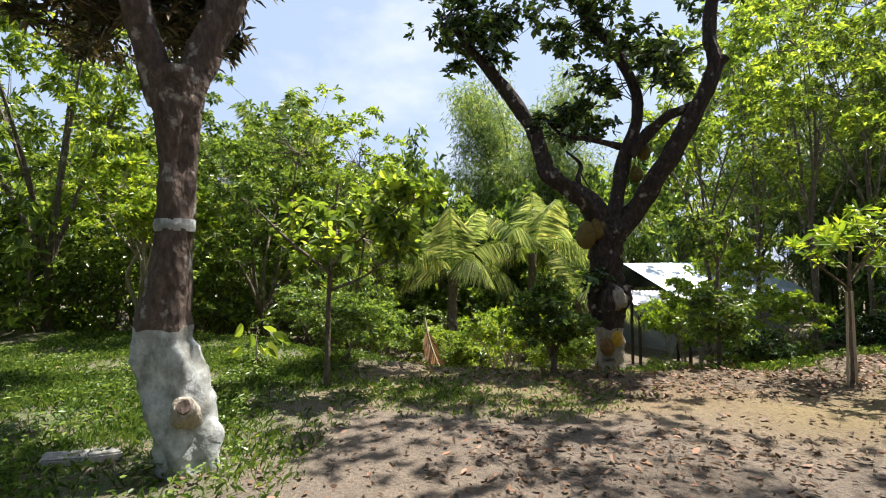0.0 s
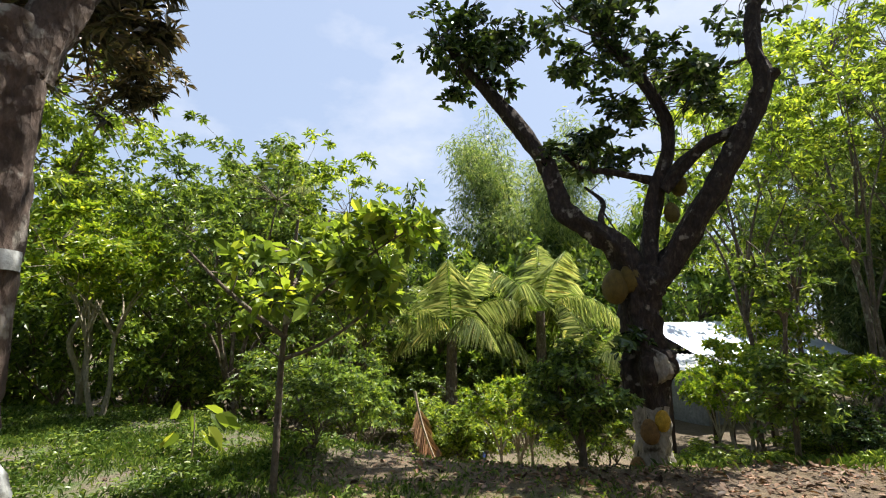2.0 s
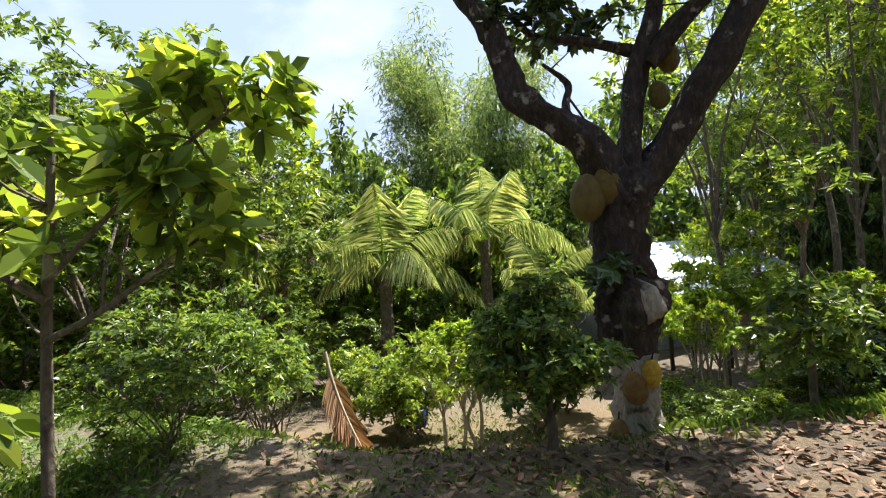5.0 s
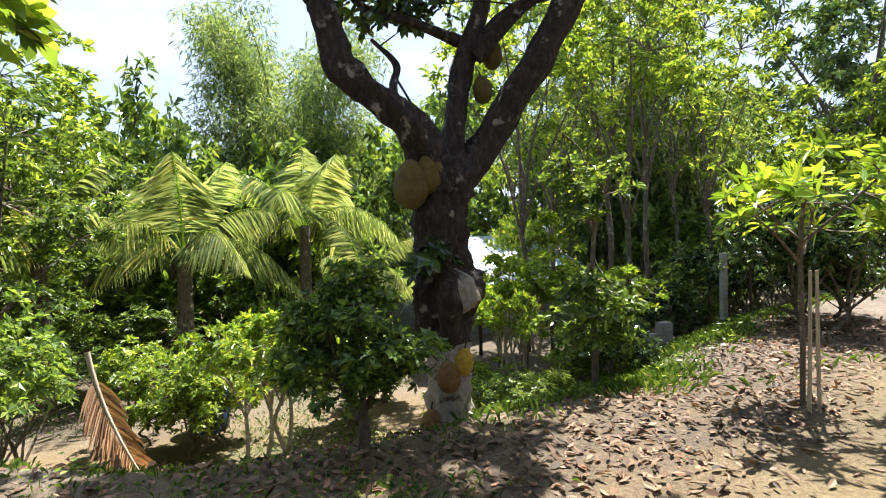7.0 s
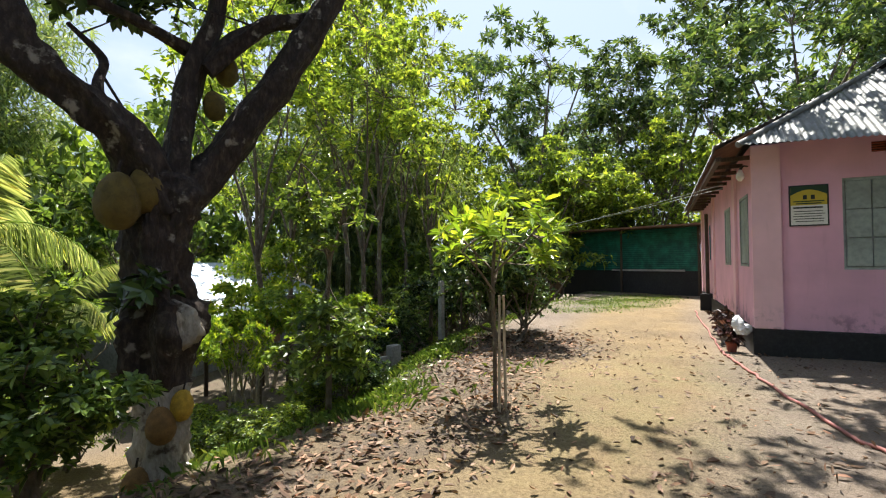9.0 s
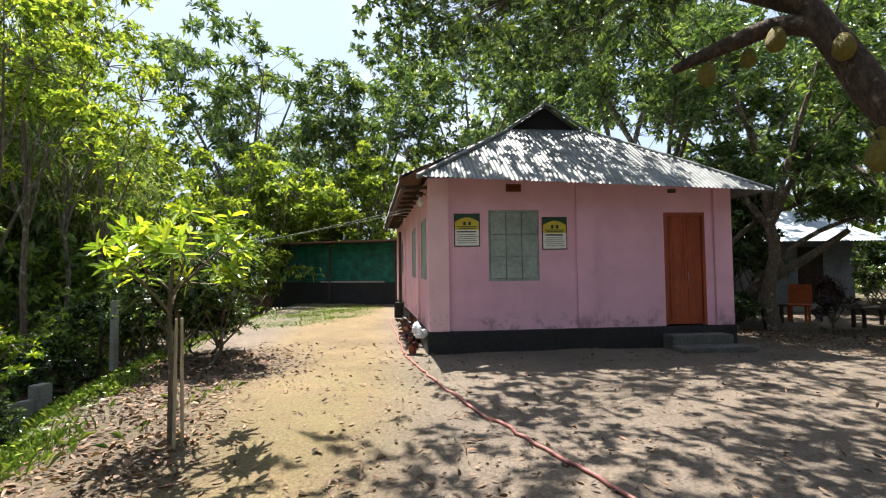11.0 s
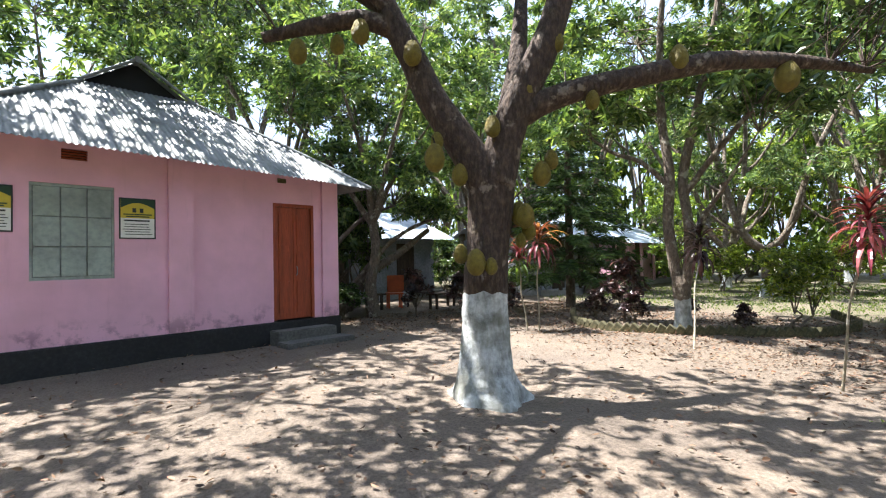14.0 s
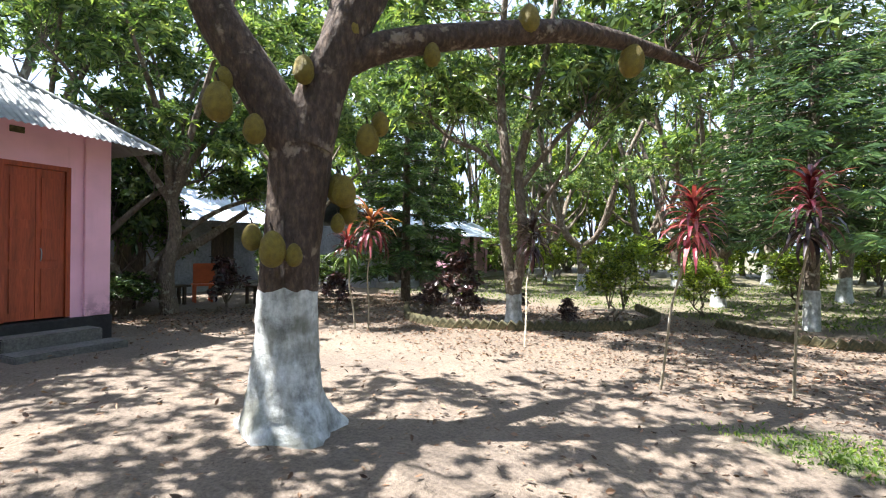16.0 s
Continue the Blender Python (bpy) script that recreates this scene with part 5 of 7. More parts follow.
grow("mango_tree", "dark two-stemmed mango tree with a whitewashed foot in the flower bed", "tree", on_ground(6.1, -6.15, -0.03),
     [([(0, 0, -0.1), (0, 0, 0.2), (0.0, 0.0, 0.5), (0.02, 0.0, 0.8), (0.05, 0.02, 1.0)], [0.19, 0.15, 0.14, 0.16, 0.12]),
      ([(0.04, 0.0, 0.72), (0.12, 0.02, 1.2), (0.2, 0.06, 2.0), (0.12, 0.1, 2.9), (0.25, 0.1, 4.0), (0.1, 0.3, 5.6), (-0.2, 0.4, 7.2)], [0.11, 0.105, 0.1, 0.095, 0.08, 0.06, 0.03]),
      ([(-0.03, 0.0, 0.72), (-0.12, -0.05, 1.2), (-0.13, -0.06, 1.9), (-0.02, -0.1, 2.8), (-0.2, -0.2, 3.8), (-0.5, -0.3, 5.2), (-0.7, -0.5, 6.8)], [0.11, 0.1, 0.09, 0.085, 0.075, 0.055, 0.025]),
      ([(0.15, 0.1, 2.7), (0.6, 0.3, 3.2), (1.2, 0.4, 3.5), (1.9, 0.7, 4.2)], [0.06, 0.05, 0.04, 0.015]),
      ([(-0.05, -0.1, 2.5), (-0.5, -0.2, 3.1), (-1.1, -0.5, 3.9), (-1.8, -0.7, 4.6)], [0.06, 0.05, 0.04, 0.015]),
      ([(-0.1, -0.05, 1.5), (-0.45, 0.1, 2.0), (-0.9, 0.2, 2.5), (-1.5, 0.3, 3.3)], [0.05, 0.045, 0.03, 0.012]),
      ([(0.2, 0.1, 4.0), (0.7, -0.4, 5.0), (1.3, -0.8, 6.0)], [0.06, 0.045, 0.02])],
     [(0.0, 0.0, 6.6, 2.9, 2.8, 2.0, 110), (1.4, 0.5, 4.3, 1.2, 1.1, 0.7, 34), (-1.5, -0.2, 4.2, 1.2, 1.2, 0.8, 38), (-0.3, -1.0, 4.8, 1.5, 1.2, 0.8, 34)],
     (0.4, 80, 0.2, 0.065, False), BARK_GREY, LEAF_MANGO, 0.56, "whitewashed orchard trees", 133, 0.06, 14)
row(orchard, [(3.65, -12.3, 1.0, 1.0), (11, -18, 1.1, 1.1), (1, -17, 1.1, 1.1), (9, -25, 1.2, 1.2), (-5, -16, 1.1, 1.1), (20, -25, 1.2, 1.2)])
row(orchard_tall, [(8.0, -14.2, 0.95, 1.0), (6, -19, 1.1, 1.1), (-1.6, -12.6, 0.9, 0.95), (3.4, -24, 1.2, 1.2), (-3, -22, 1.2, 1.2), (15, -24, 1.2, 1.2)])
row(midtree, [(2.2, -19.5, 0.62, 0.9), (12.5, -17.5, 0.6, 0.85), (-1.5, -17.6, 0.6, 0.9)], far_mid)
row(broad, [(23.4, 9.7, 0.82, 1.08), (22.6, 6.0, 0.5, 0.62), (24.4, 12.6, 0.7, 0.8), (0, -28, 1.0, 0.9), (5, -31, 1.1, 1.0), (10, -32, 1.1, 1.0), (-5, -29, 1.1, 1.0), (15, -30, 1.1, 1.0)], far_broad)
row(shrub, [(-0.5, 12.9, 0.5, 0.5), (0.6, 13.4, 0.55, 0.5), (1.6, 14.6, 0.6, 0.5), (-2.2, 14.0, 0.7, 0.6), (-1.6, 16.4, 0.9, 0.7), (0.4, 17.0, 0.9, 0.7), (3.0, 17.4, 0.9, 0.7), (-3.6, 16.6, 1.0, 0.9), (-7, 13, 1.2, 1.1), (-10.2, 13.2, 1.3, 1.1), (-12.5, 13.8, 1.4, 1.2), (-8.6, 15, 1.3, 1.2)], far_shrub)
row(limetree, [(-6.4, 9.6, 0.95, 0.95), (-7.6, 10.6, 1.1, 1.05), (5.0, 11.4, 0.5, 0.85), (5.9, 10.0, 0.6, 0.9), (6.6, 13.4, 0.8, 1.2)])
row(shrub, [(-3.4, 9.9, 0.85, 0.9), (-2.0, 9.6, 0.75, 1.1), (-2.6, 10.6, 0.9, 1.2), (6.4, 22.5, 2.0, 1.6), (3.0, 21.5, 1.8, 1.4), (-3.2, 23, 2.0, 1.5), (1.6, 18.4, 1.6, 1.4), (-1, 18.6, 1.6, 1.4), (-5, 18, 1.6, 1.5), (-6.8, 11.8, 1.2, 1.1), (-9, 11.6, 1.2, 1.1), (-11.4, 12.4, 1.3, 1.2), (3.4, 9.2, 0.42, 0.7), (6.4, 11.0, 0.75, 0.75), (3.4, 16.5, 1.1, 0.9)], far_shrub)
row(shrub, [(-14.5, 13, 1.6, 1.4), (-17, 10, 1.6, 1.5), (-12.8, 10.4, 1.2, 1.2), (-15, 17, 1.7, 1.6), (-8, 17, 1.6, 1.5), (-2, 21, 1.6, 1.5), (1, 20, 1.6, 1.5), (12.8, 16.2, 1.4, 1.3), (14, 16, 1.4, 1.3), (17.5, 13.2, 1.3, 1.2), (10.6, 12.4, 1.0, 1.0), (13, 13.6, 1.1, 1.1), (-18, 5, 1.6, 1.5)], far_shrub)
row(shrub, [(k * 4.3 - 18, -33 + (k % 3) * 1.3, 1.3, 1.0) for k in range(10)] + [(14 + k * 2.2, -20 - (k % 2) * 2, 1.5, 1.4) for k in range(5)] + [(22, -4 + 3.3 * k, 1.6, 1.5) for k in range(-3, 2)] + [(-16 + (k % 2), -20 + 4.2 * k, 1.6, 1.5) for k in range(5)], far_shrub)
row(limetree, [(4.5, 10.6, 0.72, 1.0), (3.75, 9.7, 0.46, 1.25), (0.43, 9.5, 0.58, 0.95), (0.8, 9.75, 0.55, 1.05)])
row(brightshrub, [(-0.9, 11.3, 0.7, 0.9), (0.1, 10.9, 0.62, 0.85), (-0.35, 10.95, 0.5, 0.8), (3.6, 9.8, 0.5, 0.75), (2.9, 9.6, 0.45, 0.7), (3.9, 8.9, 0.4, 0.6), (3.3, 8.5, 0.36, 0.55), (4.7, 9.5, 0.5, 0.7), (-0.4, 10.6, 0.7, 0.85), (1.7, 10.8, 0.7, 0.85), (2.4, 11.6, 0.7, 0.75), (5.0, 9.3, 0.5, 0.75), (22, 13, 1.6, 1.8), (18.6, 12.4, 1.0, 1.2), (25, 12, 1.3, 1.6), (4.9, -7.7, 0.75, 0.95), (3.6, -10.2, 0.7, 0.8), (2.0, -14, 0.9, 0.8), (-1, -13, 1.0, 0.8), (6.5, -17, 1.1, 0.8), (10, -15.6, 0.9, 0.8), (0, -20, 1.2, 0.9), (5, -22, 1.3, 1.0), (12, -21, 1.3, 1.0)])
row(darkshrub, [(13.6, -2.6, 1.2, 1.5), (14.4, -2.2, 1.1, 1.6), (12.2, -1.9, 0.6, 0.7), (15.2, -7.6, 1.0, 1.0), (12.6, -7.4, 0.7, 0.8), (7.6, 7.95, 1.0, 1.0), (8.6, 8.4, 0.7, 0.8), (4.6, 8.5, 0.5, 0.8), (9.5, 10.6, 0.9, 1.0), (11.5, 11.6, 1.0, 1.0), (8.6, 11.6, 0.9, 0.8), (13.5, 12.6, 1.1, 1.1)])
far_ring = [(34 * math.cos(a) + 4, 34 * math.sin(a), S.uniform(1.1, 1.4), S.uniform(0.9, 1.1)) for a in [k * 0.262 + S.uniform(-0.08, 0.08) for k in range(24)] if not 1.5 < a < 2.12 and not 4.3 < a < 5.0]
row(far_shrub, [(29 * math.cos(a) + 4, 29 * math.sin(a), S.uniform(1.9, 2.4), S.uniform(1.5, 2.0)) for a in [k * 0.13 for k in range(48)]])
row(far_shrub, [(-13 + 2.1 * k, 19.4 + 1.3 * (k % 2), S.uniform(1.2, 1.5), S.uniform(1.3, 1.6)) for k in range(12)] + [(-15 + 2.2 * k, 23.2 + 0.9 * (k % 2), S.uniform(1.5, 1.8), S.uniform(1.2, 1.5)) for k in range(8)] + [(-4.6, 17.9, 1.1, 1.0), (-2.9, 18.2, 1.2, 1.0), (-0.6, 18.0, 1.1, 0.9), (1.3, 18.6, 1.2, 1.1), (3.2, 19.0, 1.2, 1.1)] + [(-13.5, 7, 1.6, 1.5), (-14, 4.5, 1.6, 1.6), (-10.5, 9.6, 1.3, 1.2), (-12, 6, 1.2, 1.2)])
row(far_mango, far_ring[::2])
row(far_broad, far_ring[1::2])

# leaning mango beside the outbuilding
grow("mango_tree", "leaning mango tree with pale low limbs beside the outbuilding", "tree", on_ground(12.4, -1.9, -0.03),
     [([(0, 0, -0.1), (0.0, -0.3, 0.5), (-0.1, -0.9, 1.1), (-0.2, -1.7, 1.6), (-0.2, -2.6, 2.2)], [0.16, 0.13, 0.11, 0.09, 0.06]),
      ([(0, -0.2, 0.4), (0.1, 0.2, 1.4), (0.2, 0.3, 2.6), (0.3, 0.2, 3.8)], [0.12, 0.1, 0.08, 0.05]),
      ([(0, -0.4, 0.7), (-0.3, -1.2, 1.7), (-0.4, -1.9, 2.2), (-0.4, -2.7, 2.5)], [0.08, 0.06, 0.05, 0.03]),
      ([(0.1, 0.2, 1.5), (-0.2, -0.6, 2.4), (-0.3, -1.5, 2.8)], [0.06, 0.05, 0.03])],
     [(0.0, -0.6, 3.6, 1.9, 2.2, 0.9, 70), (-0.3, -2.4, 2.7, 0.9, 0.9, 0.35, 18)], (0.34, 90, 0.18, 0.06, False), BARK_GREY, LEAF_MANGO, seed=131)

# citrus bush in front of the old jackfruit tree
grow("citrus_bush", "rounded citrus bush with small glossy leaves on one stem", "shrub", on_ground(1.12, 7.0, -0.02),
     [([(0, 0, -0.05), (0.01, 0, 0.15), (0.0, 0.02, 0.34)], [0.05, 0.04, 0.035]), ([(0, 0, 0.2), (-0.12, 0.0, 0.45), (-0.25, 0.05, 0.7)], [0.025, 0.02, 0.01]), ([(0, 0, 0.25), (0.15, 0.03, 0.5), (0.28, -0.05, 0.75)], [0.025, 0.02, 0.01]), ([(0, 0, 0.3), (0.02, 0.0, 0.65), (0.0, 0.05, 1.0)], [0.025, 0.02, 0.01])],
     [(-0.1, 0, 0.72, 0.42, 0.42, 0.42, 46), (-0.32, 0.05, 0.62, 0.26, 0.28, 0.22, 12), (0.28, 0, 0.62, 0.27, 0.3, 0.3, 16), (0.05, 0.05, 1.12, 0.26, 0.24, 0.24, 14), (-0.3, 0.0, 1.0, 0.22, 0.22, 0.2, 9)], (0.15, 82, 0.062, 0.031, True), BARK_GREY, LEAF_MID, seed=41)

# slender tree on the slope, leafy from the foot
grow("young_tree", "slender young tree with dense dark leaves from the foot up", "tree", on_ground(3.6, 7.6, -0.02),
     [([(0, 0, -0.05), (0.01, 0, 0.5), (0.0, 0.02, 1.1), (0.03, 0.0, 1.7)], [0.035, 0.03, 0.024, 0.018]), ([(0.02, 0, 1.6), (0.2, 0.05, 2.0), (0.36, 0.1, 2.5)], [0.016, 0.012, 0.006]), ([(0.02, 0, 1.6), (-0.12, 0.05, 2.05), (-0.25, 0.1, 2.6)], [0.016, 0.012, 0.006])],
     [(0.0, 0, 0.75, 0.46, 0.45, 0.5, 46), (0.05, 0.05, 2.1, 0.42, 0.4, 0.45, 22)], (0.16, 50, 0.085, 0.038, True), BARK_GREY, LEAF_MID, seed=43)
place(shrub, -2.0, 7.3, 40, 0.55, 0.8)

# young jackfruit tree with large leaves near the path
TS = on_ground(-1.75, 5.95, -0.02)
grow("young_jackfruit_tree", "young jackfruit tree with large glossy leaves on a thin pale trunk", "tree", TS,
     [([(0, 0, -0.05), (0.02, 0.0, 0.6), (0.03, 0.02, 1.2), (0.1, 0.0, 1.9), (0.15, 0, 2.5)], [0.032, 0.028, 0.026, 0.022, 0.012]),
      ([(0.06, 0, 1.5), (0.5, -0.1, 1.85), (0.95, -0.2, 2.15), (1.3, -0.25, 2.35)], [0.016, 0.012, 0.009, 0.005]),
      ([(0.06, 0, 1.4), (-0.4, -0.15, 1.8), (-0.8, -0.2, 2.2)], [0.025, 0.02, 0.01]),
      ([(0.1, 0, 1.8), (0.15, 0.3, 2.2), (0.3, 0.5, 2.6)], [0.02, 0.015, 0.01]),
      ([(0.05, 0, 1.2), (0.5, -0.25, 1.35), (0.9, -0.3, 1.6)], [0.02, 0.015, 0.008])],
     [(0.1, 0, 1.95, 1.05, 0.6, 0.55, 30), (1.1, -0.18, 2.38, 0.34, 0.24, 0.14, 9), (0.7, -0.2, 1.7, 0.5, 0.3, 0.35, 10)], (0.2, 26, 0.15, 0.075, True), BARK_GREY, LEAF_BRIGHT, seed=51)

# small tree with pale-lime leaves tied to two stakes
grow("young_tree", "young tree with yellow-green whorled leaves at the path's edge", "tree", on_ground(4.4, 6.12, -0.02),
     [([(0, 0, -0.05), (0.01, 0, 0.6), (0.02, 0.02, 1.2), (0.03, 0, 1.6)], [0.022, 0.02, 0.018, 0.014]),
      ([(0.02, 0, 1.2), (0.3, 0.1, 1.5), (0.5, 0.15, 1.75)], [0.012, 0.01, 0.006]), ([(0.02, 0, 1.1), (-0.28, 0.0, 1.35), (-0.45, 0.05, 1.5)], [0.012, 0.01, 0.006]),
      ([(0.02, 0, 1.3), (0.1, -0.25, 1.55), (0.2, -0.4, 1.75)], [0.012, 0.01, 0.006]), ([(0.02, 0, 1.3), (-0.05, 0.3, 1.6), (-0.1, 0.45, 1.75)], [0.012, 0.01, 0.006])],
     [(0.08, 0.0, 1.58, 0.72, 0.7, 0.42, 32)], (0.14, 20, 0.16, 0.045, True), BARK_GREY, LEAF_LIME, seed=61)
for dx, dy, lean in ((-0.06, -0.06, 0.012), (0.03, -0.08, -0.012)):
    stake = thing("stake", Matrix.Translation(on_ground(4.31 + dx, 6.04 + dy, -0.05)), "pale bamboo stake beside the young tree", "stake", "stakes of the young tree")
    sg = Geo()
    tube(sg, [(0, 0, 0), (lean, 0, 0.4), (lean * 1.5, 0.0, 0.75), (lean * 2, 0, 1.12)], [0.014, 0.014, 0.013, 0.012], 8)
    part("pole", sg, STAKE_WOOD, stake, "", True)

# broad-leaved seedling at the edge of the grass
seed_plant = thing("seedling", Matrix.Translation(on_ground(-3.15, 7.0, 0)), "broad-leaved light green seedling", "plant")
sg = Geo()
tube(sg, [(0, 0, 0), (0.02, 0, 0.25), (0.0, 0.02, 0.5)], [0.012, 0.01, 0.006], 6)
part("stem", sg, BARK_PALE, seed_plant, "", True)
rg = np.random.default_rng(9)
lg = Geo()
b = np.column_stack([rg.uniform(-0.3, 0.3, 13), rg.uniform(-0.2, 0.2, 13), rg.uniform(0.2, 0.6, 13)])
leaves(lg, b, np.column_stack([b[:, :2] * 2, rg.uniform(-0.5, 0.1, 13)]) + 0.01, rg.standard_normal((13, 3)), 0.27, 0.17, 0.15, 0.25, True)
part("foliage", lg, LEAF_BRIGHT, seed_plant)


# ---- palms ----
def frond(geo_rib, geo_leaf, rng, base, az, length, lift, sag, leaflets=74, leaf_len=0.78, hang=0.75):
    h = np.array([math.cos(az), math.sin(az), 0])
    s = np.linspace(0, 1, 9)
    pts = np.array(base) + h * (length * s * np.cos(lift * (1 - 0.2 * s)))[:, None] + np.array([0, 0, 1.0]) * (length * (s * math.sin(lift) - sag * s ** 2.2))[:, None]
    tube(geo_rib, pts, np.linspace(0.022, 0.004, 9), 5, per=2, caps=False)
    line = smooth_line(pts, 8)
    k = np.linspace(0.2, 0.995, leaflets)
    idx = (k * (len(line) - 1)).astype(int)
    p = line[idx]
    d = unit(np.gradient(line, axis=0)[idx])
    side = unit(np.cross(d, [0, 0, 1.0]))
    for sg in (-1, 1):
        hangs = 0.2 + hang * np.clip(1 - d[:, 2:3], 0, 1)
        way = side * sg * 0.7 + d * 0.5 - np.array([0, 0, 1.0]) * hangs + rng.normal(0, 0.07, p.shape)
        ln = leaf_len * np.sin(np.pi * np.clip(0.15 + 0.8 * k, 0, 1)) ** 0.7
        leaves(geo_leaf, p, way, np.cross(way, [0, 0, 1.0]) + rng.normal(0, 0.1, p.shape), ln * rng.uniform(0.8, 1.1, len(p)), 0.021, 0.3, 0.3, True)


def palm(at, size, seed, n=11, turn=0.0, bole=1.9):
    rng = np.random.default_rng(seed)
    t = thing("coconut_palm", Matrix.Translation(at) @ Matrix.Diagonal((size, size, size, 1)), "young coconut palm with arching yellow-green fronds", "palm", "coconut palms below the bank")
    tg = Geo()
    tube(tg, [(0, 0, -0.1), (0, 0, 0.5), (0.03, 0, bole + 0.1)], [0.2, 0.16, 0.12], 12, 0.1, rng)
    part("trunk", tg, BARK_GREY, t, "", True)
    for k in range(n):
        r, l = Geo(), Geo()
        young = k / n
        frond(r, l, rng, (0.02, 0, bole), turn + k * 2.4 + rng.uniform(-0.2, 0.2), rng.uniform(2.2, 2.9), 1.5 - 0.85 * (1 - young) - rng.uniform(0, 0.12), 0.98 - 0.86 * young)
        f = part("frond", l, LEAF_PALM, t)
        part("rib", r, LEAF_LIME, f, "", True)
    return t


palm(on_ground(-0.75, 14.5, 0.0), 1.0, 71, 9, 0.4, 2.5)
palm(on_ground(1.75, 16.3, 0.0), 1.1, 72, 9, 1.1, 2.75)
palm(on_ground(-3.3, 15.2, 0.0), 1.05, 73, 8, 2.2, 2.6)
palm(on_ground(2.9, 14.6, 0.0), 0.75, 74, 7, 0.2, 2.3)
palm(on_ground(-7.0, 17.5, 0.0), 1.25, 75, 11, 0.2, 5.2)
dead = thing("palm_frond", Matrix.Translation(on_ground(-0.85, 8.5, 0.0)), "dry brown palm frond hanging by a shrub", "frond")
r, l = Geo(), Geo()
frond(r, l, np.random.default_rng(3), (0, 0, 1.15), -0.4, 1.25, -1.4, 0.0, 70, 0.34, -0.1)
part("blade", l, FROND_DEAD, dead)
part("rib", r, STAKE_WOOD, dead, "", True)


# ---- bamboo ----
def bamboo(at, height, spread, n, seed, leaves_per=420):
    rng = np.random.default_rng(seed)
    t = thing("bamboo_clump", Matrix.Translation(at), "tall feathery grey-green bamboo clump", "bamboo", "bamboo clumps")
    g, cs = Geo(), []
    for k in range(n):
        a, r = rng.uniform(0, 6.3), spread * rng.uniform(0.1, 0.6)
        b = np.array([math.cos(a) * r * 0.4, math.sin(a) * r * 0.4, -0.1])
        hgt = height * rng.uniform(0.6, 1.0)
        out = np.array([math.cos(a), math.sin(a), 0]) * spread
        pts = [b, b + out * 0.15 + [0, 0, hgt * 0.4], b + out * 0.45 + [0, 0, hgt * 0.78], b + out * 1.0 + [0, 0, hgt * 0.96]]
        line = tube(g, pts, [0.05, 0.045, 0.03, 0.01], 6, per=4, caps=False)
        cs += [line[j, :3] + rng.normal(0, 0.35, 3) for j in range(3, len(line)) for _ in range(3)]
    tagged(part("bamboo_stem", g, LEAF_BAMBOO, t, "", True), kind="stuff")
    fg = Geo()
    foliage(fg, rng, np.array(cs), 0.7, 2 * leaves_per * n / len(cs), 0.27, 0.05, False, 0.45, 0.5, 0.7, 0.7, 0)
    tagged(part("foliage", fg, LEAF_BAMBOO, t), kind="stuff")
    return t


bamboo(on_ground(2.3, 23.5), 12.0, 2.7, 34, 81, 700)
bamboo(on_ground(5.8, 25.0), 8.0, 2.4, 22, 82, 480)
bamboo(on_ground(14.2, 17.0), 9.5, 2.4, 24, 83, 560)
bamboo(on_ground(12.6, 18.2), 10.0, 2.6, 24, 84, 560)


# ---- red cordylines in the yard ----
def straps(geo, base, az, el, length, width, bend, segs=5):
    """Long arching leaf blades that bend over towards the tip."""
    n = len(az)
    h = np.column_stack([np.cos(az), np.sin(az), np.zeros(n)])
    side = np.column_stack([-np.sin(az), np.cos(az), np.zeros(n)])
    p = base.copy()
    rows = []
    for k in range(segs + 1):
        s = k / segs
        w = (width * (0.35 + 1.6 * s) if s < 0.4 else width * 1.0 * (1 - ((s - 0.4) / 0.6) ** 1.7))[:, None] * 0.5 + 0.001
        a = el - bend * s * 1.3
        tilt = np.array([0, 0, 1.0]) * w * 0.35
        rows.append(np.stack([p - side * w + tilt, p, p + side * w + tilt], 1))
        p = p + (h * np.cos(a)[:, None] + np.array([0, 0, 1.0]) * np.sin(a)[:, None]) * (length / segs)[:, None]
    v = np.stack(rows, 1)
    q = np.array([(3 * k + i, 3 * k + i + 1, 3 * k + i + 4, 3 * k + i + 3) for k in range(segs) for i in range(2)])
    geo.add(v.reshape(-1, 3), (np.arange(n)[:, None, None] * 3 * (segs + 1) + q[None]).reshape(-1, 4))


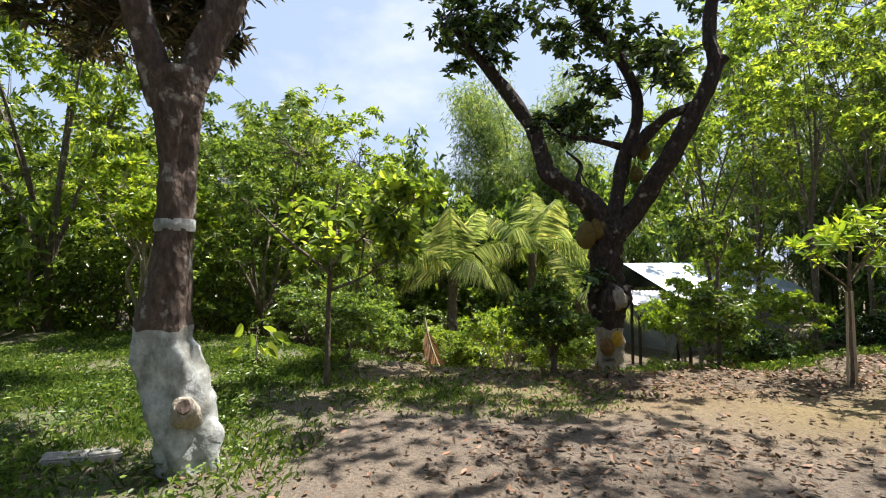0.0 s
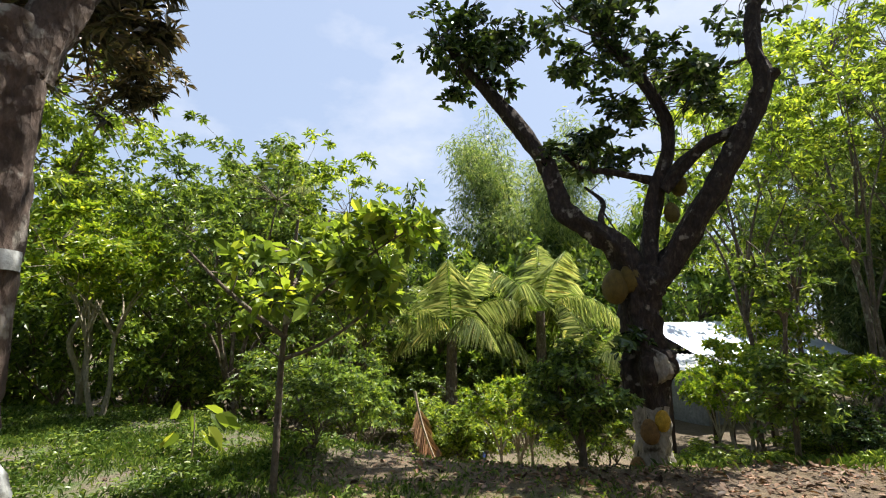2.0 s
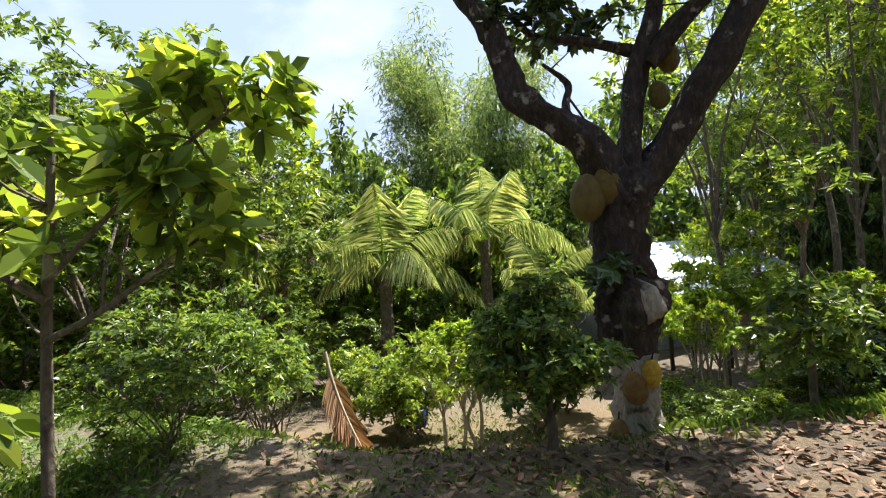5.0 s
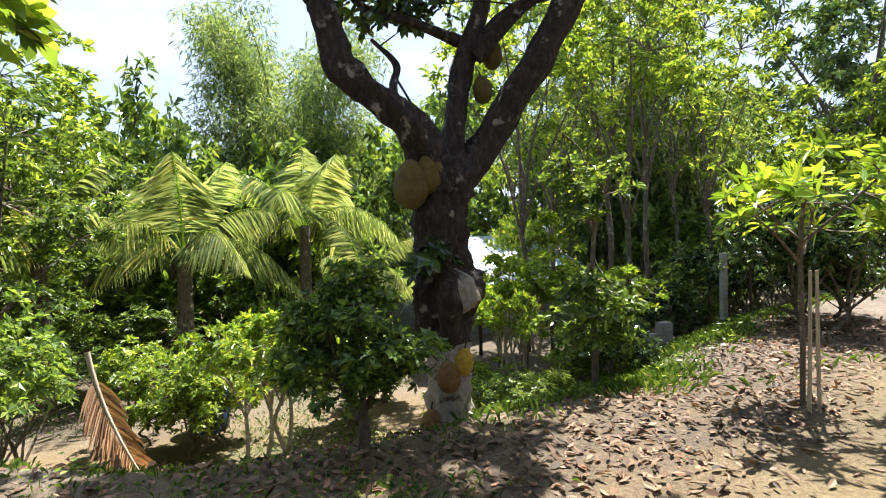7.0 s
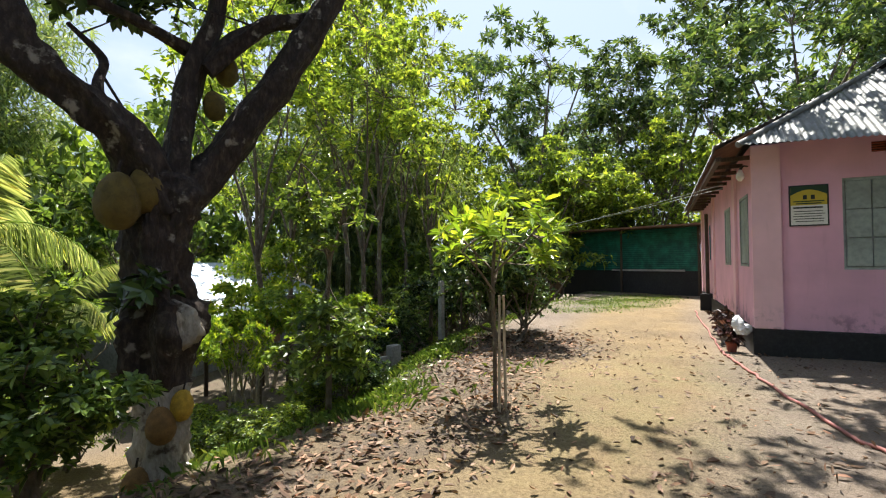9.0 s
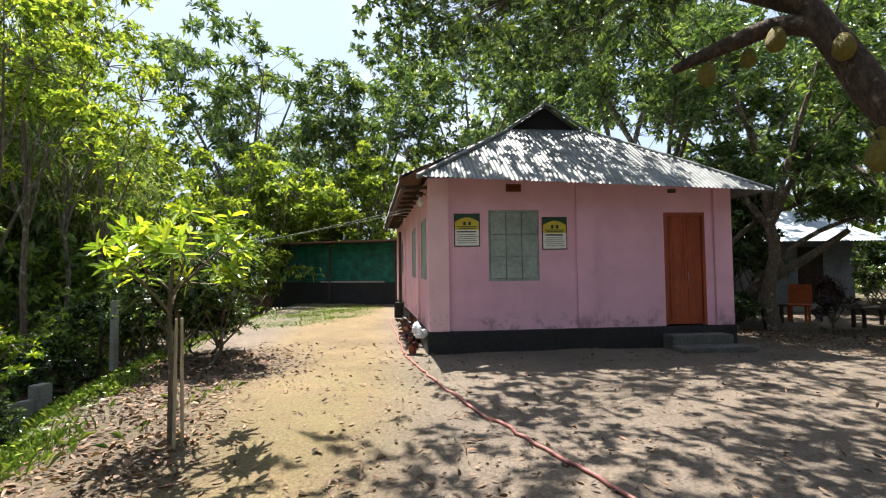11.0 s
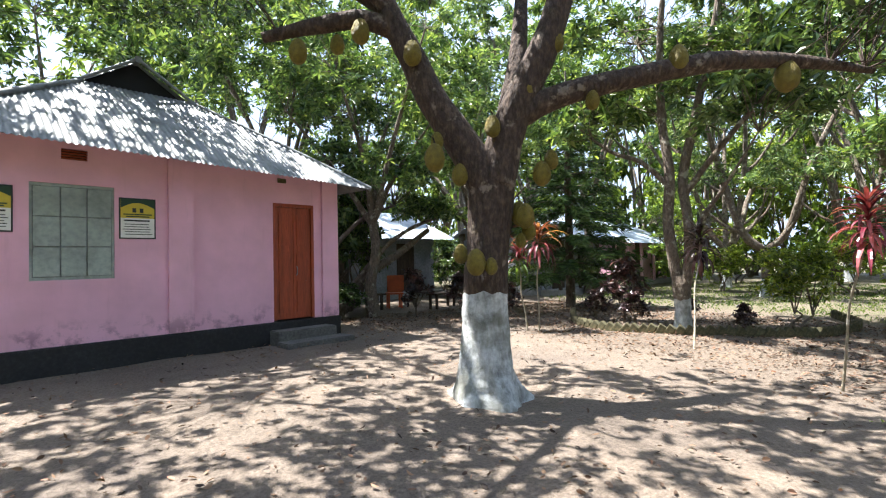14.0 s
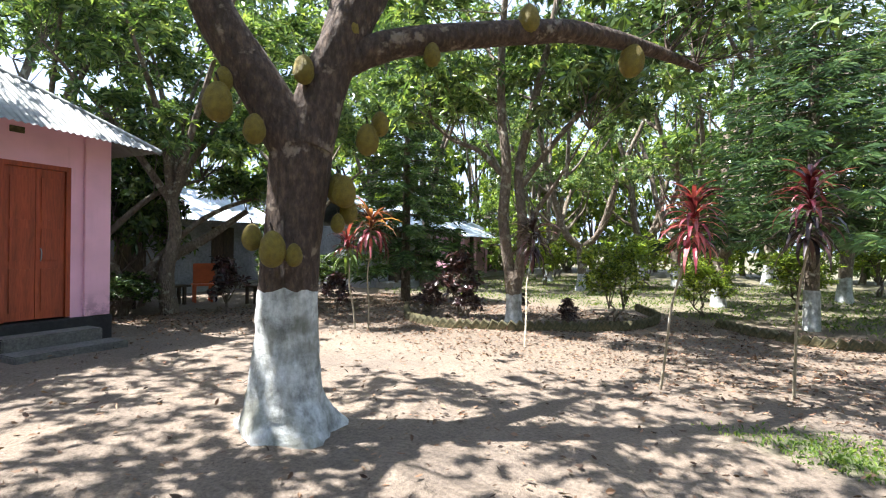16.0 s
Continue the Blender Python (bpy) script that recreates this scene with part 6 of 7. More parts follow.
def cordyline(foot, top, mat, label, seed, n=46, size=0.5, tier=0.3, lower=None):
    rng = np.random.default_rng(seed)
    f = np.array(on_ground(*foot))
    tp = np.array(top, float)
    t = thing("cordyline", Matrix.Translation(f), label, "plant", "cordylines in the yard")
    g = Geo()
    d = tp - f
    tube(g, [(0, 0, -0.05), tuple(d * 0.25 + [0.015, -0.01, 0]), tuple(d * 0.5 + [0.03, 0.02, 0]), tuple(d * 0.75 + [-0.01, 0.01, 0]), tuple(d)], [0.017, 0.013, 0.012, 0.011, 0.009], 8, 0.1, rng)
    part("stem", g, BARK_PALE, t, "", True)
    az = np.arange(n) * 2.4 + rng.normal(0, 0.25, n)
    el = np.linspace(1.35, -0.35, n) + rng.normal(0, 0.16, n)
    base = d + np.column_stack([np.zeros(n), np.zeros(n), np.linspace(0.04, -tier, n)])
    ln = size * rng.uniform(0.6, 1.15, n)
    bend = rng.uniform(0.8, 2.0, n)
    cut = int(n * 0.55) if lower else n
    for nm, lo, hi, mt in (("foliage", 0, cut, mat), ("lower_leaves", cut, n, lower)):
        if hi > lo:
            l = Geo()
            straps(l, base[lo:hi], az[lo:hi], el[lo:hi], ln[lo:hi], np.full(hi - lo, 0.05 * size / 0.5), bend[lo:hi])
            part(nm, l, mt, t, "older darker leaves" if nm == "lower_leaves" else "")
    return t


cordyline((2.97, -3.62), (2.6, -3.2, 1.85), LEAF_RED, "tall cordyline with drooping crimson leaves on a bare cane", 91, 96, 0.37, 0.34)
cordyline((1.86, -4.05), (1.74, -3.4, 1.98), LEAF_RED, "tall cordyline with dark red leaves on a bare cane", 92, 96, 0.38, 0.42, LEAF_PURPLE)
cordyline((4.94, -4.39), (5.5, -5.7, 1.75), LEAF_PURPLE, "cordyline with drooping near-black leaves on a leaning cane", 93, 80, 0.56, 0.36)
cordyline((7.6, -3.95), (7.62, -4.0, 1.85), LEAF_ORANGE, "cordyline with orange-tipped upper leaves", 94, 50, 0.6, 0.25, LEAF_RED)
cordyline((7.75, -3.8), (7.85, -3.7, 1.5), LEAF_RED, "cordyline with red and green leaves", 95, 40, 0.5, 0.25, LEAF_MID)

croton = grow("croton_bush", "rounded croton bush with dark red leaves", "shrub", (0, 0, 0),
     [([(0, 0, -0.05), (0.01, 0, 0.15), (0.0, 0.02, 0.34)], [0.025, 0.02, 0.016])] + [([(0, 0, 0.1 + 0.04 * k), (0.09 * math.cos(k * 1.3), 0.09 * math.sin(k * 1.3), 0.36), (0.2 * math.cos(k * 1.3), 0.2 * math.sin(k * 1.3), 0.62)], [0.013, 0.01, 0.005]) for k in range(5)],
     [(0.0, 0, 0.62, 0.34, 0.34, 0.34, 26), (0.05, 0.03, 0.9, 0.2, 0.2, 0.16, 9)], (0.13, 16, 0.13, 0.06, True), BARK_GREY, LEAF_PURPLE, group="croton bushes", seed=96)
row(croton, [(7.45, -6.3, 1.15, 1.1), (7.0, -6.0, 0.7, 0.9), (7.9, -5.95, 0.75, 0.9), (6.6, -7.2, 0.6, 0.8), (5.4, -7.0, 0.5, 0.9), (10.6, -4.4, 1.0, 1.0), (11.4, -3.6, 1.1, 1.0), (9.6, -5.0, 0.8, 1.0), (5.15, -6.4, 0.45, 0.8), (8.4, -6.6, 0.6, 0.8)])


# ---- dark conifer behind the yard ----
def conifer(at, height, spread, seed, tiers=16):
    rng = np.random.default_rng(seed)
    t = thing("conifer", Matrix.Translation(at), "dark conifer with flat layered branches", "tree", "conifers")
    g = Geo()
    tube(g, [(0, 0, -0.1), (0, 0, height * 0.5), (0, 0, height)], [0.13, 0.09, 0.02], 10, 0.04, rng)
    part("trunk", g, BARK_GREY, t, "", True)
    if seed == 202:
        w = Geo()
        tube(w, [(0, 0, 0.0), (0, 0, 0.35), (0, 0, 0.75)], [0.145, 0.138, 0.132], 14, 0.03, rng)
        part("painted_base", w, WHITEWASH, t, "whitewashed foot", True)
    bg, fg = Geo(), Geo()
    for k in range(tiers):
        z = height * ((0.14 if seed == 201 else 0.27) + (0.84 if seed == 201 else 0.71) * k / tiers)
        rr = spread * (1 - 0.85 * k / tiers)
        for j in range(7):
            a = j * 0.9 + k * 0.5 + rng.uniform(-0.1, 0.1)
            e = np.array([math.cos(a) * rr, math.sin(a) * rr, z - 0.12 * rr])
            tube(bg, [(0, 0, z), tuple(e * [0.5, 0.5, 1] + [0, 0, 0.08]), tuple(e)], [0.02, 0.014, 0.006], 4, caps=False)
            m = int(190 * rr / spread) + 30
            s = rng.uniform(0.2, 1, m)
            p = np.array([0, 0, z]) * (1 - s[:, None]) + e * s[:, None] + rng.normal(0, 0.055, (m, 3))
            sd = np.array([-math.sin(a), math.cos(a), 0]) * rng.choice([-1, 1], m)[:, None]
            leaves(fg, p, sd + np.array([math.cos(a), math.sin(a), -0.15]) * 0.8 + rng.normal(0, 0.35, (m, 3)), np.tile([0, 0, 1.0], (m, 1)) + rng.normal(0, 0.5, (m, 3)), (0.1 + 0.09 * rr) * rng.uniform(0.6, 1.2, m), 0.032, 0.2, 0.15)
    tagged(part("branchwork", bg, BARK_GREY, t), kind="stuff")
    tagged(part("foliage", fg, LEAF_DARK, t), kind="stuff")


conifer(on_ground(10.2, -7.8), 6.5, 1.9, 201)
conifer(on_ground(1.75, -9.6), 7.0, 2.6, 202)


# ---- flower bed, hose, pots, fence, sheds ----
def brick_bed(name, pts, label):
    """A bed edged with bricks set on a slant, tooth by tooth."""
    line = smooth_line([(x, y, 0) for x, y in pts], 14)
    seg = np.linalg.norm(np.diff(line, axis=0), axis=1)
    s = np.concatenate([[0], np.cumsum(seg)])
    rng = random.Random(4)
    bed = thing(name, Matrix.Translation((float(line[0, 0]), float(line[0, 1]), 0)), label, "flower bed")
    o = line[0]
    me = Geo().box((-0.065, -0.055, -0.11), (0.065, 0.055, 0.11)).mesh("brick")
    bm = bmesh.new()
    bm.from_mesh(me)
    bmesh.ops.bevel(bm, geom=list(bm.edges), offset=0.012, segments=1, affect="EDGES")
    bm.to_mesh(me)
    bm.free()
    me.materials.append(BRICK)
    for k in range(int(s[-1] / 0.15)):
        d = k * 0.15 + rng.uniform(-0.01, 0.01)
        p = [np.interp(d, s, line[:, i]) for i in range(2)]
        q = [np.interp(d + 0.05, s, line[:, i]) for i in range(2)]
        a = math.degrees(math.atan2(q[1] - p[1], q[0] - p[0]))
        b = new("brick", me)
        b.parent = bed
        b.matrix_basis = Matrix.Translation((p[0] - o[0], p[1] - o[1], float(ground_z(*p)) + 0.045)) @ pose(0, 0, 0, 0, 0, a + rng.uniform(-6, 6)) @ pose(0, 0, 0, rng.uniform(-4, 4), 38 + rng.uniform(-8, 8), 0)
    return bed


brick_bed("flower_bed", [(8.9, -6.4), (8.2, -5.6), (7.4, -5.05), (6.5, -5.15), (5.6, -5.6), (4.9, -6.2), (4.3, -7.2), (4.2, -8.6), (5.0, -9.8)], "curved flower bed edged with slanted mossy bricks")
brick_bed("flower_bed", [(3.1, -8.5), (2.5, -8.0), (1.7, -7.7), (0.9, -7.9), (0.0, -8.4)], "second flower bed edged with slanted mossy bricks")

hose = thing("garden_hose", Matrix(), "faded red garden hose lying across the yard", "hose")
hg = Geo()
hp = [(14.3, 6.35), (11.0, 5.5), (9.2, 5.02), (8.3, 4.76), (7.72, 4.56), (6.6, 4.1), (5.54, 3.6), (4.9, 3.25), (4.24, 2.88), (3.62, 2.5), (2.6, 1.7), (1.2, 0.2), (-0.5, -2.2)]
hl = smooth_line([(x, y, float(ground_z(x, y)) + 0.02) for x, y in hp], 8)
hl[:, 2] = ground_z(hl[:, 0], hl[:, 1]) + 0.018
rr = np.random.default_rng(2)
hl[:, :2] += rr.normal(0, 0.012, (len(hl), 2))
tube(hg, hl, np.full(len(hl), 0.015), 8, per=2)
part("pipe", hg, HOSE, hose, "", True)


def pot(x, y, size, mat, leafmat, seed, label):
    p = thing("flower_pot", Matrix.Translation(on_ground(x, y, -0.01)), label, "flower pot", "pots at the house corner")
    g = Geo()
    tube(g, [(0, 0, 0), (0, 0, 0.01), (0, 0, 0.2 * size), (0, 0, 0.24 * size), (0, 0, 0.27 * size)], [0.09 * size, 0.1 * size, 0.13 * size, 0.15 * size, 0.15 * size], 16, per=2)
    part("pot", g, mat, p, "", True)
    rng = np.random.default_rng(seed)
    l = Geo()
    foliage(l, rng, np.column_stack([rng.normal(0, 0.1, 9), rng.normal(0, 0.1, 9), rng.uniform(0.35, 0.6, 9)]) * size, 0.14 * size, 22, 0.13, 0.06, True)
    s = Geo()
    for k in range(4):
        tube(s, [(0, 0, 0.2 * size), (0.04 * (k - 1.5), 0.02, 0.4 * size), (0.07 * (k - 1.5), 0.05 * (k % 2), 0.6 * size)], [0.01, 0.008, 0.005], 5)
    part("plant", l, leafmat, p)
    part("stems", s, BARK_GREY, p, "", True)


pot(8.78, 4.76, 0.58, CLAY, LEAF_PURPLE, 1, "red clay pot with a dark red plant")
pot(9.5, 4.95, 0.6, CEMENT, LEAF_PURPLE, 2, "cement pot with a dark leafy plant")
pot(10.2, 5.1, 0.7, CLAY, LEAF_PURPLE, 3, "clay pot with a reddish plant")


bag = thing("plastic_bag", Matrix.Translation(on_ground(8.6, 4.62, 0.3)), "crumpled white plastic bag on the pot by the house corner", "bag")
bg = Geo()
tube(bg, [(0, 0, -0.02), (0.01, 0.0, 0.05), (0.0, 0.02, 0.12), (0.02, 0.03, 0.19), (0.05, 0.04, 0.25)], [0.05, 0.085, 0.08, 0.05, 0.02], 14, 0.4, np.random.default_rng(19), 4)
part("bag", bg, PLASTIC_WHITE, bag, "", False)


def tin_wall(a, b, z0, z1, mat, geo, horizontal=True):
    a, b = np.array(a, float), np.array(b, float)
    d = unit(b - a)
    nrm = np.array([d[1], -d[0], 0])
    ln = np.linalg.norm(b - a)
    n = int((z1 - z0) / 0.08) * 4 if horizontal else int(ln / 0.08) * 4
    v, w = [], 2
    for k in range(n + 1):
        o = nrm * 0.012 * math.sin(k / 4 * 2 * math.pi)
        for e in (0, 1):
            p = (a if e == 0 else b) + [0, 0, z0 + (z1 - z0) * k / n] if horizontal else a + d * ln * k / n + [0, 0, z0 if e == 0 else z1]
            v.append(p + o)
    geo.add(v, [(k * 2, k * 2 + 1, k * 2 + 3, k * 2 + 2) for k in range(n)])


shed = thing("tin_shed", Matrix.Translation((20.3, 9.9, 0)), "low shed with green corrugated walls on a dark base", "shed")
A, B = np.array([1.2, 3.4, 0.0]), np.array([-0.2, -2.6, 0.0])
g = Geo()
tin_wall(A, B, 1.0, 2.62, None, g)
part("wall", g, GREEN_TIN, shed, "green corrugated iron wall", True)
dd = unit(B - A)
nn = np.array([-dd[1], dd[0], 0])
wm = Matrix.Translation(tuple(A)) @ pose(0, 0, 0, 0, 0, math.degrees(math.atan2(dd[1], dd[0])))
part("base", Geo().box((0, 0.02, -0.1), (6.16, 0.3, 1.0), wm), BLACK, shed, "dark masonry base")
part("roof", Geo().box((-0.4, -0.6, 2.66), (6.6, 4.0, 2.72), wm), RUST_TIN, shed, "rusty dark roof sheet")
part("wall", Geo().box((6.16, 0.05, -0.1), (6.5, 3.0, 2.64), wm), RUST_TIN, shed, "rusty side sheet")
part("wall", Geo().box((-3.2, 0.05, -0.1), (-0.05, 0.2, 2.2), wm), RUST_TIN, shed, "rusty brown side fence")
for x in (-0.02, 3.0, 6.1):
    part("post", Geo().box((x, -0.06, -0.1), (x + 0.07, 0.01, 2.66), wm), DARK_WOOD, shed)
part("rail", Geo().box((2.6, -0.05, 0.98), (5.6, 0.02, 1.05), wm), CEMENT, shed, "pale rail along the wall's foot")

pole = thing("post", Matrix.Translation(on_ground(14.9, 6.15, -0.05)), "dark post with a teal cloth by the house", "post")
g = Geo()
tube(g, [(0, 0, 0), (0.02, 0, 1.2), (0.0, 0, 2.6)], [0.05, 0.045, 0.045], 8)
part("pole", g, DARK_WOOD, pole, "", True)
part("base", Geo().box((-0.16, -0.16, 0.0), (0.16, 0.16, 0.5)), DARK, pole, "", False, 0.02)
cg = Geo()
n = 9
cv = [(0.08 + 0.03 * math.sin(i * 2.1), -0.05 - 0.05 * i, 2.3 - 0.9 * j / 5 + 0.02 * math.sin(i + j)) for i in range(n) for j in range(6)]
cg.add(cv, [(i * 6 + j, (i + 1) * 6 + j, (i + 1) * 6 + j + 1, i * 6 + j + 1) for i in range(n - 1) for j in range(5)])
part("cloth", cg, TEAL, pole, "hanging teal cloth", True)

wires = thing("cable", Matrix(), "two thin cables strung from the house to the trees", "cable")
for k in range(2):
    g = Geo()
    tube(g, [(9.6, 4.95, 2.6 + 0.06 * k), (11, 7.4, 2.38 + 0.02 * k), (13.5, 10.5, 2.3 - 0.04 * k), (16, 13.5, 2.5)], [0.005] * 4, 5, per=6)
    part("wire", g, WIRE, wires, "", True)


def long_house(m, length, depth, height, wallmat, label, rooms=3, verandah=True):
    """A low outbuilding: local x along the front, y inward."""
    h = thing("outbuilding", m, label, "house", "outbuildings behind the yard")
    part("wall", Geo().box((0, 0, -0.1), (length, 0.12, height)), wallmat, h)
    part("wall", Geo().box((0, 0.12, -0.1), (0.12, depth, height)), wallmat, h)
    part("wall", Geo().box((length - 0.12, 0.12, -0.1), (length, depth, height)), wallmat, h)
    part("wall", Geo().box((0.12, depth - 0.12, -0.1), (length - 0.12, depth, height)), wallmat, h)
    part("plinth", Geo().box((-0.1, -0.7, -0.1), (length + 0.1, -0.003, 0.28)), CEMENT, h, "", False, 0.02)
    for s in (0, 1):
        g = Geo()
        y0, y1 = (-0.9, depth / 2) if s == 0 else (depth + 0.4, depth / 2)
        za, zb = height + 0.02, height + 1.1
        if s == 0:
            za = height - 0.1
        corrugated(g, (-0.35, y0, za), (length + 0.35, y0, za), lambda k: (-0.35 + (length + 0.7) * k, y1, zb), 0.1, 0.014, 1)
        part("roof", g, BRIGHT_TIN, h, "pale corrugated iron roof slope", True)
    for k in range(rooms):
        x = length * (k + 0.5) / rooms
        d = part("door", Geo().box((x - 0.4, -0.03, 0.28), (x + 0.4, -0.002, 2.05)), DARK_WOOD, h, "dark wooden door")
        for q in range(2):
            part("panel", Geo().box((x - 0.36 + 0.38 * q, -0.045, 0.35), (x - 0.02 + 0.38 * q, -0.031, 1.98)), DARK_WOOD, d)
    for k in range(rooms + 2 if verandah else 0):
        x = 0.1 + (length - 0.2) * k / (rooms + 1)
        part("post", Geo().box((x - 0.05, -0.75, 0.285), (x + 0.05, -0.65, height - 0.06)), PINK if wallmat is PINK else DARK_WOOD, h)
    return h


long_house(pose(16.4, -2.3, 0.0, 0, 0, -82), 5.7, 4.0, 2.3, GREY_WALL, "grey-walled outbuilding with a pale tin roof", 2, False)
long_house(pose(13.6, -10.2, 0.0, 0, 0, -80), 4.2, 4.0, 2.2, GREY_WALL, "long grey outbuilding with a sagging pale tin roof", 2)
long_house(pose(14.6, -15.5, 0.0, 0, 0, -78), 6.0, 4.0, 2.1, PINK, "pinkish outbuilding with a tin verandah roof", 3)

# things in front of the outbuildings
chair = thing("plastic_chair", pose(*on_ground(13.6, -4.2), 0, 0, 70), "orange-red plastic chair in the shade", "chair")
part("seat", Geo().box((-0.24, -0.22, 0.4), (0.24, 0.22, 0.45)), ORANGE, chair, "", False, 0.015)
part("backrest", Geo().box((-0.24, 0.2, 0.47), (0.24, 0.25, 0.95)), ORANGE, chair, "", False, 0.015)
for x in (-0.2, 0.16):
    for y in (-0.2, 0.16):
        part("leg", Geo().box((x, y, 0), (x + 0.05, y + 0.05, 0.4)), ORANGE, chair)
for k, (x, y) in enumerate(((13.2, -3.0), (12.6, -5.2))):
    bench = thing("bench", pose(*on_ground(x, y), 0, 0, 100 + 20 * k), "low wooden bench in the shade", "bench", "benches")
    part("seat", Geo().box((-0.7, -0.16, 0.4), (0.7, 0.16, 0.45)), DARK_WOOD, bench, "", False, 0.008)
    for x0 in (-0.6, 0.54):
        for y0 in (-0.13, 0.07):
            part("leg", Geo().box((x0, y0, 0), (x0 + 0.06, y0 + 0.06, 0.4)), DARK_WOOD, bench)

# lower garden: tin-roofed huts, wall, concrete post
hut = thing("hut", pose(6.0, 15.6, -1.3, 0, 0, 25), "hut with a bright corrugated tin roof behind the trees", "hut")
part("wall", Geo().box((0, 0, -0.1), (5.0, 0.12, 1.75)), GREY_WALL, hut)
part("wall", Geo().box((0, 0.12, -0.1), (0.12, 3.4, 1.75)), GREY_WALL, hut)
part("wall", Geo().box((4.88, 0.12, -0.1), (5.0, 3.4, 1.75)), GREY_WALL, hut)
part("wall", Geo().box((0.12, 3.28, -0.1), (4.88, 3.4, 1.75)), GREY_WALL, hut)
g = Geo()
corrugated(g, (-0.4, -0.5, 1.75), (5.4, -0.5, 1.75), lambda s: (-0.4 + 5.8 * s, 1.8, 2.75), 0.1, 0.014, 2)
part("roof", g, BRIGHT_TIN, hut, "bright bluish tin roof slope", True)
g = Geo()
corrugated(g, (-0.4, 3.9, 1.8), (5.4, 3.9, 1.8), lambda s: (-0.4 + 5.8 * s, 1.8, 2.75), 0.1, 0.014, 1)
part("roof", g, BRIGHT_TIN, hut, "", True)
part("door", Geo().box((2.0, -0.04, 0.0), (2.8, -0.002, 1.6)), DARK_WOOD, hut)
lean = thing("lean_to", pose(3.9, 12.6, -1.3, 0, 0, -8), "low lean-to with a whitish sheet roof and rusty board front", "shed")
g = Geo()
corrugated(g, (0, 0, 1.72), (2.6, 0, 1.72), lambda s: (2.6 * s, 1.5, 2.0), 0.1, 0.012, 1)
part("roof", g, PLASTIC_WHITE, lean, "", True)
part("board", Geo().box((0.7, 0.12, 1.15), (2.3, 0.15, 1.68)), RUST_TIN, lean, "rusty brown board")
for x in (0.1, 1.25, 2.45):
    for y in (0.1, 1.35):
        part("post", Geo().box((x, y, -0.1), (x + 0.07, y + 0.07, 1.75 + 0.18 * y)), DARK_WOOD, lean)
wallb = thing("garden_wall", pose(6.2, 10.9, -1.25, 0, 0, -6), "low grey concrete wall in the lower garden", "wall")
part("body", Geo().box((0, 0, -0.1), (1.5, 0.1, 0.75)), CEMENT, wallb, "", False, 0.01)
part("pier", Geo().box((1.5, -0.05, -0.1), (1.75, 0.15, 0.95)), CEMENT, wallb, "", False, 0.01)
postc = thing("concrete_post", pose(*on_ground(8.2, 9.8, -0.05)), "slender grey concrete post on the bank", "post")
part("shaft", Geo().box((-0.05, -0.05, 0), (0.05, 0.05, 1.35)), CEMENT, postc, "", False, 0.01)
basin = thing("basin", pose(*on_ground(8.75, 9.7, 1.15)), "shallow white basin on a thin stand", "basin")
g = Geo()
tube(g, [(0, 0, -0.05), (0, 0, -0.045), (0, 0, 0.0), (0, 0, 0.03)], [0.05, 0.14, 0.24, 0.27], 16, per=2)
part("bowl", g, PLASTIC_WHITE, basin, "", True)
g = Geo()
tube(g, [(0, 0, -1.25), (0, 0, -0.6), (0, 0, -0.05)], [0.02, 0.02, 0.02], 6)
part("stand", g, DARK_WOOD, basin, "", True)
drum = thing("water_drum", pose(*on_ground(-0.15, 11.6, -0.02)), "blue plastic drum among the shrubs", "drum")
g = Geo()
tube(g, [(0, 0, 0), (0, 0, 0.03), (0, 0, 0.4), (0, 0, 0.8), (0, 0, 0.84)], [0.2, 0.24, 0.25, 0.24, 0.2], 18, per=2)
part("body", g, BLUE, drum, "", True)
slab = thing("stone_slab", pose(*on_ground(-2.9, 3.6, 0.02), 0, 4, 35), "weathered broken stone slab lying in the grass", "slab")
sl = Geo().box((-0.24, -0.1, -0.03), (0.22, 0.09, 0.035), pose(0, 0, 0, 3, 2, 0)).box((0.02, -0.15, -0.03), (0.25, -0.02, 0.045), pose(0, 0, 0, -4, 3, 12))
part("body", sl, CEMENT, slab, "", False, 0.014)


# ---- ground cover ----
def scatter(rng, n, lo, hi, mask):
    p = rng.uniform(lo, hi, (n, 2))
    return p[rng.uniform(0, 1, n) < mask(p[:, 0], p[:, 1])]


def litter(name, n, lo, hi, seed, label, size=0.11):
    rng = np.random.default_rng(seed)
    p = scatter(rng, n, lo, hi, lambda x, y: litter_mask(x, y) ** 1.3)
    k = len(p)
    b = np.column_stack([p, ground_z(p[:, 0], p[:, 1]) + rng.uniform(0.006, 0.03, k)])
    way = np.column_stack([rng.standard_normal((k, 2)), rng.normal(0.06, 0.2, k)])
    side = np.cross(way, [0, 0, 1.0]) + rng.normal(0, 0.35, (k, 3))
    g = Geo()
    ln = size * rng.uniform(0.5, 1.35, k)
    leaves(g, b, way, side, ln, ln * rng.uniform(0.28, 0.55, k), rng.uniform(-0.35, 0.4, (k, 1)), rng.uniform(-0.1, 0.2, (k, 1)), True)
    tagged(part(name, g, LEAF_DEAD), label, "leaf litter", kind="stuff")


litter("leaf_litter", 21000, (0.0, 3.5), (10.0, 9.5), 301, "dry brown fallen leaves along the bank", 0.075)
litter("leaf_litter", 105000, (-2.5, -9.0), (12.0, 4.5), 302, "scattered dry leaves over the yard", 0.055)
litter("leaf_litter", 9000, (-6.0, 0.5), (1.0, 9.0), 303, "scattered fallen leaves by the grass", 0.075)


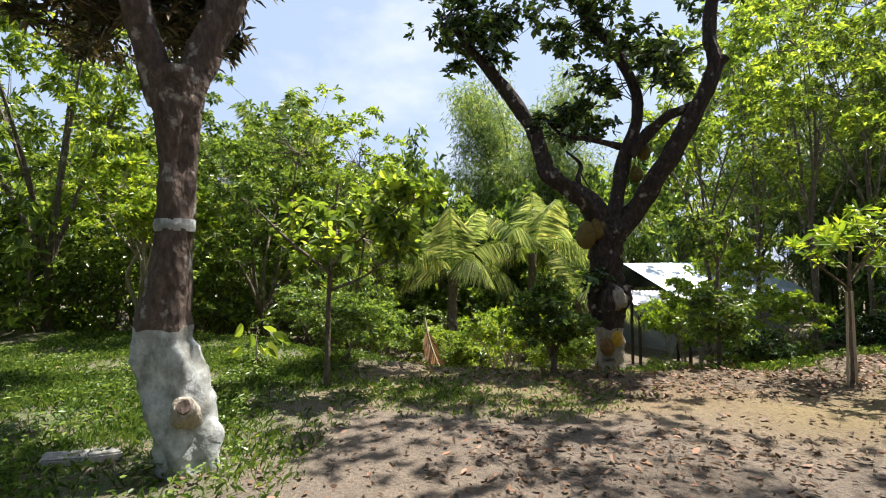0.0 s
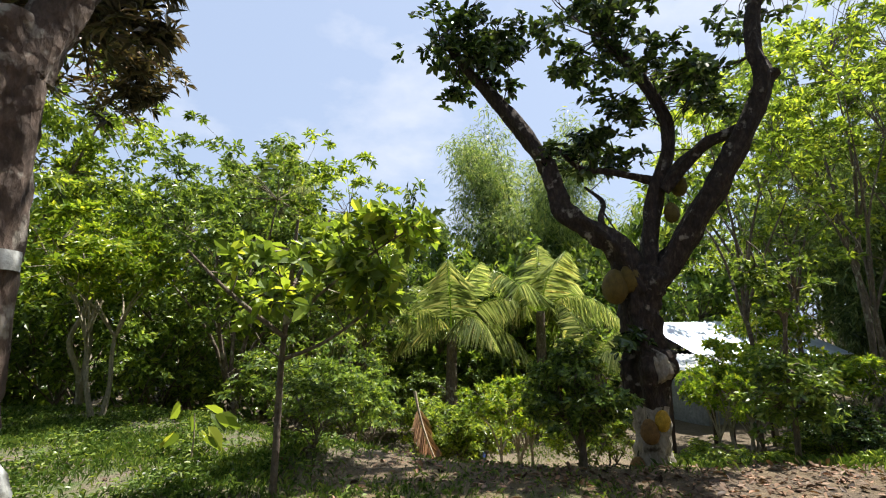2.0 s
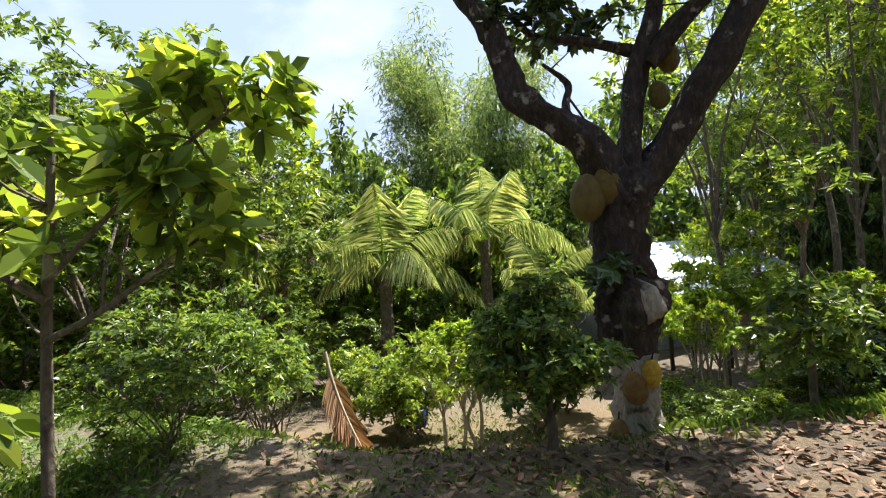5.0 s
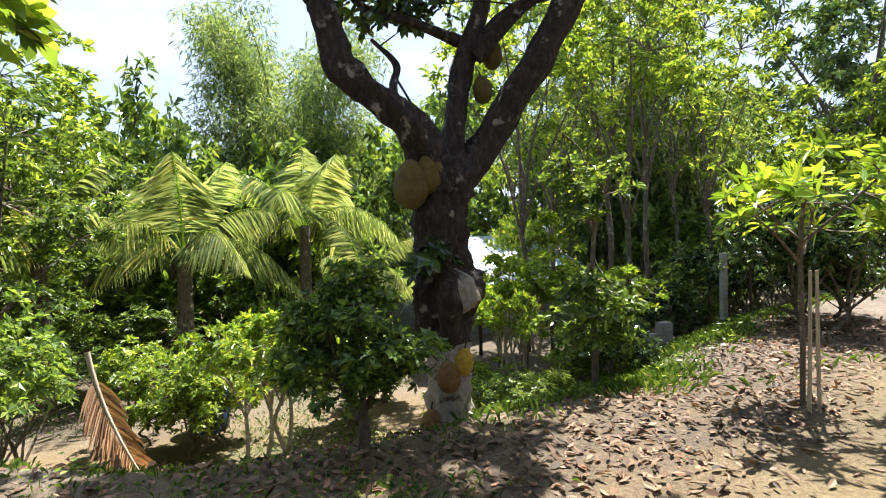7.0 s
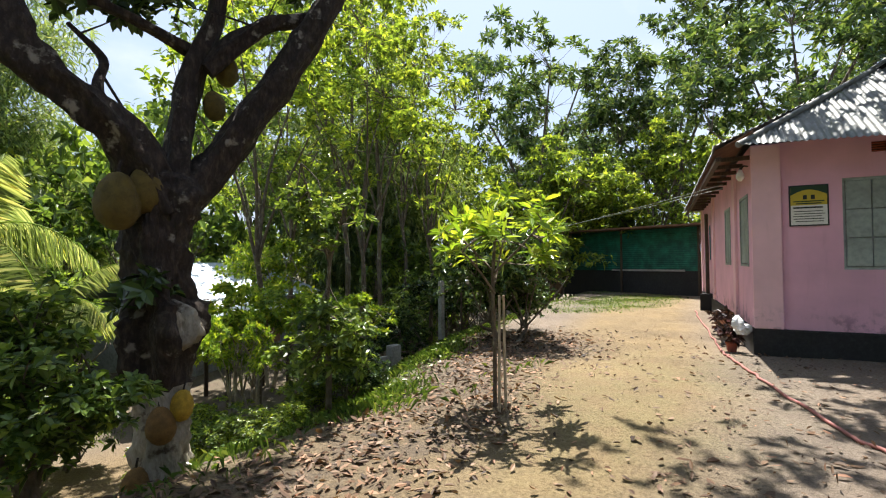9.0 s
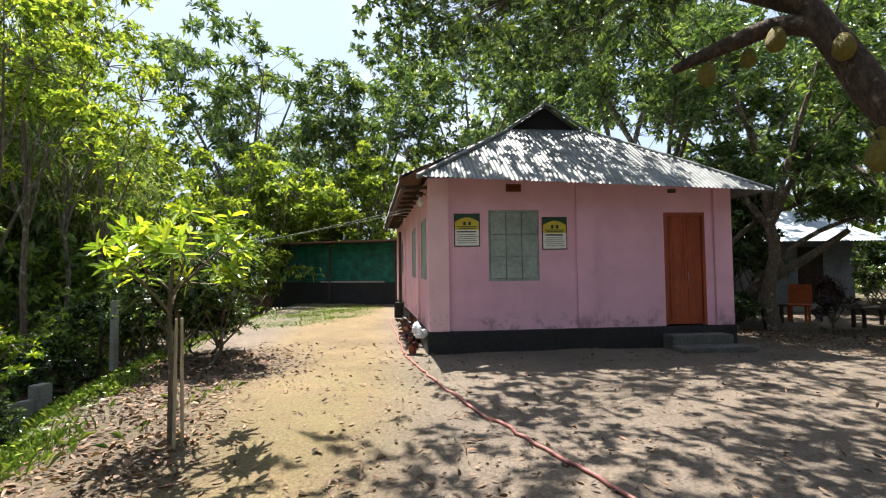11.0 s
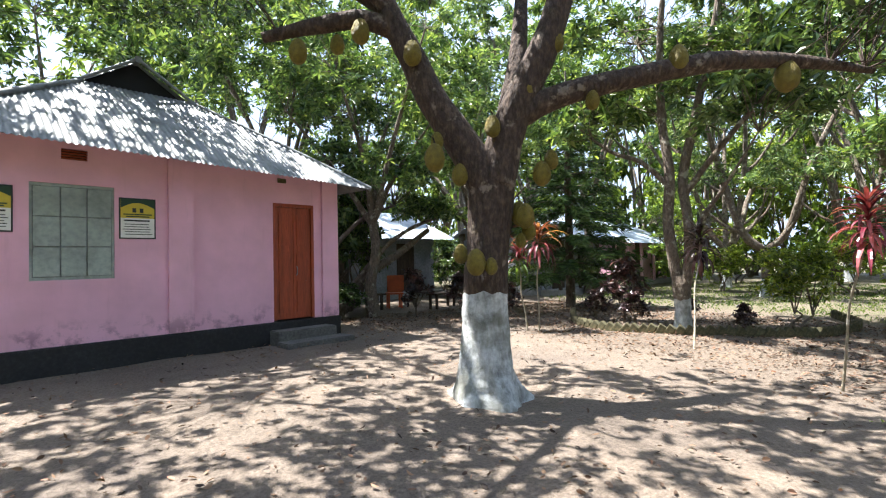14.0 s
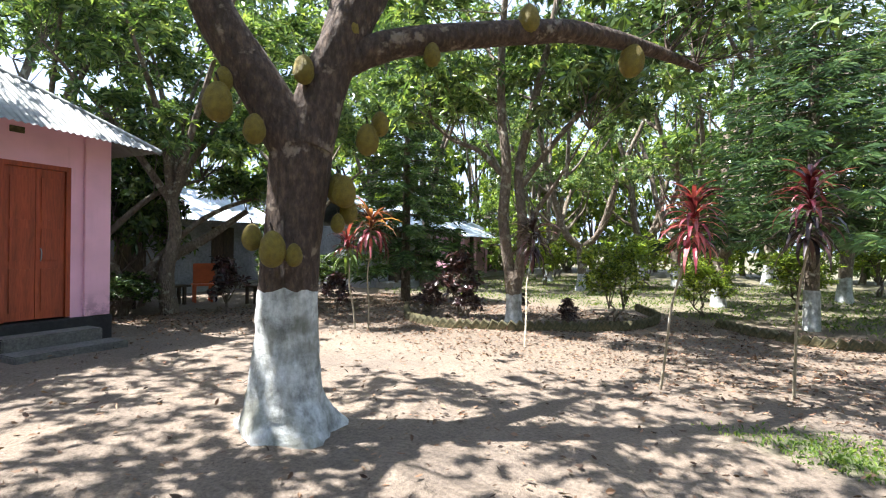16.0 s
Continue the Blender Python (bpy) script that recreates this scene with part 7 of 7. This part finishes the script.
def weeds(name, n, lo, hi, seed, label):
    rng = np.random.default_rng(seed)
    p = scatter(rng, n, lo, hi, lambda x, y: grass_mask(x, y) * np.clip(np.sin(3.1 * x - 1.3 * y) * np.sin(2.7 * y + 0.9 * x) + 0.25, 0, 1))
    k = len(p)
    b = np.column_stack([p, ground_z(p[:, 0], p[:, 1]) + rng.uniform(0.01, 0.12, k)])
    way = np.column_stack([rng.standard_normal((k, 2)), rng.normal(0.1, 0.25, k)])
    g = Geo()
    leaves(g, b, way, np.cross(way, [0, 0, 1.0]) + rng.normal(0, 0.2, (k, 3)), 0.06 * rng.uniform(0.5, 1.4, k), 0.032, 0.2, 0.1, True)
    tagged(part(name, g, LEAF_MID), label, "weeds", kind="stuff")


weeds("weeds", 30000, (-9.0, 0.5), (-0.6, 11.0), 321, "low broad-leaved weeds in the grass")
weeds("weeds", 5000, (1.8, 6.8), (12.0, 10.5), 322, "low weeds on the slope of the bank")


def grass(name, n, lo, hi, seed, label, height=0.14):
    rng = np.random.default_rng(seed)
    p = scatter(rng, n, lo, hi, lambda x, y: grass_mask(x, y) * np.clip(0.55 + 0.6 * np.sin(2.3 * x + 1.1 * y) * np.sin(1.9 * y - 0.7 * x), 0.08, 1))
    k = len(p)
    b = np.column_stack([p, ground_z(p[:, 0], p[:, 1]) - 0.01])
    way = np.column_stack([rng.normal(0, 0.45, (k, 2)), np.ones(k)])
    g = Geo()
    ln = height * rng.uniform(0.4, 1.3, k)
    leaves(g, b, way, rng.standard_normal((k, 3)), ln, 0.014, 0.1, 0.35)
    tagged(part(name, g, GRASS), label, "grass", kind="stuff")


grass("grass", 150000, (-9.0, 0.5), (-1.0, 11.0), 311, "green grass beside the path", 0.13)
grass("grass", 60000, (1.6, 6.5), (12.0, 11.5), 312, "green grass on the slope of the bank", 0.17)
grass("grass", 26000, (-1.5, 4.5), (2.2, 8.4), 313, "sparse grass tufts by the path", 0.1)
grass("grass", 30000, (-3.0, 7.5), (3.5, 14.0), 314, "thin grass in the lower garden", 0.12)
grass("grass", 26000, (12.0, 7.0), (22.0, 11.5), 315, "thin grass at the end of the path", 0.1)
grass("grass", 9000, (0.2, -3.4), (2.6, -2.1), 316, "patch of short grass in the yard", 0.07)
grass("grass", 45000, (-4.0, -22.0), (13.0, -8.5), 317, "sunlit grass under the orchard trees", 0.13)
